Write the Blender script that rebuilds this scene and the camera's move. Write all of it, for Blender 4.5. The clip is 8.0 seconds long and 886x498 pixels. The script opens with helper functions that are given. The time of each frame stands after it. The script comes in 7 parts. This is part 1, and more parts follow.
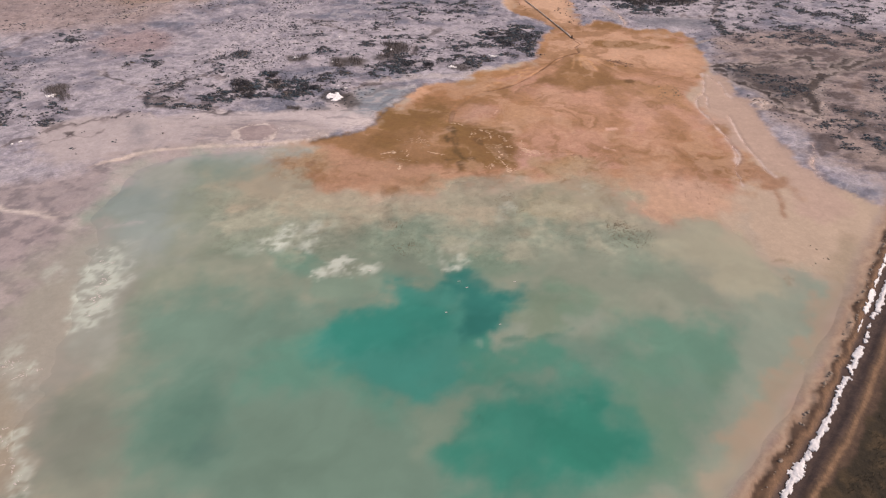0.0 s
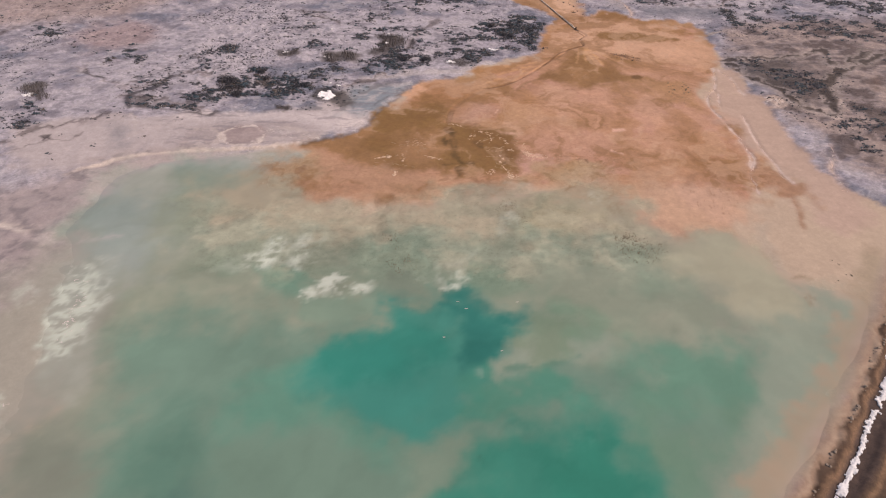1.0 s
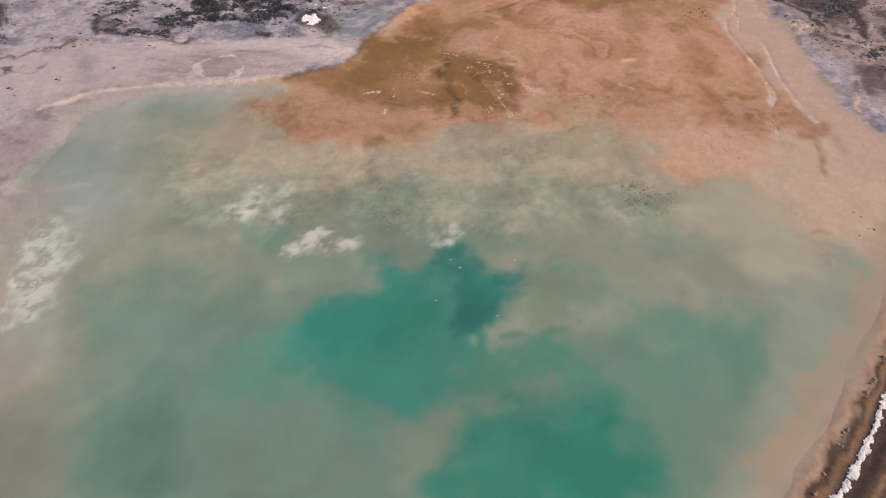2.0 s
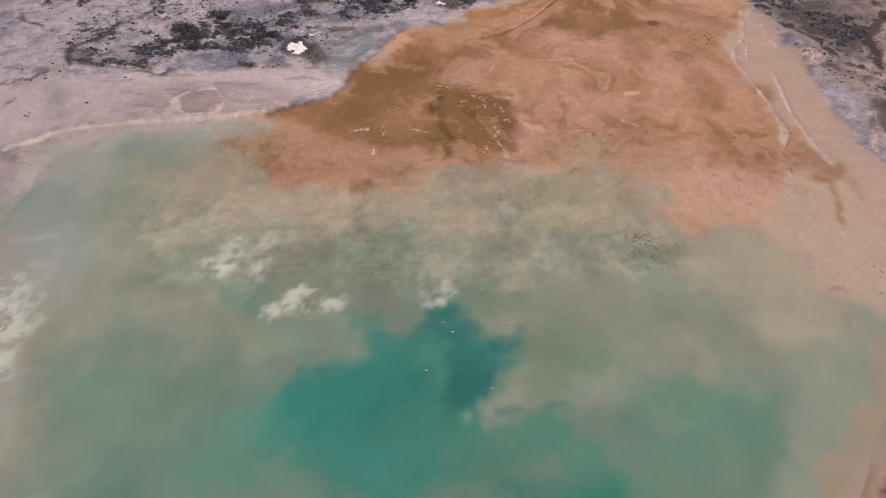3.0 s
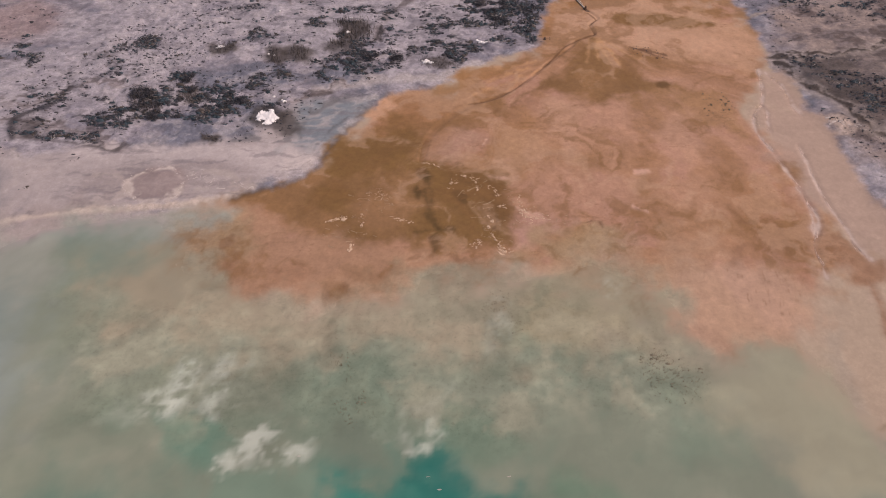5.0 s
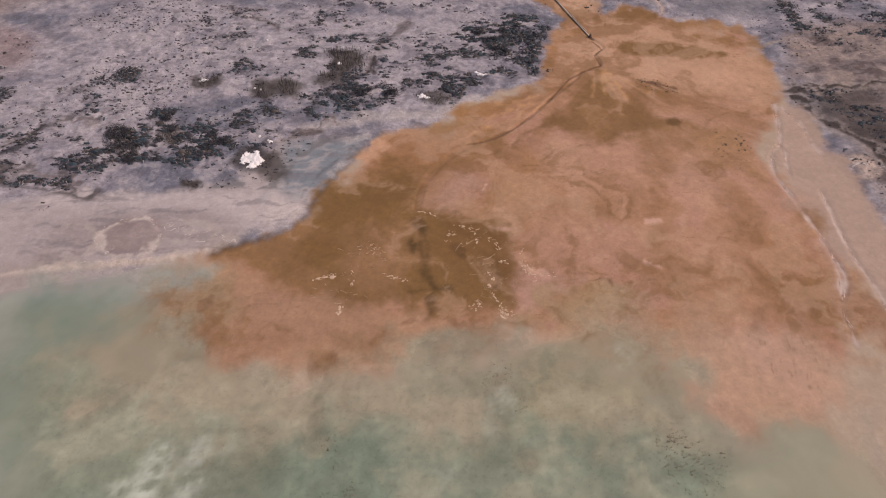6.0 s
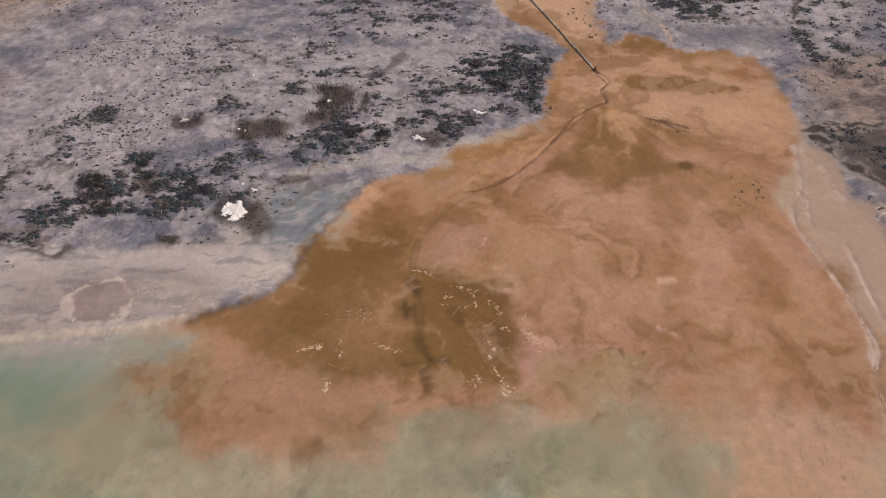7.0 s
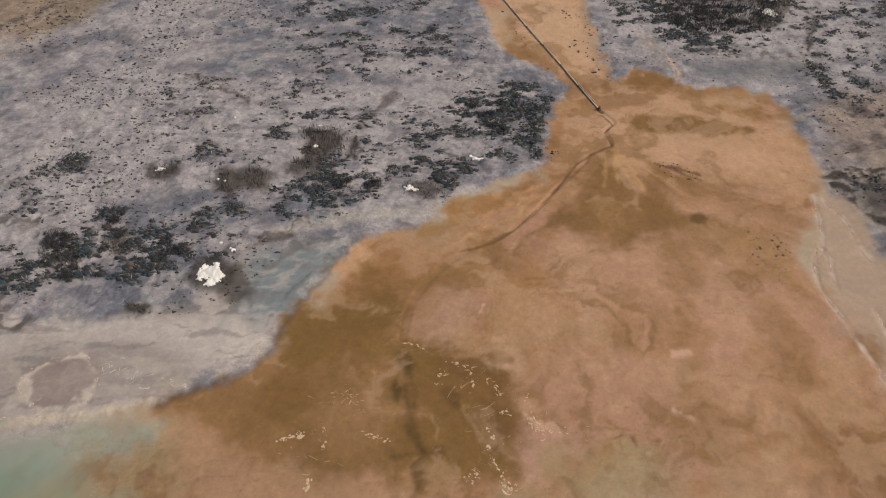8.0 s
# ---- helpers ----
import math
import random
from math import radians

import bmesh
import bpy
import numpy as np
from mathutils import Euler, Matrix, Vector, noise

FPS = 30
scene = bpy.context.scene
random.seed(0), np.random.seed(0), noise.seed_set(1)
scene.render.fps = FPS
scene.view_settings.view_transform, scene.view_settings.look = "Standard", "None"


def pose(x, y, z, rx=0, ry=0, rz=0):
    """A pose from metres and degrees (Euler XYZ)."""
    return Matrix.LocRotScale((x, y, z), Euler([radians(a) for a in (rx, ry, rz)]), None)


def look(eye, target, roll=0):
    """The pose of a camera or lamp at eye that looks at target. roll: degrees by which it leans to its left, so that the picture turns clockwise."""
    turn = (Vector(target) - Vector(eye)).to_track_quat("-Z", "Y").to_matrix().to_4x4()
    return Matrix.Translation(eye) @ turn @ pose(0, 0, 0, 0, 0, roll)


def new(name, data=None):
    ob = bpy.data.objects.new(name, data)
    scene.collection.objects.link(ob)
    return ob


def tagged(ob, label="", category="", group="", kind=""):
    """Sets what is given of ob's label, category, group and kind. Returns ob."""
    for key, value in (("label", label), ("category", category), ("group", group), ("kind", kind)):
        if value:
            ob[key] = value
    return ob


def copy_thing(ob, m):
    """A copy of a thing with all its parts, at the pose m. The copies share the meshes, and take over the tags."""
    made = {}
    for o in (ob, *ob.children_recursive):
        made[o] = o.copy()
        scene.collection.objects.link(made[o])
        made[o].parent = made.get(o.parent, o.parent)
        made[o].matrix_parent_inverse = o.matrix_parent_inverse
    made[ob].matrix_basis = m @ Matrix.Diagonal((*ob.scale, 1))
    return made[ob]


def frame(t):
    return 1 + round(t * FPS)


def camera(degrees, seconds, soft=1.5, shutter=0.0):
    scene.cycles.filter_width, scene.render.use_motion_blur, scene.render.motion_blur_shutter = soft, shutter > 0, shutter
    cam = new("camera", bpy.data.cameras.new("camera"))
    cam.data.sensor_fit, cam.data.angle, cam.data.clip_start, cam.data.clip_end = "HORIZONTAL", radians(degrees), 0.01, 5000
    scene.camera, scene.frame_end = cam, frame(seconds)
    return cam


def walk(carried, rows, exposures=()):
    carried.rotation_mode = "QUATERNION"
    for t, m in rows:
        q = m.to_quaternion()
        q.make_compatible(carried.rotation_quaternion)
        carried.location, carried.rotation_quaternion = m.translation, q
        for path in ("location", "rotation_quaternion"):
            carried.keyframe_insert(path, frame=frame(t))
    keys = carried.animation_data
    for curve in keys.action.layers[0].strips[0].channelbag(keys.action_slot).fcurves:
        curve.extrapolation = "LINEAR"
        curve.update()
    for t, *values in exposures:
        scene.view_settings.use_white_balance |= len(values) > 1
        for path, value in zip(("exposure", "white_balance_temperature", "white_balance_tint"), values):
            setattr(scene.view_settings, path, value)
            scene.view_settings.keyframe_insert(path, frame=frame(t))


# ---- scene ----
cam = camera(64.00, 8.0, soft=1.15)
PATH = [
    (0, (0.00, 0.00, 100.00), (0.00, 94.96, 26.63), 0.10),
    (0.25, (0.03, 3.01, 100.02), (0.08, 98.05, 26.75), 0.08),
    (0.5, (0.07, 6.02, 100.04), (0.16, 101.12, 26.86), 0.06),
    (0.75, (0.23, 9.40, 99.87), (0.32, 104.02, 26.07), 0.02),
    (1, (0.38, 12.77, 99.69), (0.48, 105.75, 23.83), -0.02),
    (1.2, (0.74, 15.46, 99.63), (0.75, 106.04, 20.91), -0.07),
    (1.5, (1.27, 19.49, 99.53), (1.16, 106.05, 16.43), -0.14),
    (1.7, (1.77, 22.43, 99.50), (1.50, 106.69, 14.06), -0.21),
    (2.1, (2.27, 28.24, 99.95), (2.16, 110.31, 12.40), -0.14),
    (2.8, (3.14, 38.40, 100.73), (3.29, 120.26, 12.99), -0.01),
    (3, (3.29, 41.85, 100.62), (3.54, 123.72, 12.89), -0.07),
    (3.5, (3.79, 49.09, 100.54), (4.28, 131.06, 12.90), -0.01),
    (4, (4.46, 56.26, 100.53), (5.12, 138.42, 13.07), -0.01),
    (5.5, (5.44, 77.12, 100.20), (6.52, 159.77, 13.21), -0.01),
    (6, (5.74, 85.15, 100.16), (6.92, 167.82, 13.18), -0.03),
    (6.5, (6.05, 92.34, 100.14), (7.29, 175.15, 13.30), -0.10),
    (7, (6.60, 100.79, 100.17), (7.87, 183.67, 13.40), -0.20),
    (7.5, (7.20, 108.41, 100.12), (8.51, 191.56, 13.61), -0.38),
    (8, (7.93, 116.91, 100.10), (9.30, 200.24, 13.76), -0.50),
]
EXPOSURE = [(0.0, 0.17, 7050, 20), (3.0, -0.02, 7050, 22), (4.2, -0.10, 7030, 23), (5.5, -0.18, 7060, 22), (6.6, -0.21, 7120, 18), (7.6, -0.22, 7330, 6), (8.0, -0.22, 7360, 4)]
walk(cam, [(t, look(eye, target, roll)) for t, eye, target, roll in PATH], EXPOSURE)

# ---------------------------------------------------------------- sky and sun
world = bpy.data.worlds.new("sky")
scene.world = world
world.use_nodes = True
sky = world.node_tree.nodes.new("ShaderNodeTexSky")
sky.sky_type, sky.sun_disc = "NISHITA", False
SUN_ELEVATION, SUN_TURN = 44.0, 98.0
sky.sun_elevation, sky.sun_rotation = radians(SUN_ELEVATION), radians(SUN_TURN)
sky.dust_density = 2.0
back = world.node_tree.nodes["Background"]
back.inputs["Strength"].default_value = 0.13
world.node_tree.links.new(sky.outputs[0], back.inputs["Color"])
sun = new("sun", bpy.data.lights.new("sun", "SUN"))
sun.data.energy, sun.data.angle, sun.data.color = 3.2, radians(3.0), (1.0, 0.92, 0.83)
away = Vector((math.sin(radians(SUN_TURN)), math.cos(radians(SUN_TURN)), math.tan(radians(SUN_ELEVATION)))) * 300
sun.matrix_world = look(away, (0, 0, 0))


# ---------------------------------------------------------------- colours
ALBEDO = 0.62


def tone(r, g, b):
    """A base colour from a seen daylight colour of 0 to 255 a channel."""
    return np.array([ALBEDO * (c / 12.92 if c <= 0.04045 else ((c + 0.055) / 1.055) ** 2.4) for c in (r / 255, g / 255, b / 255)])


# ---------------------------------------------------------------- noise
def lattice(ix, iy, seed):
    h = (ix.astype(np.int64) * 374761393 + iy.astype(np.int64) * 668265263 + seed * 1274126177) & 0xFFFFFFFF
    h = ((h ^ (h >> 13)) * 1103515245) & 0xFFFFFFFF
    h = ((h ^ (h >> 16)) * 2654435761) & 0xFFFFFFFF
    return ((h ^ (h >> 15)) & 0xFFFFFF).astype(np.float64) / 0xFFFFFF


def value_noise(x, y, seed):
    ix, iy = np.floor(x), np.floor(y)
    fx, fy = x - ix, y - iy
    fx, fy = fx * fx * fx * (fx * (fx * 6 - 15) + 10), fy * fy * fy * (fy * (fy * 6 - 15) + 10)
    a, b = lattice(ix, iy, seed), lattice(ix + 1, iy, seed)
    c, d = lattice(ix, iy + 1, seed), lattice(ix + 1, iy + 1, seed)
    return (a + (b - a) * fx) * (1 - fy) + (c + (d - c) * fx) * fy


def fbm(x, y, size, octaves=4, seed=1, gain=0.52):
    """Fractal noise of about -1 to 1, whose largest lumps are size metres wide."""
    total, weight, amount = 0.0, 0.0, 1.0
    for k in range(octaves):
        c, s = math.cos(0.7 * k + seed), math.sin(0.7 * k + seed)
        total = total + amount * (value_noise((x * c - y * s) / size + 17.3 * k, (x * s + y * c) / size - 9.1 * k, seed + 31 * k) * 2 - 1)
        weight, amount, size = weight + amount, amount * gain, size / 2.03
    return total / weight * 2.4


def smooth(a, b, v):
    u = np.clip((v - a) / (b - a), 0, 1)
    return u * u * (3 - 2 * u)


def rounded(points, closed=True, times=2):
    """Cuts the corners of a line (Chaikin)."""
    p = np.array(points, float)
    for _ in range(times):
        q = np.roll(p, -1, 0)
        if closed:
            p = np.stack([p * 0.75 + q * 0.25, p * 0.25 + q * 0.75], 1).reshape(-1, 2)
        else:
            a, b = p[:-1], p[1:]
            p = np.concatenate([p[:1], np.stack([a * 0.75 + b * 0.25, a * 0.25 + b * 0.75], 1).reshape(-1, 2), p[-1:]])
    return p


def line_distance(x, y, p, closed):
    best = np.full(x.shape, 1e9)
    inside = np.zeros(x.shape, bool)
    q = np.roll(p, -1, 0)
    for k in range(len(p) if closed else len(p) - 1):
        (ax, ay), (bx, by) = p[k], q[k]
        dx, dy = bx - ax, by - ay
        u = np.clip(((x - ax) * dx + (y - ay) * dy) / (dx * dx + dy * dy + 1e-12), 0, 1)
        best = np.minimum(best, (x - ax - u * dx) ** 2 + (y - ay - u * dy) ** 2)
        if closed and ay != by:
            inside ^= ((ay > y) != (by > y)) & (x < (y - ay) / (by - ay) * dx + ax)
    best = np.sqrt(best)
    return np.where(inside, best, -best) if closed else best


class Soil:
    """The colours and the cover of the ground at many places: sediments laid over one another."""

    def __init__(self, x, y):
        self.x, self.y, n = x, y, len(x)
        self.colour = np.zeros((n, 3))
        self.cover = np.zeros((n, 3))
        # two strengths of wandering for the edges of the deposits
        self.wide = fbm(x, y, 14, 5, 3)
        self.fine = fbm(x, y, 3.2, 4, 8)
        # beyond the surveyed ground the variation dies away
        self.near_by = 1 / (1 + np.maximum.reduce([np.abs(x) - 190, y - 340, -110 - y, 0 * x]) / 25)
        self.wide, self.fine = self.wide * self.near_by, self.fine * self.near_by
        # turbulence that draws the edges of deposits out into wisps
        self.swirl = 0.0
        self.drift_x, self.drift_y = (self.near_by * fbm(x, y, 8, 5, k, 0.55) for k in (51, 57))
        self.marble = fbm(x + 5 * self.wide, y + 5 * fbm(x, y, 11, 4, 5), 9, 6, 13, 0.6)

    def near(self, points, reach):
        p = np.asarray(points, float)
        lo, hi = p.min(0) - reach, p.max(0) + reach
        return np.where((self.x > lo[0]) & (self.x < hi[0]) & (self.y > lo[1]) & (self.y < hi[1]))[0]

    def inside(self, outline, soft, wide=2.0, fine=0.5):
        p = rounded(outline)
        at = self.near(p, soft * (1 + 1.5 * self.swirl) + wide * 2 + fine * 2)
        k = self.swirl * min(soft, 4.0) * 0.75
        d = line_distance(self.x[at] + k * self.drift_x[at], self.y[at] + k * self.drift_y[at], p, True) + wide * self.wide[at] + fine * self.fine[at]
        return at, smooth(-soft, soft, d)

    def along(self, points, width, soft, wide=0.3, fine=0.3, times=2):
        p = rounded(points, False, times)
        at = self.near(p, width + soft + 2)
        d = line_distance(self.x[at] + wide * self.wide[at], self.y[at] + wide * self.fine[at], p, False) + fine * self.fine[at]
        return at, 1 - smooth(width - soft, width + soft, d)

    def lay(self, where, colour, amount=1.0):
        at, mask = where
        m = (mask * amount)[:, None]
        self.colour[at] = self.colour[at] * (1 - m) + np.asarray(colour) * m

    def patch(self, outline, colour, soft=3.0, amount=1.0, wide=2.0, fine=0.5):
        self.lay(self.inside(outline, soft, wide, fine), colour, amount)

    def stroke(self, points, colour, width=0.5, soft=0.4, amount=1.0, wide=0.3, fine=0.3, times=2):
        self.lay(self.along(points, width, soft, wide, fine, times), colour, amount)

    def gully(self, points, width):
        """A washed-out cut: a brown trough with a broken, wandering dark bed and a pale lip."""
        at, m = self.along(points, width + 1.3, 0.9, 2.2, 0.9)
        self.lay((at, m * smooth(-0.5, 0.6, self.fine[at])), tone(196, 182, 178), 0.5)
        self.lay(self.along(points, width + 0.5, 0.8, 2.2, 0.9), tone(124, 108, 104), 0.55)
        at, m = self.along(points, width * 0.7, 0.35, 2.2, 0.7)
        self.lay((at, m * (0.35 + 0.65 * smooth(-0.6, 0.3, self.fine[at] + self.wide[at]))), tone(54, 46, 46), 0.9)


# ---------------------------------------------------------------- outlines of the place, metres
BASIN = ([(20.6, 338.8), (24.9, 296.1), (27.2, 285.6), (39.4, 275.6), (42, 267.7), (37.2, 260.6), (35, 249.4), (31.9, 237.2), (24.2, 234.6), (15.5, 231.7), (8.1, 223.1), (0.1, 218.4), (-6.6, 216), (-10.8, 212.7), (-17.5, 200.1), (-20.1, 192.5), (-23.9, 186.1), (-33.5, 182.2), (-37.6, 180), (-51.2, 177.1), (-61.6, 176.2)]
         + [(-76.8, 174.1), (-86.3, 167.3), (-85.4, 150.6), (-88.4, 133.7), (-93.7, 117.3), (-94.4, 100.1), (-88.5, 78.1), (-76.6, 57.2)] + [(-84, 10), (-86, -40), (-72, -78), (-58, -80), (-20, -30), (20, 24)]
         + [(37.1, 57.4), (48, 67.1), (59.1, 77.2), (69.8, 88.7), (83.6, 105.3), (95.5, 121.7), (105.7, 136.5), (111.7, 148.6), (102.6, 156.5), (97.1, 164.9)]
         + [(96.1, 199.6), (96, 211.2), (95.3, 219.2), (92.6, 229.8), (92.7, 239.3), (94.4, 254.2), (90.4, 266.2), (71.4, 269.3), (69.9, 274.6), (58.3, 275), (53, 269.9), (54, 283.3), (54.1, 301.4), (51.2, 337.7)])
POND = ([(-85.6, 147.2), (-82.3, 154.6), (-80.3, 169.7), (-66.1, 174.1), (-53.6, 173.1), (-48.1, 167.6), (-43.6, 155.9), (-28.1, 150.4), (-12.6, 148), (2.6, 153.2), (16.1, 156.2), (25.2, 156.9), (36.3, 155.2), (42.5, 152.1), (46.4, 144.6), (50.9, 137.1), (68.7, 137.8), (69.5, 128.7), (79, 121.7)]
        + [(88.1, 117.8), (76.9, 100.5), (62.5, 83.4), (45.5, 65.1), (34.5, 53.9)] + [(8, 20), (-30, -34), (-60, -66), (-72, -40), (-70, 10)] + [(-69.6, 53.7), (-68.8, 73.4), (-73.9, 94), (-74.7, 106.6), (-76.1, 129.4)])
BROWN = [(-37.4, 181.4), (-33.9, 184.3), (-28.2, 186.4), (-24.1, 188.6), (-22.6, 193.1), (-20.7, 197.2), (-15.5, 201), (-9.5, 203.5), (-1.7, 205), (2.8, 199.4), (1.9, 193), (4.7, 191.9), (10.5, 189.7), (15.2, 186.7), (19.6, 183.4), (20.5, 176.2), (19, 169.8), (17.9, 164.4), (16.7, 164.2), (8.3, 165), (-2.3, 165.8), (-12.9, 164.6), (-19.5, 167.5), (-27.9, 172.8), (-35.1, 176.3), (-36.9, 178.4)]
DITCH = [(420, 540), (250, 323)] + [(142.4, 180.6), (110, 136.6), (96.6, 118.8), (87.1, 105.4), (78.5, 94), (71.5, 85.3), (65.1, 77.2), (60.5, 72.3), (55.9, 67), (47.6, 57)] + [(8, 3), (-40, -60), (-190, -258), (-420, -560)]
DITCH_NORTH = DITCH[2:-4]
# channel that the discharge has cut below the pipe's mouth
CHANNEL = [(48.4, 258.4), (49.7, 256.3), (51.3, 253.7), (47.8, 250.9), (49, 245.8), (47.7, 243.7), (42.9, 242), (41.6, 238.9), (36.6, 233.6), (33.4, 229.7), (29.2, 224.2), (24.6, 219.3), (19.4, 214.9), (14.6, 213.2)]
CHANNEL_LOW = [(14.1, 212.6), (10.7, 210.3), (7.6, 206.7), (4.7, 202.6), (2.8, 198.5), (1.9, 191.9)]
RILLS = [
    [(87.5, 227), (86.8, 222.7), (85.8, 217.7), (83.5, 211.4)],
    [(83.5, 211.4), (80.7, 208.5), (79.3, 204.1), (79, 200), (80, 196.6), (80.8, 193.1), (81.2, 187.2), (82.5, 182)],
    [(83.5, 211.1), (83.9, 208.4), (82.6, 204), (82.3, 201.3)],
    [(89, 225.2), (90.3, 222.6), (91.6, 219.8), (91.3, 215.9), (90.6, 211.2), (91.7, 207.4)],
    [(81.8, 181.8), (82.4, 176.3), (80.9, 169.1), (78.9, 164.6), (78.5, 159.5), (77.7, 156.2)],
    [(82.4, 176.3), (82.9, 171.9), (80.3, 167)],
    [(87.1, 196), (86.4, 183.5), (86.1, 175.3), (87.1, 169.1), (86.8, 165.2), (88.1, 160.6)],
    [(105, 177.6), (103.4, 172.2), (100.6, 167.7), (99.6, 163.2), (99.4, 157.3)],
    [(66.7, 294.7), (67.2, 288.7), (68.5, 286.3), (69.8, 285.1), (70.3, 280), (71.3, 276.7), (70.7, 271.9)],
]
STRAND = [(-124.7, 192.8), (-86.6, 196.9), (-66.6, 197.5), (-46.6, 198.7), (-36.1, 200.9), (-28, 212), (-20, 218), (-9, 216.5), (-15.8, 202.7), (-20.1, 191.9), (-33.5, 184.6), (-38.8, 178.7), (-66.4, 175.1), (-88.7, 169.7), (-108.1, 161.3)]
POLYGON = [(-61.7, 185.2), (-58.3, 188.7), (-52.5, 190), (-49.5, 187.1), (-48.5, 182.8), (-49.5, 180.1), (-52.8, 179.1), (-57.3, 179.4), (-60.7, 182.1)]


SHALLOWS = [(-51.8, 171.1), (-42.4, 155.7), (-29.8, 154.1), (-15, 150.9), (-1.9, 155.4), (15, 156.8), (18.6, 159.3), (31.6, 162.5), (42.5, 158.2), (43.2, 150.4), (46.2, 139), (52.6, 135.6), (44.7, 124.1), (25.9, 126.6), (-3.2, 129.2), (-32.1, 127.1), (-48.7, 134.5), (-62.5, 145.4), (-68.8, 157.5), (-59.8, 169.3)]
GREY_BRINE = [(-91.8, 161), (-81.3, 169.5), (-72.9, 169.4), (-59.9, 154.3), (-43.6, 142.5), (-26.8, 142.3), (-12.1, 142.2), (2.6, 142.1), (23.2, 137.8), (34.2, 141.8), (44, 133.8), (52.1, 130), (55.8, 119.6), (59.9, 107.5), (61, 97), (-66.6, 98)]
FRINGE = [(-65.5, 154.4), (-45, 152.6), (-26, 151), (-4.1, 153.8), (18.4, 156.8), (35.4, 156.7), (46.8, 141.7), (53.1, 133.7), (42.8, 124.2), (25.9, 126.6), (6.5, 124.5), (-12.8, 126.9), (-41.2, 124.9), (-58, 132.1)]


def basin_soil(s):
    """Mud, brine and sediments of the tailings basin."""
    everywhere = np.arange(len(s.x))
    cloud, puff = fbm(s.x, s.y, 26, 4, 21, 0.5), fbm(s.x + 1.2 * s.wide, s.y, 9, 5, 23, 0.55)
    at, basin = s.inside(BASIN, 1.5, 0.8, 0.9)
    s.swirl = 1.0
    dry_colour, dry_cover, wet = s.colour.copy(), s.cover.copy(), np.zeros((len(s.x), 1))
    wet[at, 0] = basin
    # the western shore has no sharp edge
    shore, soft_edge = s.inside(BASIN, 8, 1.5, 1.0)
    west = smooth(-44, -62, s.x[shore])
    wet[shore, 0] = wet[shore, 0] * (1 - west) + soft_edge * west
    s.lay((at, basin), tone(207, 182, 157))
    s.cover[at, 0] *= 1 - 0.85 * basin
    s.patch([(-104.5, 154.7), (-90.8, 175.1), (-77.1, 177.8), (-54.7, 177.7), (-37.5, 178.5), (-38.2, 169.2), (-63.5, 165.8), (-75.5, 154.4), (-72.7, 118.5), (-94.7, 118.7)], tone(203, 193, 181), 3, 0.95, 1.0, 0.8)
    # ---- orange mud of the delta
    delta = [(15.2, 338.7), (27.6, 312), (27.1, 285.4), (36.5, 275.4), (33.9, 242.9), (24, 231.6), (11.6, 223.2), (0.1, 216.9), (-9.8, 214.1), (-14.1, 202.6), (-21, 192.4), (-27.4, 184.4), (-33.5, 182.4), (-36.2, 176), (-51.7, 171.6), (-44.7, 153.8), (-21.3, 149.8), (-2, 155.7), (18.5, 159.4), (33.3, 155.3), (42.3, 145.5), (49.1, 138.8), (62.9, 138.6), (69.7, 139.6), (76.7, 149.7), (85.1, 162.6), (80.4, 194.6), (80.1, 207), (87, 226.2), (91.6, 243.2), (94.1, 261), (82.3, 267.5), (68.5, 274.9), (54.8, 272.2), (52.9, 294.9), (51.2, 337.4)]
    at, m = s.inside(delta, 4, 2, 1)
    s.lay((at, m), tone(199, 150, 115))
    mouth = (48.4, 244.1)
    dx, dy = s.x[at] - mouth[0], s.y[at] - mouth[1]
    far, turn = np.hypot(dx, dy), np.arctan2(dx, -dy) + 0.04 * s.wide[at]
    flow = fbm(turn * 30, far / 16 + 0.15 * s.fine[at], 3.0, 5, 33, 0.6) * smooth(2, 10, far) * smooth(95, 30, far)
    s.lay((at, m * smooth(0.0, 0.8, 0.9 * cloud[at] + 0.35 * puff[at])), tone(216, 166, 137), 0.75)
    s.lay((at, m * smooth(0.1, 0.9, -0.8 * cloud[at] - 0.45 * puff[at])), tone(171, 128, 86), 0.6)
    s.lay((at, m * smooth(0.35, 0.9, puff[at])), tone(209, 157, 137), 0.4)
    s.lay((at, m * smooth(0.05, 0.9, flow)), tone(218, 169, 137), 0.45)
    s.lay((at, m * smooth(0.05, 0.9, -flow)), tone(168, 123, 81), 0.4)
    # olive brown apron below the pipe's mouth and its drifts
    s.patch([(45, 239.6), (49.9, 239.8), (51.3, 231.7), (53.9, 224.5), (60.8, 221.7), (67.7, 219.5), (67.8, 216.3), (61.3, 217.1), (54.9, 216.6), (50.2, 213.6), (43.3, 212.6), (38.1, 214.6), (34.1, 217.9), (33, 222.2), (39.5, 230.3)], tone(156, 115, 71), 2.4, 0.9, 1.0, 0.8)
    s.patch([(35, 223.8), (37.2, 222.8), (32.5, 218.4), (27, 215.4), (22.9, 213.1), (23.6, 215), (29.7, 219)], tone(144, 106, 66), 1.2, 0.7, 0.8, 0.8)
    s.patch([(51.4, 218.7), (68.7, 219), (75.3, 214.8), (78, 207.1), (74.3, 200.1), (69.7, 198.9), (67.8, 205.9), (62.7, 210.5), (54.4, 212.2)], tone(178, 135, 88), 4, 0.65, 2, 1.2)
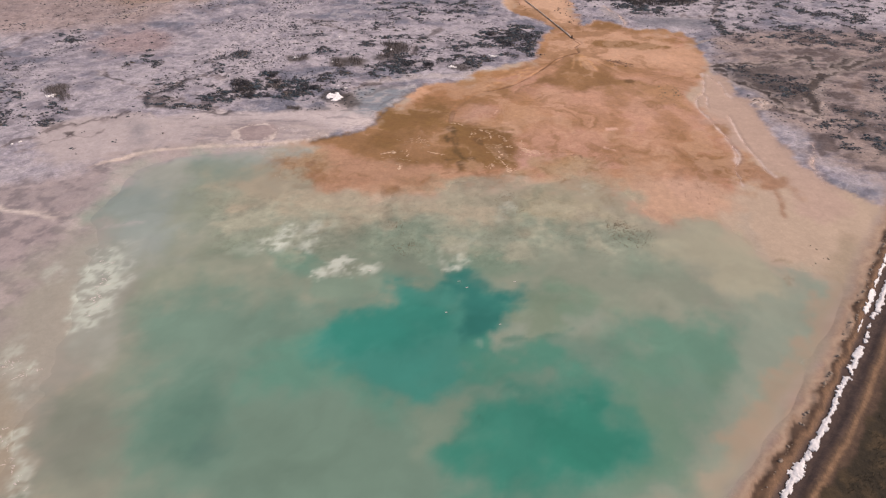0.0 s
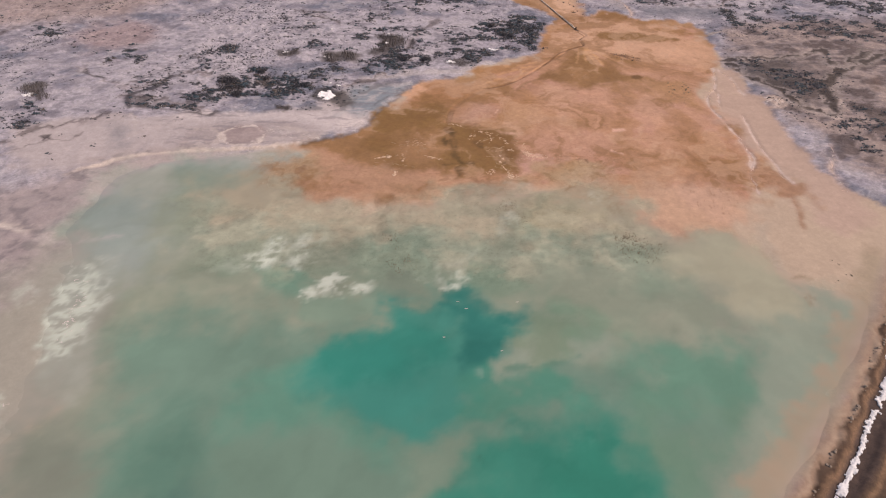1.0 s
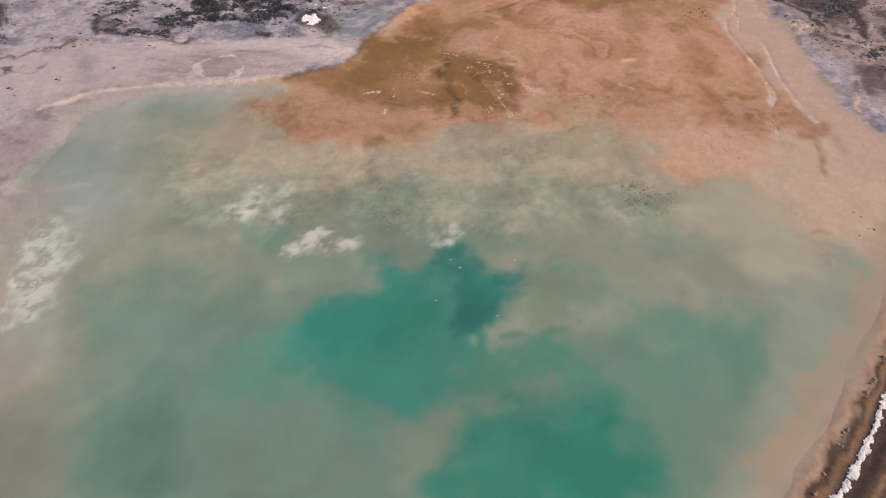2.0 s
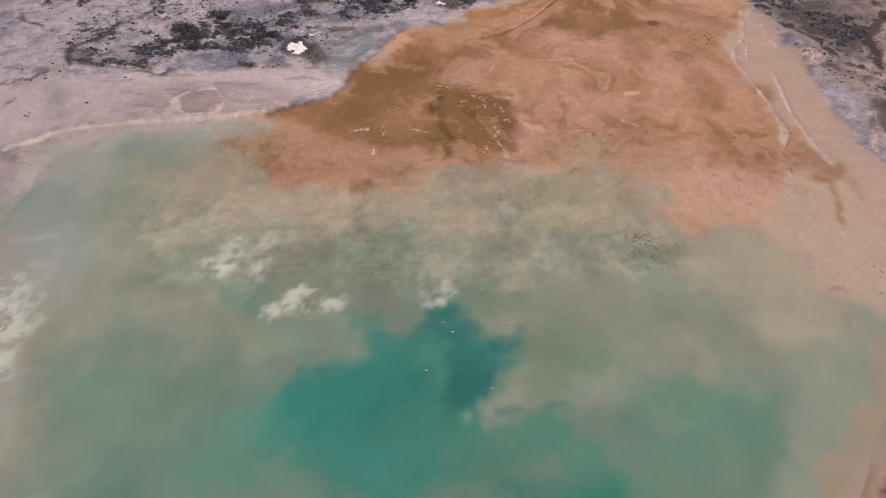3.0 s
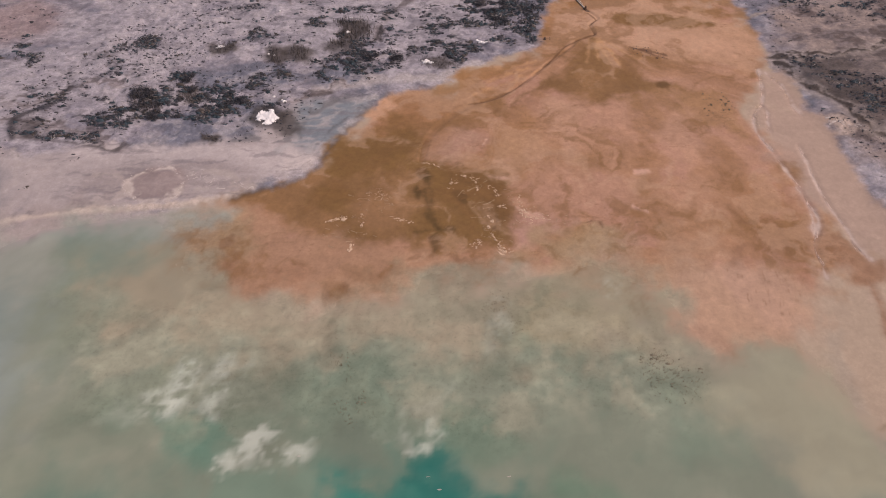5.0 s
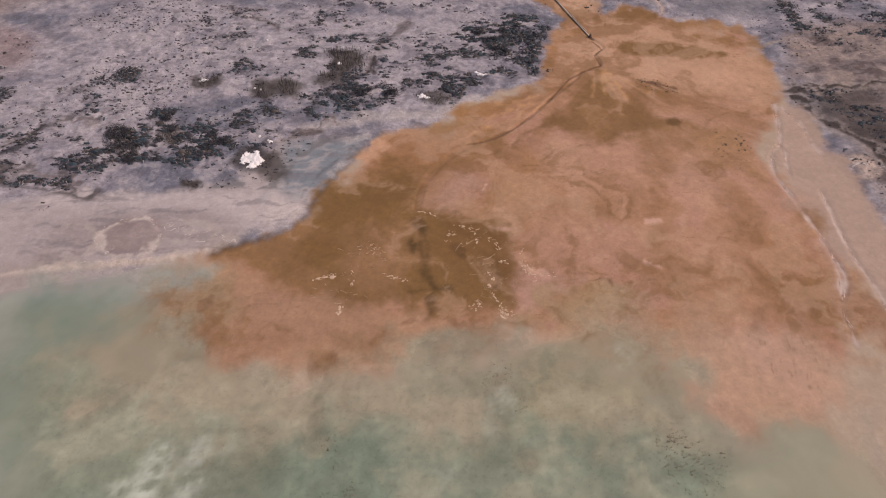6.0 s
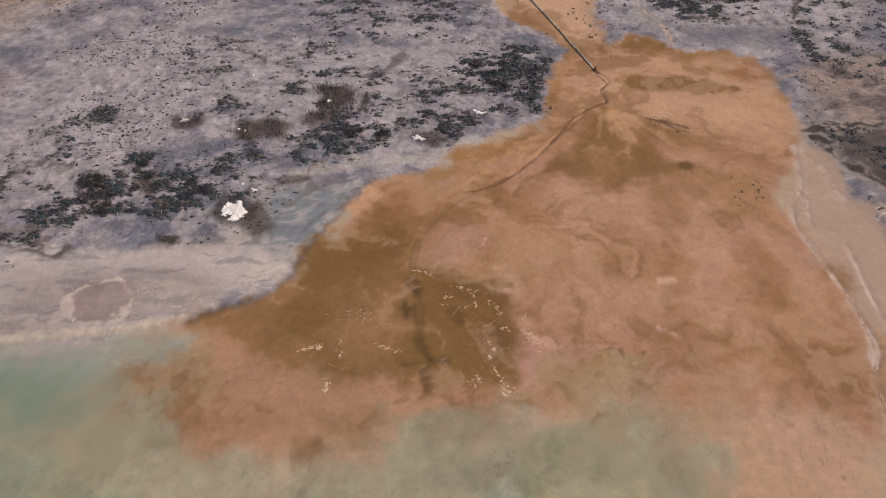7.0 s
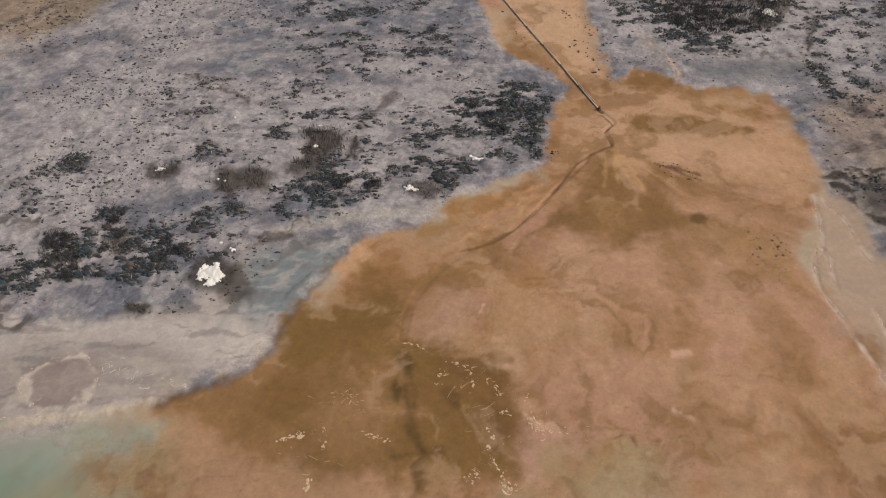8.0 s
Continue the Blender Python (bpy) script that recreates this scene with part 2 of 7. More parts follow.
    s.patch([(60.9, 222.1), (64.3, 221.6), (64.6, 219), (61.4, 217.7), (59.7, 219.1)], tone(120, 87, 52), 1.3, 0.8, 0.8, 1.0)
    s.patch([(53.1, 200.7), (55.4, 197.9), (54.7, 191.6), (52.6, 185.6), (47.8, 180.2), (46.7, 181.3), (49.5, 186.9), (51.6, 192.9)], tone(159, 115, 74), 2.6, 0.85, 2, 1.2)
    s.patch([(54.4, 212.2), (57.8, 210.6), (55.9, 203.4), (53.1, 200.7), (53.4, 206.3)], tone(178, 132, 93), 2.5, 0.6, 1.5, 1.0)
    s.patch([(66.5, 176.5), (72.8, 174.3), (76.7, 169.3), (72.9, 161.1), (62.4, 161.3), (60.8, 166), (65.1, 170.5)], tone(161, 117, 78), 5, 0.85, 2.5, 1.2)
    s.patch([(64.3, 195.1), (72, 191.1), (74.5, 182.8), (73.7, 176.3), (69.1, 178.5), (64, 185.3)], tone(183, 135, 95), 5, 0.7, 2.5, 1.2)
    s.patch([(17.5, 207.3), (25.4, 210), (31.5, 206.9), (29, 196.1), (22.2, 188.8), (17.4, 190.1), (15.9, 197.7)], tone(192, 143, 100), 4, 0.7, 2, 1.0)
    s.patch([(-8.7, 214), (0.2, 215), (10.2, 215.8), (6.8, 209.1), (0.4, 204.9), (-5.8, 202.3), (-9.8, 199.7), (-12.6, 197.2), (-11.2, 205.3)], tone(183, 133, 91), 2.5, 0.8, 1.5, 1.0)
    s.patch([(0.1, 219.3), (9.3, 224.1), (17.9, 230.9), (27.6, 231.5), (23.3, 224.5), (14.9, 219.7), (6.9, 216.7)], tone(180, 131, 81), 1.8, 0.8, 1.0, 1.0)
    # paler and rosier washes
    s.patch([(33.6, 214.4), (37.3, 212.7), (37.7, 205.3), (35.1, 195.9), (32, 196), (32.2, 204.1)], tone(233, 184, 151), 2.0, 0.9, 1.0, 0.9)
    s.patch([(28.6, 209.9), (33.2, 211.3), (39.2, 208.2), (40.6, 198.4), (35.2, 190.9), (29.6, 193.5)], tone(209, 161, 129), 3, 0.6, 1.5, 0.9)
    s.patch([(60.1, 209.1), (66.8, 205.9), (67.2, 197.6), (63.7, 190.1), (57.4, 189.1), (56.3, 195.3), (56.4, 203.4)], tone(216, 168, 137), 3, 0.8, 1.5, 0.9)
    s.patch([(55.1, 187.9), (64, 185.3), (65.4, 178.6), (59, 170.7), (51.4, 169), (50.2, 176.9)], tone(209, 161, 129), 4, 0.7, 2, 1.0)
    s.patch([(4.1, 204.8), (9.5, 207.5), (15.8, 204.5), (15, 196.4), (11.1, 191.8), (7.4, 191.6), (4.2, 196.7)], tone(194, 154, 132), 3.0, 0.55, 1.0, 0.9)
    s.patch([(17.5, 191.3), (23.2, 188.8), (22.4, 182), (19.8, 184.2), (17.2, 186.6)], tone(223, 177, 144), 1.6, 0.7, 1.0, 0.9)
    s.patch([(22.9, 186.4), (40.1, 190.7), (47.5, 184.6), (44.7, 177.1), (36.5, 172.3), (27.8, 173.5), (22.7, 175.6)], tone(211, 162, 134), 4, 0.8, 2, 1.0)
    s.patch([(19.5, 175.7), (24.4, 174.6), (32.9, 171.9), (27.1, 168.7), (20.7, 165.2), (18.8, 167)], tone(216, 168, 149), 2.5, 0.8, 1.5, 0.9)
    s.patch([(23.8, 169.7), (31.8, 170.9), (38.5, 169.3), (43.8, 166.4), (41, 161.9), (30.3, 162.2), (21.4, 163.4)], tone(183, 149, 105), 3.5, 0.7, 1.5, 0.9)
    s.patch([(-10.3, 214.1), (-6.5, 215.2), (-5.2, 211.7), (-8.2, 207.3), (-11.2, 204.6), (-12.2, 206.7)], tone(230, 179, 142), 1.5, 0.9, 0.8, 0.8)
    s.patch([(15.5, 199), (16.6, 200.1), (16.5, 198), (15, 196.4)], tone(262, 212, 180), 0.5, 0.9, 0.3, 0.5)
    for streak in ([(18.5, 222.1), (24.1, 225.9), (29.7, 228.7)], [(11.3, 215), (18.3, 218.8), (26.2, 224.1)], [(20.1, 227.8), (24.9, 228.9), (30.6, 231.4)], [(23, 220.3), (27.4, 224.1), (31.3, 227.4)]):
        s.stroke(streak, tone(226, 171, 122), 0.35, 0.7, 0.7, 0.7, 0.5)
    # plateau round the mouth of the pipe
    s.swirl = 0.45
    s.patch([(33.2, 243), (38.1, 260.4), (47.6, 263.7), (57.8, 265.8), (69, 265.4), (80.8, 262.6), (84.6, 253.2), (91.4, 249.6), (91.9, 237.2), (87.6, 226.1), (82.2, 224.5), (75.7, 230.1), (67.2, 234.1), (57.1, 238.2), (51.7, 236.5), (47.9, 239.5), (42.8, 242.7), (36.6, 235)], tone(216, 169, 134), 2.5, 0.9, 1.0, 0.8)
    s.patch([(55.5, 248.6), (70.7, 246.4), (86.4, 243), (87.2, 231.6), (77.1, 234.2), (62.3, 239.1), (54.2, 242.3)], tone(228, 179, 145), 2.5, 0.7, 1.2, 0.8)
    s.patch([(53.9, 254.8), (64, 256.5), (73.2, 255.5), (81.2, 251.7), (83.4, 249.4), (73.5, 247.4), (64.8, 249.1), (57.4, 251.1)], tone(151, 111, 66), 1.2, 0.95, 0.6, 0.8)
    s.patch([(73.2, 260.2), (83.2, 261.3), (89.8, 256.4), (87.2, 252.8), (78.6, 255.4)], tone(168, 123, 78), 1.0, 0.85, 0.8, 0.9)
    s.patch([(88.9, 266), (95.7, 263.3), (95, 252.8), (92.9, 243.2), (89.8, 245.4), (91.4, 255.2), (88.3, 260)], tone(178, 135, 93), 1.6, 0.7, 1.0, 0.9)
    s.patch([(53.6, 269.7), (61, 273.9), (68.4, 274.4), (71.6, 270.1), (68.1, 267.5), (58.3, 268)], tone(154, 112, 69), 1.2, 0.9, 1.0, 1.0)
    s.patch([(69.9, 269.2), (81.8, 265.8), (89.6, 264), (80.8, 262.6), (70.4, 265.4)], tone(183, 136, 91), 1.2, 0.7, 0.8, 0.9)
    s.patch([(35.8, 258.1), (40.6, 263.2), (47.7, 264.4), (45.8, 261.3), (39.8, 258), (36.1, 244.9), (33.8, 244.6)], tone(183, 132, 86), 1.2, 0.75, 0.8, 0.8)
    s.patch([(29, 330.2), (46.5, 329.6), (52.9, 304.4), (51.9, 280.4), (53.4, 272.3), (46.8, 267.4), (40.5, 278), (33.6, 289.5)], tone(230, 185, 151), 3.0, 0.95, 1.2, 0.9)
    s.patch([(17.8, 314.1), (27.5, 310.3), (29.5, 295.7), (27.1, 285.4), (23.3, 295.9)], tone(218, 175, 139), 2.0, 0.7, 1.2, 0.9)
    for fan in ([(48.5, 242.1), (49.2, 236.5), (50.3, 230.8)], [(49.4, 242.5), (51.1, 236.9), (52.5, 229.9)], [(47.5, 242.1), (45.7, 236.6), (44, 231)], [(50.2, 242.9), (53.7, 237.4), (58.2, 232.5)], [(48.2, 242.5), (47.5, 236.6), (47.4, 232.4)]):
        s.stroke(fan, tone(228, 175, 125), 0.35, 0.7, 0.75, 0.4, 0.5)
    s.stroke([(47.8, 242.1), (46.6, 238.6), (45.7, 234.3)], tone(137, 99, 61), 0.3, 0.6, 0.6, 0.4, 0.5)
    s.patch([(47.5, 244.2), (51.2, 246.6), (53.3, 244), (51.4, 241.4), (48.9, 241.5)], tone(242, 191, 154), 1.0, 0.8, 0.5, 0.6)
    s.swirl = 1.0
    # ---- rose flats and silt of the eastern edge
    s.patch([(88.8, 227.2), (93.7, 233.1), (97.6, 213.4), (102.4, 196.3), (107.3, 177.3), (107.4, 152.9), (91.8, 138.6), (88.8, 144.2), (87, 157.9), (83.5, 173.7), (80.6, 187.7), (81.2, 206)], tone(204, 173, 155), 3.5, 0.75, 1.2, 0.9)
    s.patch([(78.5, 171.8), (82.3, 170.3), (87.4, 166.3), (90.8, 158.7), (88, 154.7), (82.9, 156.3), (81.4, 161.2), (78.5, 164.7)], tone(172, 128, 97), 1.6, 0.85, 1.0, 1.0)
    s.stroke([(85.2, 156.3), (85, 151.6), (84.3, 147.1), (83.2, 142.5)], tone(170, 128, 99), 0.6, 1.0, 0.75, 0.8, 0.8)
    s.stroke([(88.9, 157), (89.5, 153.1), (90.5, 150)], tone(179, 137, 108), 0.8, 1.2, 0.5, 0.8, 0.8)
    s.patch([(60, 168.3), (68.9, 170.1), (75.5, 164.7), (71.6, 156.4), (63, 158.1), (57, 161.4)], tone(188, 142, 110), 4, 0.5, 2, 1.0)
    s.patch([(58.9, 159.7), (64.2, 166.5), (64.9, 164.8), (59.6, 157.3)], tone(168, 126, 97), 1.0, 0.6, 0.8, 0.9)
    # ---- rose tongue with a crisp foot
    s.patch([(45.6, 156.6), (57, 161.4), (67.6, 158), (75, 156.3), (76.7, 148.6), (70.4, 139.9), (66.5, 138.3), (58.8, 139.4), (51.1, 137.9), (45.4, 140.3), (43.4, 146)], tone(212, 175, 148), 2.6, 0.7, 0.8, 0.8)
    s.patch([(49.5, 144.5), (59.5, 145.8), (69.3, 142.9), (69.3, 139.9), (66.3, 138.6), (58.8, 139.6), (50.1, 138.3)], tone(199, 160, 132), 1.8, 0.5, 0.8, 0.8)
    s.patch([(61.2, 168.3), (51.6, 153.4), (43.2, 150.4), (41.1, 156.6), (48.8, 166.7)], tone(205, 170, 140), 4, 0.5, 2, 1)
    # ---- brown drift
    at, m = s.inside(BROWN, 3.0, 1.2, 1.0)
    s.lay((at, m), tone(145, 108, 61), 0.95)
    s.lay((at, m * smooth(0.1, 0.9, 0.6 * cloud[at] + 0.6 * puff[at])), tone(175, 131, 92), 0.6)
    s.lay((at, m * smooth(0.1, 0.9, -0.5 * cloud[at] - 0.7 * puff[at])), tone(142, 104, 64), 0.6)
    s.patch([(-4.7, 182.7), (-6.8, 187.2), (-9.3, 181.7), (-11.5, 176.5), (-10.1, 171.5), (-5.7, 170.5), (0.3, 173.2), (-0.8, 180.4)], tone(175, 132, 93), 2.2, 0.6, 1.2, 0.9)
    for ray_ in ([(-6.6, 186.1), (-8.2, 180.6), (-9.5, 174.4)], [(-6.3, 186.1), (-5.5, 180.5), (-4.3, 176.3)], [(-6.9, 185), (-9.2, 180.6), (-11.6, 177)], [(-5.9, 184.9), (-3.6, 180.5), (-2.1, 177.3)]):
        s.stroke(ray_, tone(190, 146, 110), 0.25, 0.6, 0.5, 0.5, 0.7)
    s.swirl = 0.3
    # dark wet rim against the strand
    s.stroke(BASIN[13:19], tone(99, 76, 53), 0.9, 1.0, 0.8, 0.3, 0.6)
    s.stroke(BASIN[14:18], tone(82, 64, 47), 0.4, 0.6, 0.6, 0.3, 0.6)
    # dark tongue
    for tongue, wide in (([(2.4, 188.8), (3, 184.7), (2.9, 180.3), (3.6, 176.1), (4.5, 171.2)], 0.55), ([(3.3, 185.8), (4.2, 181.3), (4, 177.1)], 0.3), ([(1.2, 183.1), (1.5, 179.3), (1.1, 175.7)], 0.3), ([(2.4, 187), (1.3, 184.7), (1.2, 181.4)], 0.2), ([(3.1, 174.1), (4.5, 171.6), (5.6, 170.2)], 0.9), ([(1.1, 169.5), (3, 170), (5.6, 170.2), (8, 169.9)], 0.55), ([(5.1, 169.7), (4.3, 167.4), (4.6, 163.9)], 0.5)):
        s.stroke(tongue, tone(103, 78, 44), wide, 0.8, 0.75, 0.15, 0.6)
    s.stroke([(2.8, 198.7), (2.3, 195.5), (1.9, 191.8), (2.4, 187.6)], tone(137, 99, 61), 0.5, 0.9, 0.7, 0.4, 0.5)
    s.patch([(8.9, 181.8), (10.3, 181), (11.3, 178.5), (10.7, 177.8), (9.5, 179.3)], tone(113, 83, 49), 0.5, 0.85, 0.4, 0.6)
    s.patch([(5.7, 190.5), (13.3, 186.7), (18.8, 183.2), (19.7, 177.7), (17.8, 170.8), (13.8, 177.9), (9.5, 185.7)], tone(137, 99, 61), 2.2, 0.6, 1.2, 0.9)
    s.stroke([(12.3, 185), (15.1, 183.8), (17.7, 181), (18.6, 175.7), (16.9, 169.9)], tone(103, 76, 49), 0.15, 0.3, 0.6, 0.6, 0.8)
    s.swirl = 1.0
    # rosy foot of the drift, ragged towards the brine
    s.patch([(-36.2, 176), (-27.6, 171.3), (-17.3, 166.7), (-2.3, 165.1), (8.3, 164.3), (19.3, 163.4), (17.3, 157.4), (8.1, 156.2), (0, 154.4), (-10.8, 152.1), (-21.4, 150.4), (-31.4, 151.8), (-40.4, 152.5), (-43.4, 156.3), (-41.2, 164.2), (-39.3, 169.9)], tone(196, 153, 121), 2.6, 0.85, 1.6, 1.4)
    s.patch([(-51, 173.1), (-36.2, 176), (-33.9, 164.1), (-38.3, 156.2), (-47.1, 155.1), (-51.8, 164.4)], tone(187, 160, 125), 3.5, 0.75, 1.8, 1.2)
    s.patch([(-41.7, 153.7), (-38.9, 158.8), (-34.8, 163.5), (-32.3, 161.4), (-34.3, 156.2), (-37.4, 152.2)], tone(167, 124, 90), 1.4, 0.8, 1.0, 1.0)
    s.patch([(-20.2, 156), (-12.4, 159.8), (-3.2, 161), (0, 155.7), (-7.9, 153.3), (-15.6, 150.9)], tone(174, 134, 100), 1.8, 0.7, 1.4, 1.2)
    s.patch([(-30.7, 158.7), (-21, 161.9), (-16.4, 158.5), (-23.8, 153.5), (-29.9, 154.2)], tone(183, 138, 107), 1.8, 0.6, 1.4, 1.2)
    for wisp in ([(-2.2, 161), (4, 163), (10.3, 160.8), (14.2, 157.1)], [(-45.7, 146.6), (-42.8, 150.1), (-38.5, 152.5)], [(-49.6, 141.1), (-48.8, 144.4), (-45.7, 146.6)], [(-15.6, 150.9), (-10.9, 154), (-7, 154.5)], [(-39.8, 158.2), (-35.8, 163.5), (-34.7, 168.4)]):
        s.stroke(wisp, tone(156, 117, 86), 0.4, 0.9, 0.6, 1.2, 1.2)
    # ---- brine, from the shallows to the deep
    at, m = s.inside(POND, 5, 2.0, 1.0)
    s.cover[at, 1] = np.maximum(s.cover[at, 1], m)
    s.lay((at, m), tone(154, 162, 142), 0.92)
    s.patch(SHALLOWS, tone(186, 174, 147), 6.5, 0.95, 2.5, 1.5)
    s.patch([(18.2, 153.7), (31.1, 158.3), (38.3, 153.5), (41.3, 146), (36.8, 139.1), (23.2, 137.8), (15.2, 142)], tone(181, 174, 140), 6, 0.6, 2.5, 1.2)
    s.patch([(22.8, 168.6), (38.7, 170.3), (46.1, 164.9), (42.2, 156.6), (29.7, 156.7), (21.9, 158.4)], tone(199, 172, 140), 4, 0.5, 2, 1.0)
    s.patch(GREY_BRINE, tone(156, 165, 142), 6, 0.95, 3, 1.6)
    at, m = s.inside(GREY_BRINE, 6, 3, 1.6)
    s.lay((at, m * smooth(0.1, 0.9, 0.7 * cloud[at] + 0.5 * puff[at])), tone(177, 178, 155), 0.45)
    s.lay((at, m * smooth(0.1, 0.9, -0.7 * cloud[at] - 0.5 * puff[at])), tone(137, 158, 135), 0.65)
    # yellowish beige eastern shallows
    s.patch([(52.7, 136.3), (68.6, 137.7), (75.2, 133.5), (74.4, 119.5), (74.4, 111.2), (68.8, 98.6), (63, 111.3), (60.5, 119.6), (54.3, 124.1), (48.8, 128.8)], tone(192, 186, 156), 6, 0.75, 1.5, 0.9)
    s.patch([(77.9, 161.2), (77.3, 150.1), (79.4, 141.4), (78.2, 128.6), (78, 119.4), (74.4, 111.2), (73.4, 123.9), (73.2, 133.5), (73.1, 141.5), (74, 150.1)], tone(208, 183, 158), 2.2, 0.8, 1.2, 0.9)
    s.patch([(74.6, 147.2), (76.2, 144.3), (75.2, 131), (72.4, 126.2), (72.2, 133.5)], tone(192, 176, 156), 1.4, 0.6, 0.8, 0.8)
    s.patch([(-104.5, 154.7), (-88.9, 170.5), (-74.3, 173.5), (-53.8, 174), (-38.3, 176.2), (-40.8, 170.1), (-61.6, 167.6), (-76, 161.7), (-86.2, 148.5), (-94.1, 134.9)], tone(179, 183, 170), 3.5, 0.9, 1.2, 0.9)
    # western margin: bluish sky reflection painted into the shallows' colour, rosy silt
    s.patch([(-104.2, 133.5), (-94.2, 138.1), (-79.3, 138.1), (-69.9, 123), (-63.5, 100), (-60.9, 85.6), (-70, 83), (-64.6, 64.6), (-80.7, 64.5), (-110.7, 117.1)], tone(175, 171, 156), 6, 0.9, 2.5, 1.2)
    s.patch([(-85.6, 161.2), (-74.6, 167.1), (-66.7, 155.7), (-67.1, 138.1), (-70.8, 129.2), (-77.3, 138.1)], tone(164, 174, 165), 6, 0.5, 2, 1.0)
    s.patch([(-88.2, 153), (-76.7, 157.6), (-68.3, 149.8), (-64.9, 134.7), (-68, 125.1), (-77.5, 125.2)], tone(163, 176, 167), 8, 0.6, 2.5, 1.0)
    s.patch([(-72, 170.3), (-61.6, 171.5), (-53.8, 169.3), (-51.2, 164), (-57, 159.9), (-65.3, 160.8)], tone(135, 158, 141), 5, 0.65, 2.0, 0.9)
    s.patch([(-86.1, 169.5), (-73.3, 170.3), (-66.5, 157.5), (-71.6, 152.9), (-78.9, 154.5)], tone(177, 179, 162), 4, 0.7, 2, 0.9)
    s.patch([(-70.8, 78), (-68.4, 93.9), (-59.7, 93.9), (-53.2, 78), (-52.1, 64.6), (-63.8, 64.6)], tone(132, 140, 124), 8, 0.65, 3, 1.0)
    s.patch([(-86.5, 85.5), (-76.1, 82.9), (-70.5, 73.3), (-65.5, 64.6), (-76.2, 62.8)], tone(173, 160, 137), 4, 0.8, 2, 1.0)
    # green body of the pond
    s.patch([(-63, 106.5), (-58.2, 113.5), (-44.4, 116.3), (-29.3, 113.6), (-11.5, 117.4), (16.4, 113.7), (25.1, 106.7), (34.3, 100.2), (49, 105.1), (63.7, 107.7), (66.2, 101.9), (58.1, 88.5), (46.6, 74.7), (34.7, 54.7), (-50.1, 54.5), (-54.2, 78), (-60.8, 93.9)], tone(121, 154, 134), 7, 0.9, 2.5, 1.0)
    s.patch([(-54.8, 85.6), (-48.5, 92.5), (-37.6, 87), (-36.4, 73.4), (-39, 69), (-46.8, 73.4)], tone(101, 142, 123), 7, 0.85, 2.5, 0.8)
    s.patch([(-42.3, 75.7), (-37.2, 76.9), (-35.3, 72.8), (-39.8, 72)], tone(91, 130, 116), 1.6, 0.7, 0.8, 0.8)
    s.patch([(32.6, 97.1), (44.9, 102.7), (64.2, 106), (58, 94.2), (47.7, 88.5), (35.9, 87.1)], tone(111, 157, 132), 5, 0.85, 2, 0.8)
    s.patch([(38, 87.1), (52.9, 88.5), (41.5, 73.5), (33.3, 63), (28, 63), (32, 73.5)], tone(119, 155, 129), 5, 0.8, 2, 0.8)
    s.patch([(-39.4, 85.6), (-23.1, 87), (-6.4, 83.1), (-2.3, 78.1), (-5.7, 66.9), (-19.7, 62.9), (-32.5, 64.8)], tone(121, 149, 129), 6, 0.7, 2.5, 0.8)
    s.patch([(-41.4, 94), (-33.9, 100.1), (-25.5, 103.3), (-19.8, 94), (-10.8, 88.4), (-6.5, 84.4), (-12.6, 84.4), (-23.1, 87), (-34.5, 87)], tone(101, 158, 135), 5, 0.75, 2, 0.8)
    # the eastern beach under thinning brine
    s.patch([(62.8, 105.2), (77.9, 123.5), (86.8, 123.5), (88, 117.6), (78.2, 103.5), (67.6, 91.4), (57.4, 80.7), (46.8, 69.2), (41.3, 63), (34.2, 63), (42.4, 73.5), (53.5, 87.2)], tone(156, 168, 147), 5, 0.85, 1.2, 0.9)
    s.stroke([(94.1, 129.7), (85.1, 113.9), (75.1, 100.3), (66, 89.9), (55.5, 79.5), (45.5, 68.1), (39.8, 61.1)], tone(187, 171, 146), 2.4, 3.5, 0.85, 0.8, 0.8)
    # turquoise deeps
    s.patch([(-27.4, 97.8), (-23.9, 104.1), (-16.9, 109.2), (-11.4, 115.5), (-3, 118.9), (6.9, 117.4), (14.7, 115.6), (15.8, 109.3), (12, 101.8), (7.3, 96.3), (2.8, 91.2), (-2.4, 86.4), (-8.6, 86.4), (-15.2, 90.5), (-21.9, 93.3)], tone(72, 153, 135), 3.2, 0.95, 1.2, 0.8)
    s.patch([(-22.8, 100.1), (-16.7, 106.6), (-9.7, 106.6), (-2.7, 100.1), (-2.5, 91.2), (-8.8, 89.8), (-15.5, 94)], tone(68, 156, 138), 3, 0.6, 1.2, 0.7)
    s.patch([(-6.4, 118), (6.5, 120.9), (13.8, 118.3), (15.8, 114.7), (14.6, 109.8), (11.6, 103.3), (6.1, 101.6), (4.5, 107.9), (1, 113.8)], tone(39, 121, 110), 4.0, 0.7, 1.0, 0.9)
    s.patch([(6.3, 107.9), (11.5, 108.8), (11.4, 103.3), (7.8, 100.6), (5.3, 102.5)], tone(35, 108, 98), 4, 0.3, 0.8, 0.8)
    s.patch([(-24.1, 103.6), (-19.7, 108.1), (-13.2, 111.9), (-4.4, 113.8), (-0.7, 108), (-2.1, 99.2), (-22.3, 98.5)], tone(39, 141, 122), 3, 0.6, 1.5, 0.7)
    s.patch([(5.3, 87.1), (12.2, 89.5), (21.5, 87.8), (29.6, 83.8), (34.1, 78.8), (32.5, 73.5), (25.4, 68.6), (15.1, 66.2), (6.1, 68), (0.6, 71.8), (1.6, 79.4)], tone(58, 145, 123), 6, 0.95, 1.5, 0.8)
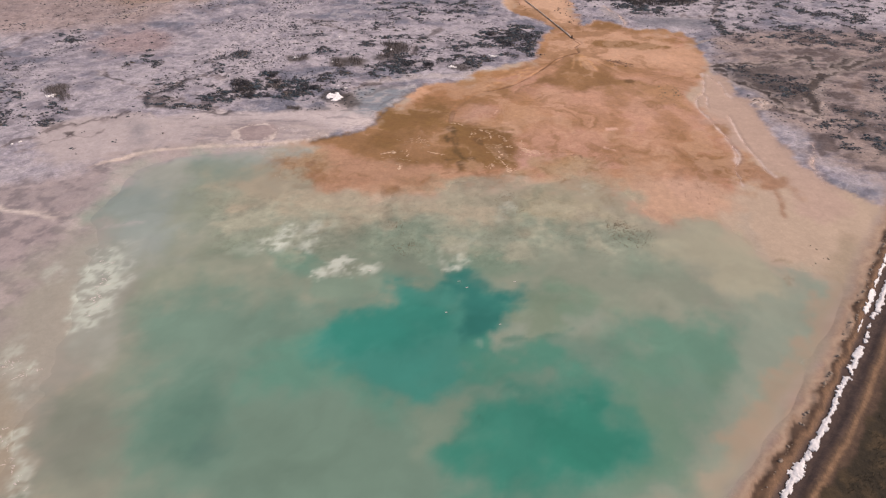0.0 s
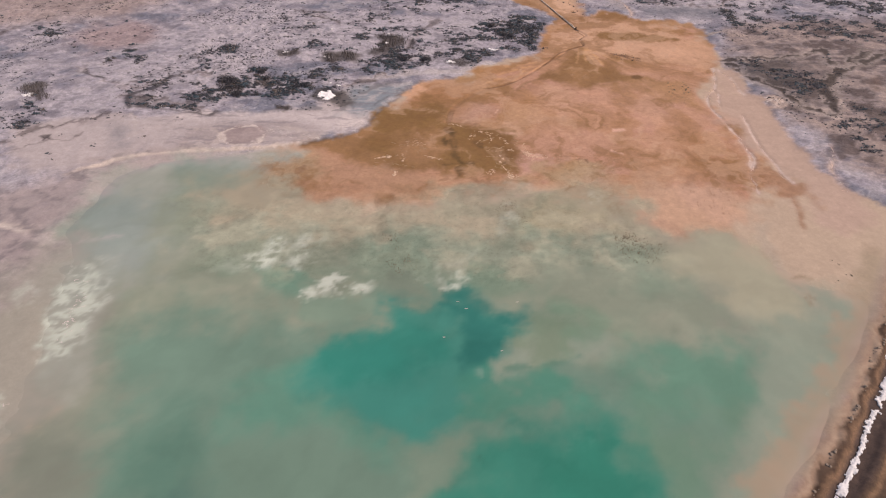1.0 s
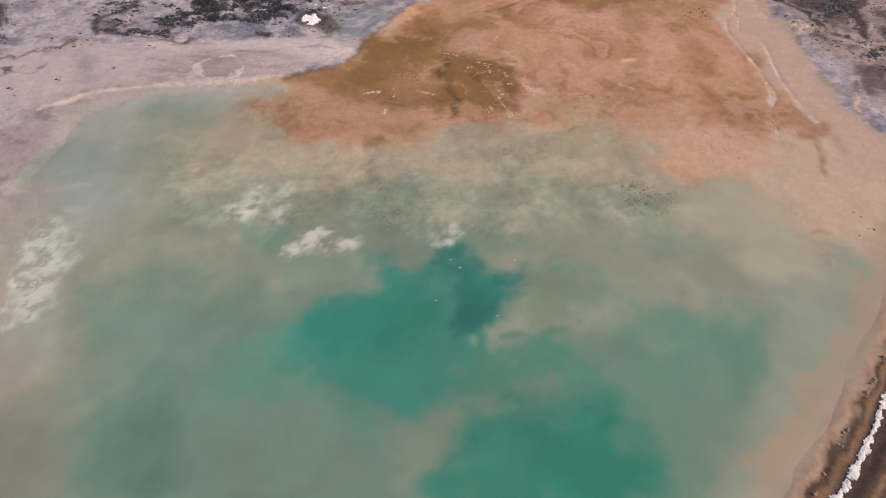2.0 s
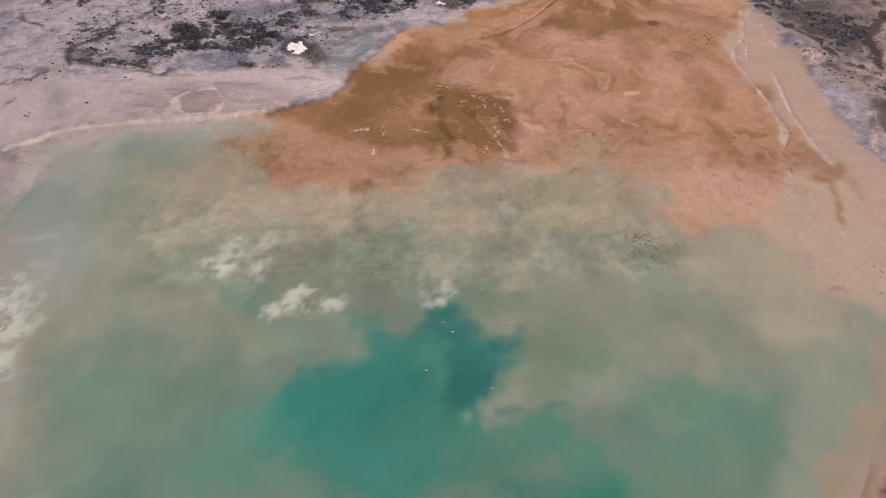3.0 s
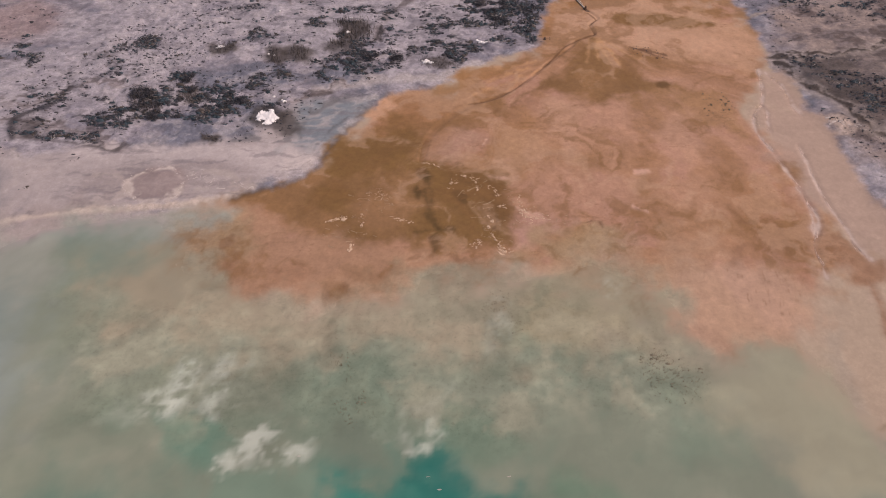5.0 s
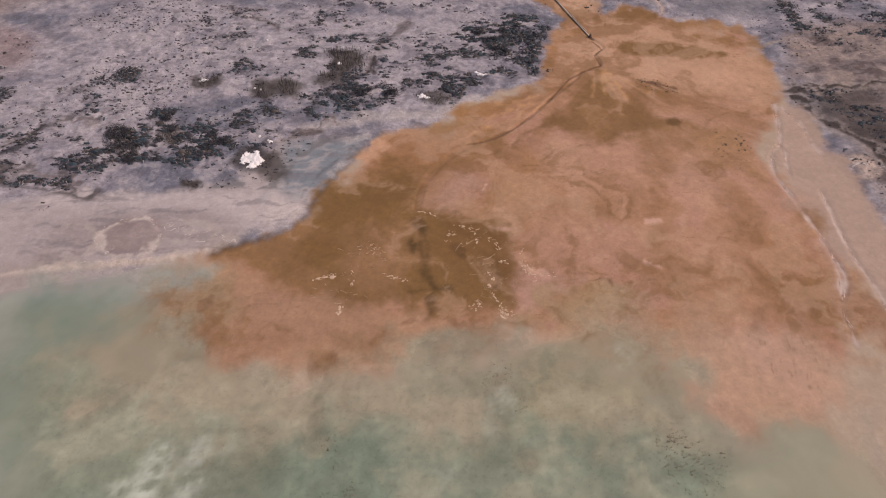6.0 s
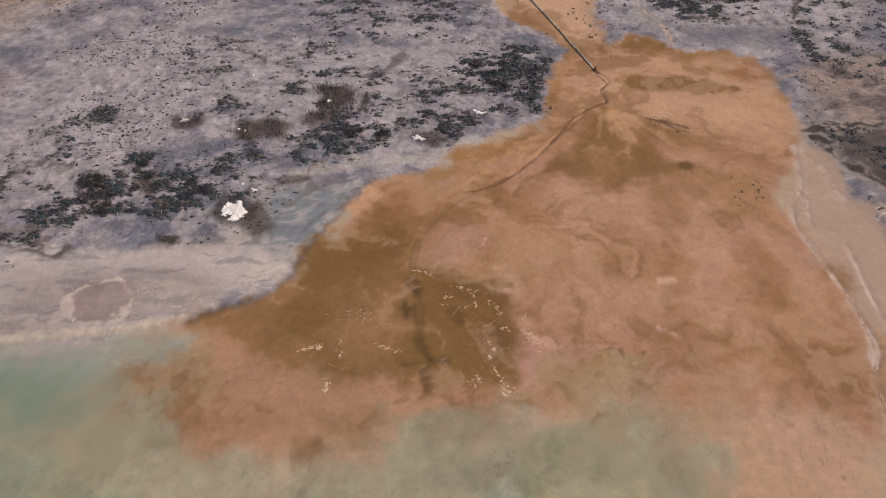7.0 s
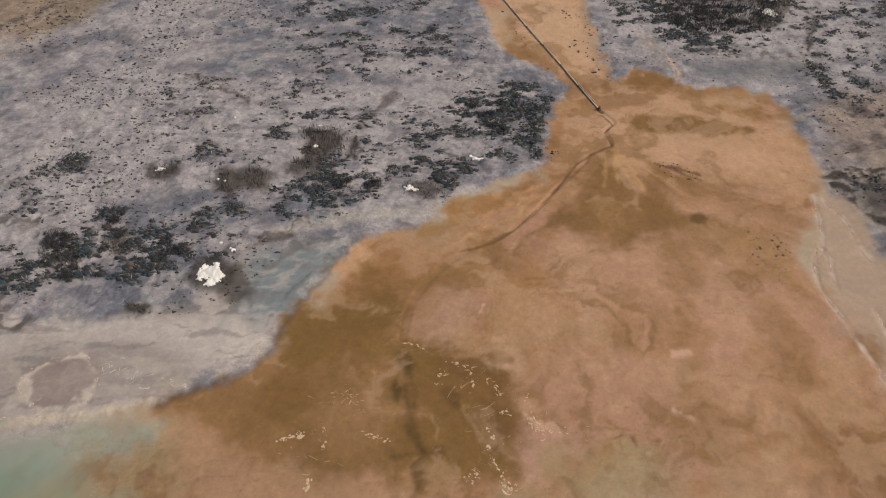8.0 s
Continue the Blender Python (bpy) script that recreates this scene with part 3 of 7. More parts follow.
    s.patch([(17.8, 83.1), (27.5, 80.6), (29.4, 74.7), (22.9, 70.2), (16.5, 71.3), (14.2, 77)], tone(48, 137, 114), 3, 0.75, 1.2, 0.8)
    s.patch([(8.5, 100.2), (19.5, 98.6), (24.5, 94.1), (22.6, 88.5), (12.3, 89.8), (6, 91.2)], tone(80, 151, 127), 3.5, 0.8, 1.5, 0.8)
    s.stroke([(6.6, 81.2), (7.4, 80.3)], tone(62, 118, 97), 0.3, 0.6, 0.8, 0.3, 0.3)
    # pale finger between the two deeps and the tan spit
    s.patch([(-6.3, 79.9), (-2.4, 85.1), (2.7, 87.3), (1.7, 83.8), (-1.3, 79.3), (-5.1, 73.4)], tone(140, 159, 137), 3, 0.85, 1.2, 0.7)
    s.patch([(10.8, 100.2), (12.8, 105), (16.6, 108.8), (24.5, 111.1), (34.7, 108.5), (31.2, 101.8), (22.2, 102.4), (16.4, 100.7), (12.9, 99.2)], tone(162, 173, 153), 1.6, 0.95, 0.4, 0.6)
    s.patch([(13.8, 103.4), (17, 106.7), (21.6, 106.7), (18.9, 103.4)], tone(162, 171, 151), 0.9, 0.6, 0.4, 0.6)
    s.stroke([(12.4, 99.9), (17.5, 100.5), (22.1, 101.8), (25.8, 103.4)], tone(86, 137, 116), 0.5, 1.0, 0.7, 0.3, 0.5)
    s.patch([(15.6, 111.7), (20.7, 113.6), (27, 107.8), (23.7, 102.4), (17.7, 100.7), (14.6, 103.3)], tone(132, 153, 124), 3, 0.7, 1.5, 0.9)
    s.patch([(24.8, 117.7), (33.3, 113.5), (33.6, 105.9), (28, 103.2), (24.4, 107.8)], tone(126, 158, 131), 4, 0.7, 2, 0.9)
    s.patch([(6.8, 99.9), (8, 99.9), (8, 98.3), (7, 98.3)], tone(123, 166, 146), 0.5, 0.8, 0.3, 0.4)
    # smoky wisps across the edge of the deep
    for wisp in ([(1.1, 108), (2.3, 110.8), (3.2, 113.8), (3.5, 117.4)], [(9.2, 118.9), (10.9, 115.7), (13.5, 113.7)], [(-8.4, 119.1), (-2.8, 117.9), (0.9, 115.8)], [(-2.9, 122.3), (-1, 119), (-1.3, 115.9)]):
        s.stroke(wisp, tone(103, 153, 135), 0.4, 1.4, 0.4, 0.8, 0.8)
    s.patch([(-11.7, 125.8), (-4, 125.7), (-2.9, 120.1), (-6.4, 118), (-11.1, 119.1)], tone(137, 149, 129), 2.0, 0.7, 1.0, 0.9)
    s.patch([(6.6, 126.8), (16.3, 127.9), (21.8, 124.3), (15.7, 118.9), (9.3, 120)], tone(132, 158, 133), 2.6, 0.6, 1.5, 0.9)
    s.patch([(-39.2, 128.3), (-31.6, 129.5), (-29.3, 122.5), (-33.3, 119.3), (-38.8, 122.6)], tone(123, 160, 138), 2.6, 0.6, 1.4, 0.9)
    s.patch([(-37.8, 128.1), (-32.1, 128.9), (-26.9, 124.4), (-31.1, 121), (-38.1, 122.8)], tone(110, 153, 130), 2.4, 0.6, 1.4, 0.9)
    s.patch([(-29.4, 118.2), (-26.9, 119.2), (-15.8, 119.1), (-12, 118), (-13, 114.4), (-16.8, 112.4), (-22.9, 111.6), (-28, 113)], tone(141, 165, 142), 1.0, 0.9, 0.4, 0.6)
    # ---- salt scum: dense floats and thin drawn-out clouds
    grain = fbm(s.x, s.y, 2.6, 5, 15, 0.68)
    ragged = fbm(s.x + 1.0 * s.fine, s.y, 1.6, 4, 17, 0.65)

    def floating(outline, amount, soft=0.9, bare=0.0):
        at, m = s.inside(outline, soft + 0.9, 0.5, 1.2)
        s.lay((at, m * smooth(-1.0 + bare, 0.45 + bare, grain[at] + 0.5 * ragged[at])), tone(221, 227, 208), amount)

    floating([(-28.5, 117.3), (-29.2, 121.9), (-28, 125.3), (-25, 128), (-21.3, 126.8), (-20.1, 124.1), (-16.2, 123), (-15.2, 121.1), (-17.7, 119.8), (-21.5, 120.2), (-24.3, 120.7), (-26.9, 119.2)], 0.95, 0.7)
    floating([(-1.9, 124.5), (-0.7, 126.2), (0.8, 124.5), (0.4, 121.7), (-1.5, 122.1)], 0.75)
    floating([(1.6, 123.4), (3.7, 126.2), (5, 125.4), (4.4, 122.8), (2.7, 121.4)], 0.75)
    floating([(-32.1, 129.5), (-32.5, 136.3), (-29.5, 139.6), (-27.6, 137.6), (-29.4, 133.1), (-29.6, 128.8)], 0.8, 1.0)
    floating([(-40.8, 130.7), (-39.6, 136.4), (-37.4, 139), (-35.2, 136.4), (-35.3, 130.7), (-38.2, 128.3)], 0.75, 1.0)
    floating([(-47, 128.4), (-44.1, 132), (-39.1, 132), (-39.2, 128.3), (-43.6, 126.6)], 0.3, 1.4)
    floating([(13.3, 146.2), (15.9, 152.9), (17.5, 152.1), (17, 144.8), (14, 139.2)], 0.45, 0.9, 0.1)
    floating([(31.6, 153.6), (34.8, 156.7), (36.8, 155.1), (33.5, 151.7)], 0.4, 0.9)
    floating([(-0.3, 129.2), (5.7, 134.1), (6.6, 129.1), (3.7, 127.4)], 0.3, 1.2, 0.1)
    s.patch([(-73.9, 101.6), (-77.4, 113.5), (-78.7, 126.1), (-76.4, 130.3), (-72, 126.1), (-68.9, 117.2), (-68, 109.1), (-65.8, 103.2), (-62.4, 92.5), (-68.4, 93.9)], tone(179, 183, 167), 3, 0.7, 1, 0.8)
    floating([(-74.1, 100), (-76.8, 109), (-77.7, 117.2), (-78.8, 124.6), (-77.3, 130.9), (-72, 126.1), (-69.5, 118.2), (-69.1, 109.9), (-68.7, 103.2), (-71.3, 101.2)], 0.85, 1.4, 0.2)
    floating([(-86, 96.9), (-84.2, 99.9), (-78.9, 91), (-80.7, 88.2)], 0.5, 1.0, 0.25)
    floating([(-79.6, 88.2), (-78.5, 92.4), (-74.2, 85.6), (-76.1, 82.9)], 0.4, 1.0, 0.3)
    floating([(-76.9, 80.4), (-73.7, 78), (-67.6, 68.9), (-66, 64.6), (-69.8, 67.9)], 0.7, 0.9, 0.1)
    floating([(-89.2, 121), (-87.7, 126), (-82.6, 117.2), (-84.6, 113.5)], 0.4, 1.0, 0.2)
    # clouds of silt along the fringe
    at, m = s.inside(FRINGE, 6, 3, 1)
    s.lay((at, m * smooth(0.2, 0.9, puff[at] + 0.3 * grain[at])), tone(192, 186, 158), 0.4)
    s.lay((at, m * smooth(0.2, 0.9, -puff[at] + 0.3 * grain[at])), tone(148, 155, 131), 0.35)
    s.cover[at, 2] = np.maximum(s.cover[at, 2], 0.45 * m)
    # the brine is marbled, faintly in the deep, strongly along the fringe
    at, m = s.inside(POND, 5, 2, 1)
    s.colour[at] *= 1 + (m * np.clip(0.06 * s.marble[at] + 0.05 * cloud[at], -0.14, 0.14))[:, None]
    at, m = s.inside(FRINGE, 8, 3, 1)
    s.colour[at] *= 1 + (m * np.clip(0.09 * s.marble[at] + 0.04 * grain[at], -0.2, 0.2))[:, None]
    # tide marks on the beach of the eastern shore
    for k in range(4):
        s.stroke([(96, 134.1), (90.6, 123.5), (81.1, 110.3), (71.1, 97.2), (60.3, 85.9), (49.5, 74.7)], tone(181, 158, 131), 3.2 - 0.8 * k, 1.0, 0.18, 0.9, 0.9)
    for mark in ([(74.3, 125), (76, 125.6), (78.1, 124.8)], [(73.2, 121.1), (75.2, 120.3), (75.9, 118.6)], [(74, 119.5), (74.9, 118.4), (74.7, 116.8)]):
        s.stroke(mark, tone(163, 144, 115), 0.3, 0.5, 0.6, 0.5, 0.6)
    # ---- fine mottling, stream, rills, channel and cracks
    m = np.zeros(len(s.x))
    at, inside = s.inside(delta, 4, 2, 1)
    m[at] = inside
    at, inside = s.inside(POND, 5, 2, 1)
    m[at] *= 1 - inside
    s.swirl = 0.25
    mottle = fbm(s.x + 0.6 * s.fine, s.y, 4.0, 5, 37, 0.62)
    s.colour *= 1 + (m * np.clip(0.025 * mottle + 0.10 * s.marble, -0.24, 0.24))[:, None]
    s.lay((everywhere, m * smooth(0.3, 1.0, s.marble - 0.4 * cloud)), tone(214, 174, 142), 0.4)
    s.lay((everywhere, m * smooth(0.3, 1.0, -s.marble - 0.4 * cloud)), tone(159, 116, 71), 0.5)
    s.cover[:, 2] = np.maximum(s.cover[:, 2], 0.12 * m)
    seam = 1 - smooth(0.0, 0.06, np.abs(fbm(s.x + 1.5 * s.fine, s.y * 1.3, 9, 4, 121, 0.55)))
    s.lay((everywhere, m * seam * smooth(0.2, 0.8, mottle + puff)), tone(132, 95, 61), 0.35)
    # nothing of it lies beyond the basin's edge
    s.colour, s.cover = dry_colour * (1 - wet) + s.colour * wet, dry_cover * (1 - wet) + s.cover * wet
    s.stroke([(-119.6, 147.4), (-109.8, 144.7), (-103.5, 143.2), (-99, 142.5), (-96.1, 141.1)], tone(236, 220, 206), 0.42, 0.6, 0.95, 0.3, 0.4)
    for fan in ([(-100.5, 142.8), (-96.2, 143), (-92.5, 143.5)], [(-98.9, 142.3), (-94.5, 140.1), (-91.6, 138.3)], [(-97.8, 141.8), (-94.2, 141.1), (-89.5, 139.7)]):
        s.stroke(fan, tone(214, 198, 186), 0.3, 0.9, 0.6, 0.5, 0.7)
    s.stroke([(-91.6, 138.3), (-85.7, 137.1), (-79.4, 138.3), (-72.9, 139.3)], tone(206, 196, 188), 0.4, 1.2, 0.55, 1.2, 1.0)
    for rill in RILLS:
        s.stroke(rill, tone(206, 174, 158), 0.5, 1.0, 0.4, 0.4, 0.6)
        s.stroke(rill, tone(230, 204, 188), 0.12, 0.3, 0.85, 0.3, 0.35)
    s.stroke([(48.6, 256.5), (50.4, 252.7), (47.9, 249.9), (48.8, 245), (43.7, 242.2), (39.6, 238.4), (34.1, 230.4)], tone(113, 78, 52), 0.2, 0.3, 0.9, 0.05, 0.08, 0)
    s.stroke([(34.1, 230.4), (29.2, 224.4), (24.6, 219.1), (19.7, 215.1), (15.7, 213.4), (12.4, 212.7)], tone(127, 90, 59), 0.18, 0.35, 0.75, 0.2, 0.25, 1)
    s.stroke([(11.2, 212), (7.9, 208.3), (5.2, 204.8), (3.4, 200.7), (2.6, 198.1)], tone(166, 120, 83), 0.3, 0.8, 0.5, 0.4, 0.3)
    for crack in ([(25.6, 173.5), (27.7, 172.7), (31.2, 172.6), (32.9, 172)], [(32.9, 172.2), (35, 171.7), (36.4, 172.1)], [(38.1, 171.7), (38.5, 170.3)], [(46.2, 175.7), (47.1, 175.2)], [(57.1, 238.2), (61.3, 235.2), (65.8, 232.2)], [(59.3, 237), (63.3, 235.5), (65.9, 233.7)], [(50.3, 167.9), (50.7, 167.1)]):
        s.stroke(crack, tone(127, 90, 66), 0.16, 0.3, 0.75, 0.4, 0.4)
    for rim in ([(22.3, 176.1), (24.3, 174.1), (26.4, 173), (29.5, 173)], [(17.2, 186.6), (19.9, 185.4), (22, 186.5)], [(45.9, 176.2), (47.5, 175.5), (49.8, 174.1)], [(48.6, 186.9), (50.6, 187.4)]):
        s.stroke(rim, tone(247, 198, 173), 0.35, 0.7, 0.7, 0.6, 0.8)


def plants(s):
    """How densely dark halophytes stand, 0 to 1."""
    grow = np.zeros(len(s.x))
    streak = fbm(s.x * 0.8 + s.fine, s.y * 1.05 + 0.5 * s.wide, 3.6, 5, 61, 0.8)

    def stand(outline, much, soft):
        at, m = s.inside(outline, soft, 2.5, 0.8)
        grow[at] = np.maximum(grow[at], m * much)

    stand([(-80.4, 211.7), (-72.4, 219.2), (-63.2, 222.1), (-59, 227.1), (-54, 221.9), (-45.1, 218.4), (-38.8, 215), (-39.6, 209.1), (-44.3, 206.3), (-47.8, 203.6), (-53.7, 202.4), (-60.4, 204), (-66.7, 204.2), (-72, 201.6), (-76.7, 203.1)], 0.95, 5)
    stand([(-70.7, 219.1), (-67.3, 220.6), (-61.6, 217.3), (-59.7, 208.2), (-62, 205.4), (-66.7, 209.8)], 0.95, 2)
    stand([(-45.1, 218.4), (-35.4, 226.4), (-24.3, 231.4), (-12.5, 234.7), (2.1, 240.1), (12.2, 241.8), (25.4, 247.5), (35.3, 249.4), (32.2, 239.2), (18.2, 235.7), (9.4, 228.6), (-0.2, 230.7), (-7.1, 225.6), (-16.4, 224.1), (-25.4, 222.7), (-33.8, 218), (-39.9, 215.1)], 0.85, 4)
    stand([(-17.6, 236.8), (-7.9, 238.4), (2.1, 236.2), (-1.4, 230.7), (-12.1, 229.2)], 0.85, 3)
    stand([(10.1, 266.3), (21.5, 268.4), (35.9, 270.5), (37.2, 258.3), (32.6, 243.2), (22.6, 245.5), (12.4, 247.9)], 0.95, 4)
    stand([(-2.3, 261.8), (10.1, 263.8), (12.4, 247.9), (4.6, 244), (-1.9, 248.4)], 0.5, 4)
    stand([(-21.5, 274.9), (-10.1, 277.2), (13.1, 271.2), (21.7, 296.2), (-2.6, 331.7), (-27.3, 332.6), (-33.3, 298)], 0.48, 10)
    stand([(-9.5, 266.9), (-21.5, 274.9), (-32.3, 270.1), (-37.5, 251.6), (-25.3, 238.9), (-10.2, 236.6), (-0.5, 242.1), (-2.3, 259.5)], 0.42, 6)
    stand([(-40.8, 278.2), (-58.6, 273.5), (-59.2, 254.5), (-46.6, 239.6), (-34.4, 241.2)], 0.36, 8)
    stand([(-93, 235.3), (-80.4, 240.6), (-61.1, 234.3), (-59, 227.1), (-69.6, 224), (-86.1, 219.6)], 0.3, 6)
    stand([(-76.8, 244.5), (-71.1, 246.3), (-67.9, 240.2), (-73.5, 238.5)], 0.6, 2)
    stand([(-50.1, 201), (-46.6, 201.2), (-43, 199.2), (-43.5, 197.1), (-47.6, 197.5)], 0.9, 1)
    stand([(72.7, 336.9), (126.2, 335), (107.4, 293.3), (93.2, 283.4), (79.4, 282.5), (70.3, 288.5), (67.5, 304.2)], 0.8, 4)
    stand([(72.2, 310.8), (101.3, 313.2), (112.9, 312.8), (104.3, 293.4), (82, 286.7), (72.9, 293)], 1.0, 3)
    stand([(58, 314.7), (68.9, 310.9), (63.3, 291.8), (57.7, 295)], 0.5, 3)
    stand([(117.8, 312.6), (154.5, 326.1), (136.3, 269.8), (114.6, 273.1), (108.7, 284.4)], 0.45, 6)
    stand([(94.8, 233.4), (107, 235), (113, 229.1), (105.5, 214), (99.5, 220.8), (95.1, 227)], 0.55, 2)
    stand([(-145.8, 217.5), (-129, 205.1), (-121.8, 213.3), (-111.8, 193.7), (-122.2, 183.1), (-137.1, 186.4)], 0.45, 5)
    stand([(-189.5, 262.4), (-149.4, 240.9), (-142.4, 221.9), (-166.8, 221.8)], 0.4, 6)
    stand([(-151, 262.6), (-135.1, 265.5), (-131.6, 251.5), (-142.8, 248.7)], 0.5, 3)
    stand([(-117.4, 241.1), (-98.9, 246.3), (-97, 233.7), (-109.9, 231.3)], 0.5, 3)
    stand([(123.4, 302.5), (156.3, 325.6), (195.2, 317.8), (199.6, 276.2), (166.9, 264), (137, 275.9)], 0.5, 6)
    stand([(105.4, 282), (140.3, 272.8), (168.6, 264), (198, 258.4), (188.6, 242.4), (146.5, 247.3), (117.6, 252.6), (102.2, 263.7)], 0.5, 5)
    stand([(94, 229.7), (121.6, 236.1), (113.7, 202), (101.7, 218.5)], 0.45, 3)
    stand([(115.6, 198.2), (136.7, 202.1), (137.4, 177.3), (118.5, 165), (110.1, 177.2)], 0.4, 4)
    stand([(141.9, 237.2), (156.6, 239.7), (159.7, 218.7), (148.7, 198.3), (133.1, 202.1)], 0.45, 5)
    stand([(131.3, 198.3), (134.3, 194.6), (141, 184), (126.2, 168), (124.5, 177.3)], 0.5, 5)
    stand([(-95.9, 207.2), (-81, 205.3), (-67.1, 199.5), (-78.7, 197.5), (-91.5, 199.4)], 0.7, 2)
    stand([(-101.3, 217.7), (-85.8, 222.1), (-67.8, 217.8), (-68, 203.3), (-86.3, 205.2)], 0.4, 4)
    at, m = s.inside(BASIN, 1.5, 1.0, 0.5)
    land = np.ones(len(s.x))
    land[at] = 1 - m
    shore = np.ones(len(s.x))
    for bare in ([(-77, 199.1), (-51, 200.3), (-36.8, 196.7), (-26.2, 199.7), (-22.3, 216.1), (-9.3, 223.1), (9.4, 227.7), (11.6, 222.5), (-6.5, 214.1), (-17.7, 197.5), (-24.6, 184.4), (-37.4, 179.3), (-66.8, 176)], [(-130.9, 133.6), (-94, 140.6), (-88.7, 176.6), (-80.6, 186.6), (-52.8, 197.6), (-31.8, 195.8), (-35.9, 176.7), (-76.1, 171.9), (-79.4, 138.3), (-110, 100)]):
        at, m = s.inside(bare, 1.5, 1.0, 0.5)
        shore[at] = np.minimum(shore[at], 1 - 0.97 * m)
    return land * shore * np.clip(grow + 0.09, 0, 1), streak


def land_soil(s):
    """Dry grey flats round the basin."""
    everywhere = np.arange(len(s.x))
    a, b = fbm(s.x * 0.8, s.y * 1.1, 34, 5, 41), fbm(s.x + 1.5 * s.fine, s.y * 1.4, 8, 5, 44)
    a, b = a * s.near_by, b * s.near_by
    base, pale, blue = tone(166, 158, 166), tone(208, 198, 201), tone(118, 124, 139)
    s.colour[:] = base
    s.cover[:, 0] = 1.0
    s.lay((everywhere, smooth(-0.2, 0.7, 0.9 * a + 0.6 * b)), pale, 0.66)
    s.lay((everywhere, smooth(0.0, 0.8, -0.8 * a - 0.6 * b)), blue, 0.65)
    c = fbm(s.x + 0.8 * s.fine, s.y * 1.2, 3.4, 5, 48, 0.62) * s.near_by
    s.lay((everywhere, smooth(0.05, 0.7, c)), tone(202, 192, 192), 0.5)
    s.lay((everywhere, smooth(0.1, 0.8, -c)), tone(114, 108, 113), 0.4)
    s.patch([(-167, 345.6), (-84.5, 342.6), (-84.6, 312.8), (-92.9, 303.2), (-110.5, 296.1), (-139.6, 292.6)], tone(160, 138, 112), 5, 0.8, 3, 1.0)
    s.patch([(-291.5, 348.8), (-103.7, 349.9), (-102.8, 281), (-136, 262.6), (-224.6, 251.1)], tone(182, 155, 140), 10, 0.6, 4, 1.0)
    s.patch([(-132, 261.7), (-110.4, 271.1), (-96.6, 255.1), (-102.9, 243.6), (-121.1, 238.5)], tone(186, 156, 148), 6, 0.6, 3, 1.0)
    # pale strand and wet hollow above the pond
    s.patch(STRAND, tone(206, 191, 185), 3, 0.85, 2, 1.0)
    at, m = s.inside(STRAND, 3, 2, 1)
    s.cover[at, 0] *= 1 - 0.75 * m
    s.patch([(-78.5, 197.8), (-58.3, 197.9), (-45.3, 198.2), (-36.7, 196.1), (-27, 198.4), (-20, 195.6), (-20.7, 190.1), (-23.9, 186.1), (-29.6, 185.7), (-38.9, 193), (-53.6, 192.8), (-75.6, 191.6)], tone(224, 209, 204), 2.5, 0.85, 1.5, 0.8)
    s.patch([(-27.8, 199.7), (-28.3, 207.3), (-26.3, 213.2), (-20.1, 216.9), (-11, 215.5), (-6.6, 216.5), (-10.7, 212), (-15.8, 202.7), (-18.7, 197.5), (-22.3, 194.4), (-25.6, 195.7)], tone(140, 150, 157), 2.5, 0.9, 1.5, 1.0)
    s.patch([(-29.4, 192.1), (-25.3, 194.5), (-20.7, 193.7), (-21.5, 188.9), (-25.9, 186.7), (-29.4, 187.4)], tone(234, 218, 210), 2.0, 0.85, 1.0, 0.8)
    s.stroke([(-23.8, 219.4), (-17.8, 221.2), (-9.3, 223.1), (-0, 223.7), (8.7, 224.4), (15.4, 229.3)], tone(208, 196, 192), 1.7, 1.4, 0.9, 0.8, 0.6)
    s.stroke([(-26.2, 199.7), (-25.6, 205.8), (-21.7, 212.3), (-15.4, 214.4), (-11, 215.5)], tone(190, 182, 178), 0.5, 0.8, 0.5, 0.8, 0.8)
    s.patch([(-72.6, 189.1), (-61.7, 190.6), (-44.4, 191.3), (-34.6, 186.9), (-34.5, 182.5), (-39.5, 180.2), (-67.5, 177.6)], tone(176, 161, 157), 2, 0.6, 1.5, 0.8)
    s.stroke([(-67.2, 176.8), (-56.6, 177.3), (-49.6, 177.8), (-42.9, 179.3), (-35.9, 180.8)], tone(228, 210, 198), 0.8, 0.9, 0.95, 0.5, 0.5)
    s.stroke([(-95.1, 164.3), (-86.5, 170.3), (-77.1, 175), (-67.9, 176.3), (-56.8, 177), (-42.6, 178)], tone(206, 188, 174), 0.7, 1.0, 0.8, 0.5, 0.5)
    # drawn-out bands on the strand and curved lines in the wet hollow
    at, m = s.inside([(-87.3, 199.4), (-58.6, 198.6), (-36.8, 196.7), (-27.1, 199), (-28.5, 213.2), (-20.2, 217.7), (-6.7, 217.3), (-14.2, 202.7), (-19.2, 193.7), (-23.9, 186.1), (-35.9, 180.8), (-51.4, 177.6), (-76.2, 177.1)], 2, 1, 0.6)
    bands = fbm(s.x[at] * 0.3 + 0.4 * s.wide[at], s.y[at] * 1.5 + 0.7 * s.fine[at], 3.4, 5, 151, 0.66)
    s.lay((at, m * smooth(0.1, 0.8, bands)), tone(212, 197, 192), 0.55)
    s.lay((at, m * smooth(0.25, 0.9, -bands)), tone(138, 129, 132), 0.5)
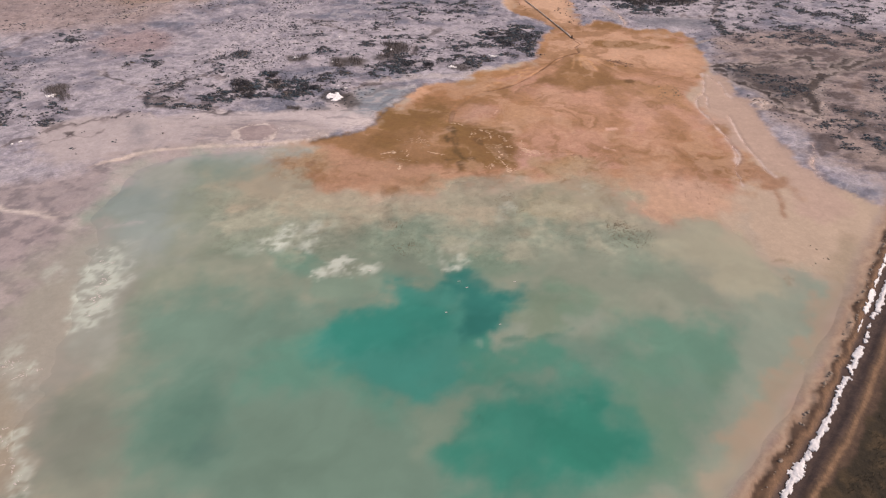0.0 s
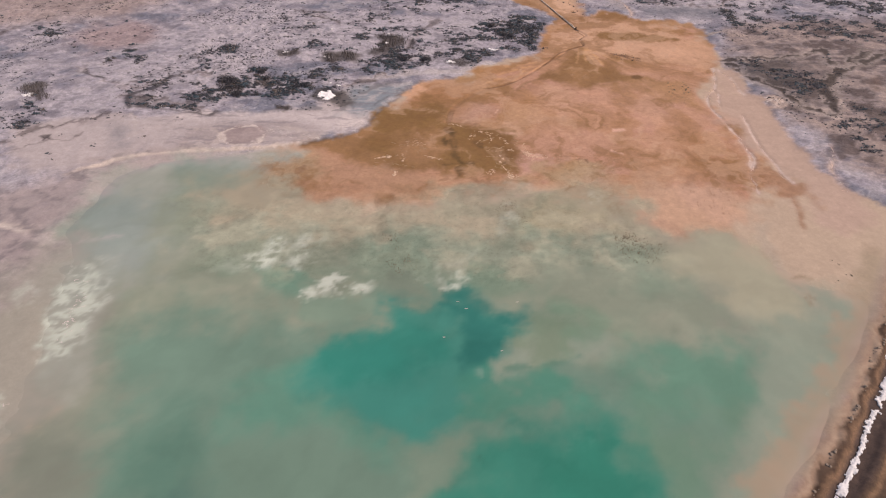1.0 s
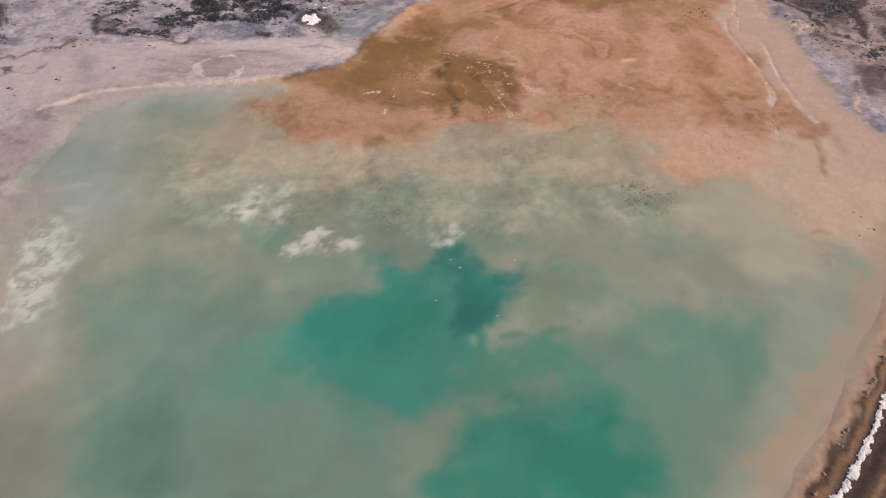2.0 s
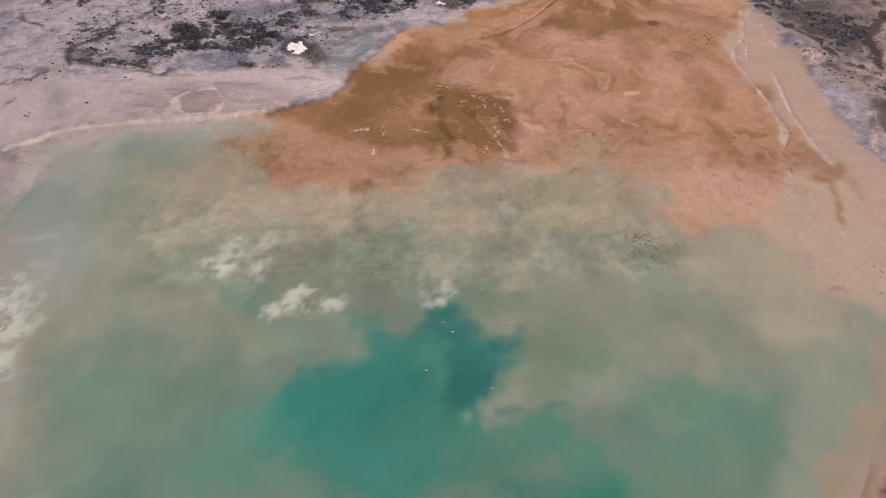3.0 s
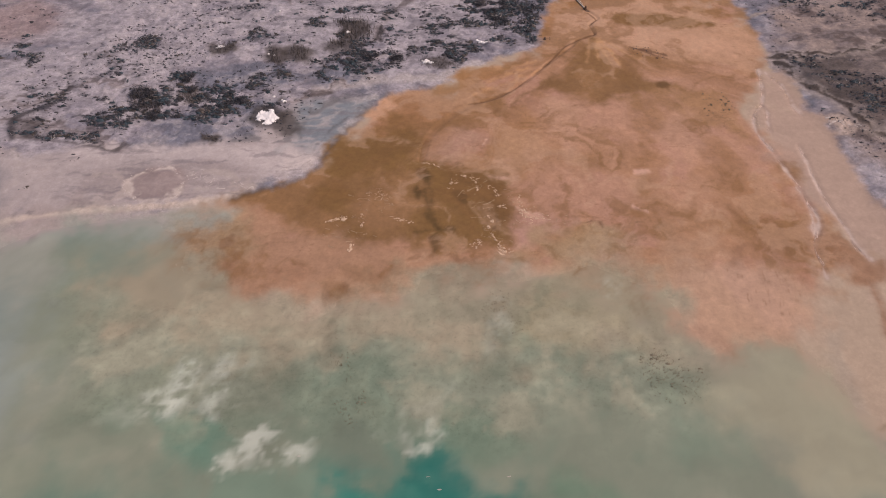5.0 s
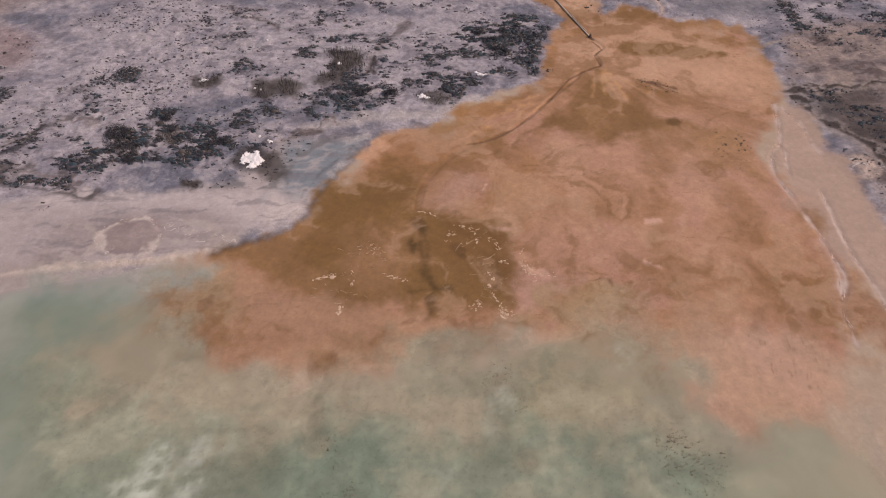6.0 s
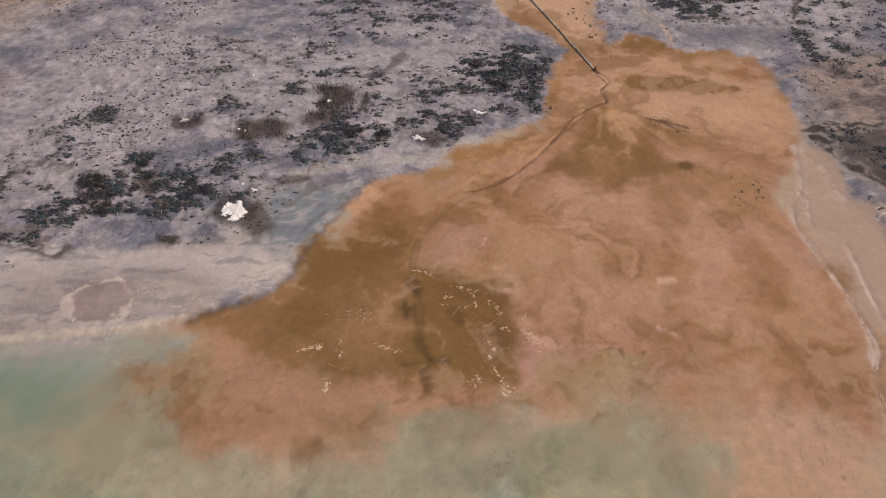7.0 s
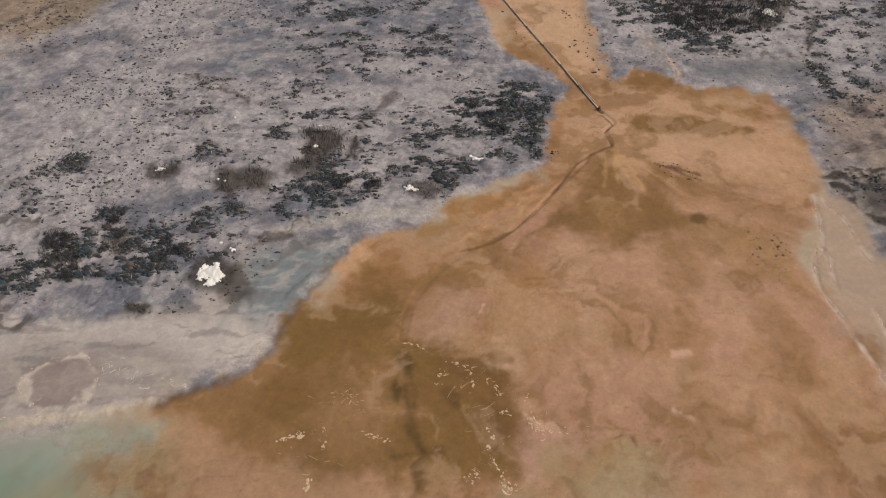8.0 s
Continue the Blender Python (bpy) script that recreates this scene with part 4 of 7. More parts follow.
    for curve, pale in (([(-23, 193.8), (-23.2, 200.2), (-21, 207.1), (-16.8, 212.1), (-8.8, 215.4)], True), ([(-24.8, 196.4), (-25.5, 203), (-23.6, 210.1), (-19.8, 214.5), (-13.4, 216.7)], False), ([(-20.8, 194.4), (-20.1, 200.2), (-17.7, 205.6), (-13.4, 211.3)], False), ([(-19.2, 193.7), (-17.9, 198.8), (-15.3, 203.4), (-11.6, 209.7)], True), ([(-29.7, 194), (-27.8, 197.1), (-25.9, 197.7), (-22.5, 195.7)], True), ([(-40.2, 198.1), (-35.3, 199), (-30, 197.8), (-27, 198.2)], False)):
        s.stroke(curve, tone(204, 196, 192) if pale else tone(112, 110, 112), 0.3, 0.5, 0.6, 1.2, 0.9)
    s.patch(POLYGON, tone(172, 150, 144), 1.2, 0.6, 0.6, 0.8)
    s.stroke(list(POLYGON) + [POLYGON[0]], tone(232, 214, 202), 0.5, 0.6, 0.95, 0.8, 0.7)
    for line in ([(-49.5, 187.1), (-48.9, 188.5), (-43.6, 188.3), (-37.2, 185.9), (-33.7, 183)], [(-48.2, 181.7), (-43.7, 182.2), (-40.4, 183.7), (-33.6, 182.4)], [(-61.7, 185.2), (-65.4, 187.8), (-69.7, 186.7)], [(-60.3, 182.1), (-61.3, 180), (-66.2, 178.5)]):
        s.stroke(line, tone(208, 192, 182), 0.35, 0.7, 0.6, 0.9, 1.0)
    at, m = s.inside([(-91.7, 45.6), (-173.9, 155.6), (-114.6, 154.4), (-100, 161.4), (-88.5, 175.9), (-73.7, 179.9), (-59.1, 179.9), (-49.5, 138.4), (-37.5, 45.7)], 4, 2, 1)
    s.lay((at, m), tone(184, 166, 158), 0.7)
    s.lay((at, m * smooth(0.15, 0.6, -c[at] + 0.4 * s.wide[at])), tone(128, 120, 122), 0.5)
    s.cover[at, 0] *= 1 - 0.75 * m
    # tracks and dry gullies
    s.gully([(-166.8, 235.9), (-158.7, 243.4), (-154.8, 261.4), (-144, 271.5), (-127.1, 286.1), (-113.4, 301.3), (-96.5, 320.2)], 0.22)
    s.gully([(-96.2, 286.6), (-93.1, 290.5), (-88.4, 294.4)], 0.16)
    s.gully([(-53, 277.2), (-47.1, 273.1), (-43.1, 269), (-39.5, 262.5)], 0.16)
    s.gully([(-9, 241.2), (-10, 249.5), (-8.8, 256.1), (-5.7, 261.7), (-2.5, 269)], 0.32)
    s.stroke([(-9, 241.2), (-10, 249.5), (-8.8, 256.1), (-6.6, 259.9)], tone(60, 54, 54), 0.3, 0.4, 0.8, 0.4, 0.4)
    s.stroke([(-32.3, 213.5), (-28.7, 214.6), (-24.5, 216.4), (-21.3, 217.5)], tone(98, 86, 78), 0.5, 0.7, 0.8, 0.6, 0.6)
    s.patch([(-48.6, 200.2), (-44.6, 200.3), (-43.1, 197.8), (-46.9, 197.6)], tone(84, 76, 66), 0.9, 0.85, 0.8, 0.9)
    s.gully([(-115.2, 227.5), (-106.7, 219.8), (-98.7, 215.5), (-91.6, 213.4)], 0.22)
    s.gully([(-90.9, 211.3), (-86.4, 217.7), (-83, 222.2), (-68.8, 222.2)], 0.27)
    s.gully([(-130, 175.8), (-120.6, 179.7), (-111.1, 187.9), (-95.4, 195.6)], 0.41)
    s.gully([(134.5, 243.2), (144.8, 243.7), (159.1, 244.8), (174.3, 245.9)], 0.22)
    s.gully([(75.3, 284.3), (88.3, 282.2), (99.7, 280.4), (109.6, 282.9)], 0.36)
    s.gully([(109.6, 282.9), (115.1, 293.1), (116.9, 305.8)], 0.41)
    s.gully([(-23.7, 218.6), (-20.6, 220.6), (-17.8, 221.5)], 0.27)
    s.gully([(-28.8, 215.1), (-25.7, 216.5), (-22.5, 218)], 0.36)
    s.gully([(-96, 206.6), (-85.2, 205), (-75.7, 203.3), (-72.2, 200.2), (-66.9, 195.4)], 0.36)
    s.stroke([(-116.2, 224.9), (-110.6, 222.1), (-105.8, 219.6), (-101.9, 217.7)], tone(74, 68, 68), 0.4, 0.6, 0.85, 0.5, 0.5)
    s.stroke([(-83.1, 223.8), (-84.9, 220.5), (-86.5, 217.6), (-86, 213.1), (-89.9, 210.6), (-92.6, 208.9), (-94.3, 205.2), (-91.5, 200)], tone(70, 64, 66), 0.7, 0.7, 0.85, 0.6, 0.6)
    s.stroke([(-91.9, 200.9), (-82.9, 199.9), (-74.1, 198.2), (-66.9, 195.4)], tone(80, 72, 70), 0.5, 0.7, 0.8, 0.6, 0.6)
    s.patch([(-94.3, 205.2), (-90.7, 208.1), (-85, 203.9), (-84.6, 199), (-89, 198.1)], tone(90, 78, 74), 1.5, 0.75, 1.2, 1.0)
    s.patch([(-95.5, 189.3), (-90.3, 192.5), (-85, 187.1), (-83.1, 177.1), (-88.5, 175.2)], tone(150, 146, 148), 3, 0.6, 2, 1.0)
    s.stroke([(-90.2, 195.2), (-87.4, 192.3), (-83.6, 181), (-83.7, 175.8)], tone(206, 192, 184), 0.3, 0.6, 0.6, 0.6, 0.6)
    s.stroke([(-94.2, 166.2), (-88.4, 169.2), (-85, 172.6), (-78.4, 174.4), (-70.4, 175.7), (-56, 177.5), (-38.7, 179.3)], tone(232, 212, 196), 0.7, 0.8, 0.95, 0.4, 0.5)
    for line in ([(-111.4, 300.1), (-104.1, 303.6), (-102.2, 309.3), (-95.4, 310.8)], [(-186.5, 299.5), (-179.4, 304.6)], [(89.6, 252.1), (98.9, 255.2), (109.3, 260.7), (120.3, 264)], [(-128, 275.9), (-121.8, 290.8), (-113.4, 301.3)]):
        s.stroke(line, tone(196, 178, 164), 0.35, 0.5, 0.7, 0.5, 0.4)
    # dark wet silt with a meandering creek east of the delta
    s.patch([(99.5, 258), (134.7, 269.7), (210, 264.2), (130.3, 134.4), (114.2, 153.8), (104.2, 170.9), (102.1, 194.4), (96.1, 218.4)], tone(136, 118, 111), 6, 0.8, 4, 1.0)
    at, m = s.inside([(99.5, 258), (132.4, 263.8), (206.5, 258.5), (127.6, 130), (111.7, 148.6), (102.9, 167.9), (102.1, 194.4), (96.1, 218.4)], 6, 4, 1.0)
    s.lay((at, m * smooth(0.05, 0.5, b[at] + 0.5 * c[at])), tone(190, 168, 156), 0.6)
    s.lay((at, m * smooth(0.1, 0.6, -b[at] - 0.4 * c[at])), tone(92, 76, 70), 0.65)
    dark = tone(112, 100, 96)
    s.patch([(92.9, 231.2), (107.8, 236), (124.4, 238.1), (126, 227.5), (117, 210.1), (110.4, 198.2), (104.6, 206), (98, 218.5)], dark, 2.5, 0.45, 2.5, 1.5)
    s.patch([(93.5, 231.9), (107, 235), (116.3, 230.9), (105.3, 209.4), (98.2, 215.8), (96, 223.4)], tone(88, 78, 74), 2, 0.7, 2, 1.2)
    for line, wide in (([(92.9, 231.2), (107.1, 234.1), (117.5, 235.6), (125.6, 240.1), (128.8, 238.1), (125.2, 230.3), (127.9, 227.6), (133, 230.4)], 1.3), ([(142.3, 238.2), (132.2, 228.5), (124.5, 219.4), (118.9, 212.1), (117.9, 205.2), (113.8, 196.3)], 2.0), ([(93.3, 227.4), (97.7, 217.6), (104.9, 206.8), (107.5, 199.7), (113, 196)], 1.4), ([(137.6, 229.9), (151, 239.7), (157.8, 237.2)], 1.0)):
        s.stroke(line, tone(190, 174, 164), wide * 0.7 + 1.4, 1.2, 0.5, 0.9, 0.9)
        s.stroke(line, tone(70, 58, 52), wide * 0.6, 0.6, 0.9, 1.6, 0.9)
    s.patch([(133.6, 220.8), (141.2, 223), (137, 212.2), (131.5, 210.1)], tone(112, 90, 80), 1.5, 0.8, 1, 0.8)
    s.patch([(114.6, 183.9), (122, 182.2), (123.5, 172.5), (126.2, 156.5), (117.1, 162.1), (113.4, 174.1)], tone(190, 168, 156), 3, 0.7, 2, 1.0)
    s.patch([(97.4, 205.9), (100.7, 207.5), (103.1, 202), (97.6, 198.9)], tone(224, 200, 184), 1.2, 0.8, 0.8, 1.2)
    s.patch([(73.4, 279.9), (87.6, 280), (105.1, 278.8), (106, 273.4), (92.7, 268.6), (75, 271.8)], tone(136, 134, 140), 3, 0.8, 2, 1.0)
    s.patch([(64.7, 294.8), (69.8, 293.1), (70.7, 284.2), (71.3, 274.5), (67.6, 277.3), (62.9, 283)], tone(186, 174, 170), 2, 0.7, 1.5, 1.0)
    # dark humus under the plants and round the melting snow
    s.patch([(123.5, 196.4), (129.6, 198.3), (127.8, 189.1), (121.2, 183.9)], tone(104, 90, 84), 1.5, 0.8, 1.2, 1.0)
    s.patch([(122.1, 178.9), (127.4, 176.7), (127.7, 171), (121.8, 171.6)], tone(98, 86, 80), 1.5, 0.8, 1.2, 1.0)
    s.patch([(114.8, 218.5), (117.8, 214.2), (112.6, 206), (110.3, 209.2)], tone(100, 86, 80), 1.2, 0.7, 1.0, 1.0)
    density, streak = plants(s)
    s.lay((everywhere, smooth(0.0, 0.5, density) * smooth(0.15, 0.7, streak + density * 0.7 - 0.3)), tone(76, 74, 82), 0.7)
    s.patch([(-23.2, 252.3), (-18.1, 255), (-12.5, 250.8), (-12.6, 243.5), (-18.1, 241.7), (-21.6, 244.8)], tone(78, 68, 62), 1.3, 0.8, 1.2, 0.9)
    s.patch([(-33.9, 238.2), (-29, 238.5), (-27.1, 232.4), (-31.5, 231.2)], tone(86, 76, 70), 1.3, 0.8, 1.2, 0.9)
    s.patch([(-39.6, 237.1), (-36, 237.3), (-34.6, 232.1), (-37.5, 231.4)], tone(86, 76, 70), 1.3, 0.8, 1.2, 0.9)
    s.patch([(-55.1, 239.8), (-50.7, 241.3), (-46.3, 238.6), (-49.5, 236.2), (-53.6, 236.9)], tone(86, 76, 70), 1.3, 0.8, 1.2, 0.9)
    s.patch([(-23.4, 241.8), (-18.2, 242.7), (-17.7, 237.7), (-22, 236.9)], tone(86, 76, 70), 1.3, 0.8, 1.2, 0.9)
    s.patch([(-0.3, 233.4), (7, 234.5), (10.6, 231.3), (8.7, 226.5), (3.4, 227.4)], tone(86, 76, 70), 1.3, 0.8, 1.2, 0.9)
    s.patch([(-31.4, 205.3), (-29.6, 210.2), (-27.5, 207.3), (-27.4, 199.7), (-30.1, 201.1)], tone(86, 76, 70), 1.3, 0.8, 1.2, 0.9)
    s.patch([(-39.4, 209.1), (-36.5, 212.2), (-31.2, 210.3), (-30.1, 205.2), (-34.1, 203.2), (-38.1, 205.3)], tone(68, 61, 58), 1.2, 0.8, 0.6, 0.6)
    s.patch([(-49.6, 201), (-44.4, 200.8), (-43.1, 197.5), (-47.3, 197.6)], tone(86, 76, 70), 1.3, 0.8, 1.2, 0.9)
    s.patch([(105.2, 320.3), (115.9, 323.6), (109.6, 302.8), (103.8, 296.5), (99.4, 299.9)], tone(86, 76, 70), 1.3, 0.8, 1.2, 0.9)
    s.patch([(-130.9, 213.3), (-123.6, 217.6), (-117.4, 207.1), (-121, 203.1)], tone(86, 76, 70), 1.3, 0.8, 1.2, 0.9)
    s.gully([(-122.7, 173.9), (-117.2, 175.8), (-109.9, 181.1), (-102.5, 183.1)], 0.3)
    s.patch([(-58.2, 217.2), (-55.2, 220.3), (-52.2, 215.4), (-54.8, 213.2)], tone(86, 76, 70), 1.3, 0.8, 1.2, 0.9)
    # bank, ditch, track and meadow beyond the eastern rim
    p = rounded(DITCH, False)
    at = np.where(s.x > -400)[0]
    e = east_of_ditch(s.x[at], s.y[at])
    w = 0.8 * s.wide[at] + 0.5 * s.fine[at]
    s.cover[at, 0] *= 1 - 0.75 * smooth(-14, -8, e) * smooth(-2.2, -3.2, e)
    s.lay((at, smooth(-10, -4, e + w)), tone(182, 150, 124))
    s.lay((at, smooth(-5.2, -4.4, e + 1.3 * w) * smooth(-3.6, -4.2, e + 1.3 * w)), tone(206, 178, 152), 0.6)
    s.lay((at, smooth(-3.5, -2.7, e + w)), tone(132, 102, 78))
    s.lay((at, smooth(-3.6, -3.1, e + w) * smooth(-2.2, -2.7, e + w)), tone(72, 52, 40), 0.7)
    s.lay((at, smooth(-1.6, -0.9, e + 0.4 * w)), tone(92, 74, 66))
    s.lay((at, smooth(2.2, 3.2, e + 0.4 * w)), tone(104, 81, 64))
    s.lay((at, smooth(3.3, 3.7, e + 0.3 * w) * smooth(4.6, 4.1, e + 0.3 * w)), tone(166, 130, 98), 0.8)
    s.lay((at, smooth(4.9, 6.0, e + w)), tone(58, 48, 32))
    s.lay((at, smooth(4.9, 6.0, e + w) * smooth(0.0, 0.8, s.fine[at] + 0.4 * s.wide[at])), tone(92, 74, 50), 0.7)


def east_of_ditch(x, y):
    """Metres beyond the ditch's middle line, towards the meadow."""
    p = rounded(DITCH, False)
    d = line_distance(x, y, p, False)
    order = np.argsort(p[:, 1])
    return np.where(x > np.interp(y, p[order, 1], p[order, 0]), d, -d)


def soil_at(x, y):
    s = Soil(x, y)
    land_soil(s)
    keep, cover = s.colour.copy(), s.cover.copy()
    basin_soil(s)
    # the eastern bank lies over the basin's edge
    at = np.where(x > -400)[0]
    m = smooth(-8, -4.0, east_of_ditch(x[at], y[at]) + 0.8 * s.wide[at])[:, None]
    s.colour[at] = s.colour[at] * (1 - m) + keep[at] * m
    s.cover[at] = s.cover[at] * (1 - m) + cover[at] * m
    return s


# ---------------------------------------------------------------- materials
def material(name):
    m = bpy.data.materials.new(name)
    m.use_nodes = True
    return m, m.node_tree.nodes, m.node_tree.links, m.node_tree.nodes["Principled BSDF"]


def node(nodes, kind, **values):
    n = nodes.new(kind)
    for key, value in values.items():
        n.inputs[key].default_value = value
    return n


def scaled_colour(nodes, links, colour, *factors):
    """A colour times the given factors."""
    out = colour
    for f in factors:
        n = nodes.new("ShaderNodeVectorMath")
        n.operation = "SCALE"
        links.new(out, n.inputs[0])
        links.new(f, n.inputs["Scale"])
        out = n.outputs[0]
    return out


def ranged(nodes, links, value, lo, hi, a, b):
    n = node(nodes, "ShaderNodeMapRange", **{"From Min": lo, "From Max": hi, "To Min": a, "To Max": b})
    links.new(value, n.inputs["Value"])
    return n.outputs[0]


def curdled(nodes, links, fac, amount, lo, hi, a, b):
    """1 plus a share of a noise, by the amount of curdling."""
    n, one = nodes.new("ShaderNodeMath"), nodes.new("ShaderNodeMath")
    n.operation = "MULTIPLY"
    links.new(ranged(nodes, links, fac, lo, hi, a, b), n.inputs[0])
    links.new(amount, n.inputs[1])
    links.new(n.outputs[0], one.inputs[0])
    one.inputs[1].default_value = 1.0
    return one.outputs[0]


def soil_material():
    """Dry and wet sediment: the laid colours with pits, crumbs and stains; cover.r is dry land, cover.g brine."""
    m, nodes, links, shader = material("sediment")
    tint, cover = nodes.new("ShaderNodeAttribute"), nodes.new("ShaderNodeAttribute")
    tint.attribute_name, cover.attribute_name = "tint", "cover"
    parts = nodes.new("ShaderNodeSeparateColor")
    links.new(cover.outputs["Color"], parts.inputs[0])
    place = nodes.new("ShaderNodeTexCoord")
    crumbs = node(nodes, "ShaderNodeTexNoise", Scale=1.3, Detail=8.0, Roughness=0.74, Distortion=0.2)
    stain = node(nodes, "ShaderNodeTexNoise", Scale=0.14, Detail=7.0, Roughness=0.62, Distortion=0.6)
    pits = node(nodes, "ShaderNodeTexNoise", Scale=0.55, Detail=7.0, Roughness=0.7, Distortion=0.4)
    veins = node(nodes, "ShaderNodeTexNoise", Scale=0.3, Detail=5.0, Roughness=0.6, Distortion=0.9)
    for n in (crumbs, stain, pits, veins):
        links.new(place.outputs["Object"], n.inputs["Vector"])
    dry = ranged(nodes, links, parts.outputs[0], 0, 1, 0.2, 1.0)

    def contrast(fac, lo, hi, a, b):
        n = nodes.new("ShaderNodeMath")
        n.operation = "MULTIPLY"
        links.new(ranged(nodes, links, fac, lo, hi, a, b), n.inputs[0])
        links.new(dry, n.inputs[1])
        one = nodes.new("ShaderNodeMath")
        links.new(n.outputs[0], one.inputs[0])
        one.inputs[1].default_value = 1.0
        return one.outputs[0]

    # pale efflorescence along wandering seams
    away = nodes.new("ShaderNodeMath")
    away.operation = "SUBTRACT"
    links.new(veins.outputs["Fac"], away.inputs[0])
    away.inputs[1].default_value = 0.5
    seam = nodes.new("ShaderNodeMath")
    seam.operation = "ABSOLUTE"
    links.new(away.outputs[0], seam.inputs[0])
    base = scaled_colour(nodes, links, tint.outputs["Color"], contrast(crumbs.outputs["Fac"], 0.3, 0.7, -0.22, 0.2), contrast(pits.outputs["Fac"], 0.3, 0.7, -0.3, 0.22),
                         contrast(seam.outputs[0], 0.0, 0.03, 0.2, 0.0), ranged(nodes, links, stain.outputs["Fac"], 0.3, 0.7, 0.95, 1.05))
    base = scaled_colour(nodes, links, base, curdled(nodes, links, pits.outputs["Fac"], parts.outputs[2], 0.32, 0.68, -0.3, 0.26), curdled(nodes, links, crumbs.outputs["Fac"], parts.outputs[2], 0.34, 0.46, -0.3, 0.04))
    links.new(base, shader.inputs["Base Color"])
    links.new(ranged(nodes, links, parts.outputs[1], 0, 1, 0.88, 0.6), shader.inputs["Roughness"])
    shader.inputs["Specular IOR Level"].default_value = 0.3
    bump = node(nodes, "ShaderNodeBump", Distance=0.25)
    links.new(ranged(nodes, links, parts.outputs[0], 0, 1, 0.05, 0.7), bump.inputs["Strength"])
    links.new(crumbs.outputs["Fac"], bump.inputs["Height"])
    links.new(bump.outputs[0], shader.inputs["Normal"])
    return m


def water_material():
    """Milky brine: the sediment's colour shows at once under a faintly rippled skin."""
    m, nodes, links, shader = material("brine")
    tint = nodes.new("ShaderNodeAttribute")
    cover, parts = nodes.new("ShaderNodeAttribute"), nodes.new("ShaderNodeSeparateColor")
    tint.attribute_name, cover.attribute_name = "tint", "cover"
    links.new(cover.outputs["Color"], parts.inputs[0])
    place = nodes.new("ShaderNodeTexCoord")
    cloud = node(nodes, "ShaderNodeTexNoise", Scale=0.12, Detail=4.0, Roughness=0.5, Distortion=0.4)
    ripple = node(nodes, "ShaderNodeTexNoise", Scale=3.0, Detail=3.0, Roughness=0.5)
    wisps = node(nodes, "ShaderNodeTexNoise", Scale=0.4, Detail=6.0, Roughness=0.62, Distortion=0.3)
    specks = node(nodes, "ShaderNodeTexNoise", Scale=1.3, Detail=6.0, Roughness=0.7, Distortion=0.2)
    for n in (cloud, ripple, wisps, specks):
        links.new(place.outputs["Object"], n.inputs["Vector"])
    links.new(scaled_colour(nodes, links, tint.outputs["Color"], ranged(nodes, links, cloud.outputs["Fac"], 0.3, 0.7, 0.97, 1.03),
                                  curdled(nodes, links, wisps.outputs["Fac"], parts.outputs[2], 0.32, 0.68, -0.3, 0.26), curdled(nodes, links, specks.outputs["Fac"], parts.outputs[2], 0.34, 0.46, -0.3, 0.04)), shader.inputs["Base Color"])
    shader.inputs["Roughness"].default_value = 0.16
    shader.inputs["IOR"].default_value = 1.33
    shader.inputs["Specular IOR Level"].default_value = 0.5
    bump = node(nodes, "ShaderNodeBump", Strength=0.15, Distance=0.03)
    links.new(ripple.outputs["Fac"], bump.inputs["Height"])
    links.new(bump.outputs[0], shader.inputs["Normal"])
    return m


def plain_material(name, colour, rough=0.8, metal=0.0, vary=0.2, size=2.0, per_piece=0.0, bump_by=0.0):
    """One matter with grain of that size; per_piece varies it from island to island."""
    m, nodes, links, shader = material(name)
    place = nodes.new("ShaderNodeTexCoord")
    grain = node(nodes, "ShaderNodeTexNoise", Scale=size, Detail=7.0, Roughness=0.68)
    links.new(place.outputs["Object"], grain.inputs["Vector"])
    rgb = nodes.new("ShaderNodeRGB")
    rgb.outputs[0].default_value = (*colour, 1)
    factors = [ranged(nodes, links, grain.outputs["Fac"], 0.3, 0.7, 1 - vary, 1 + vary)]
    if per_piece:
        piece = nodes.new("ShaderNodeNewGeometry")
        factors.append(ranged(nodes, links, piece.outputs["Random Per Island"], 0, 1, 1 - per_piece, 1 + per_piece))
    links.new(scaled_colour(nodes, links, rgb.outputs[0], *factors), shader.inputs["Base Color"])
    shader.inputs["Roughness"].default_value, shader.inputs["Metallic"].default_value = rough, metal
    if bump_by:
        bump = node(nodes, "ShaderNodeBump", Strength=0.6, Distance=bump_by)
        links.new(grain.outputs["Fac"], bump.inputs["Height"])
        links.new(bump.outputs[0], shader.inputs["Normal"])
    return m


SEDIMENT = soil_material()
BRINE = water_material()
SNOW = plain_material("old snow", (0.78, 0.73, 0.70), 0.7, 0, 0.08, 1.5, 0, 0.08)
DIRTY_SNOW = plain_material("dirty snow", (0.60, 0.57, 0.55), 0.75, 0, 0.22, 1.2, 0, 0.1)
SALT = plain_material("salt crust", (0.58, 0.41, 0.28), 0.75, 0, 0.12, 4.0, 0.12)
PALE_SALT = plain_material("pale salt crust", (0.50, 0.43, 0.39), 0.8, 0, 0.12, 4.0, 0.12)
BROWN_SALT = plain_material("stained salt crust", (0.38, 0.27, 0.17), 0.8, 0, 0.15, 4.0, 0.2)
RILL_SALT = plain_material("rill salt", (0.62, 0.45, 0.36), 0.8, 0, 0.15, 4.0, 0.15)
DARK_HERB = plain_material("dark halophyte", (0.034, 0.032, 0.038), 0.9, 0, 0.3, 3.0, 0.45)
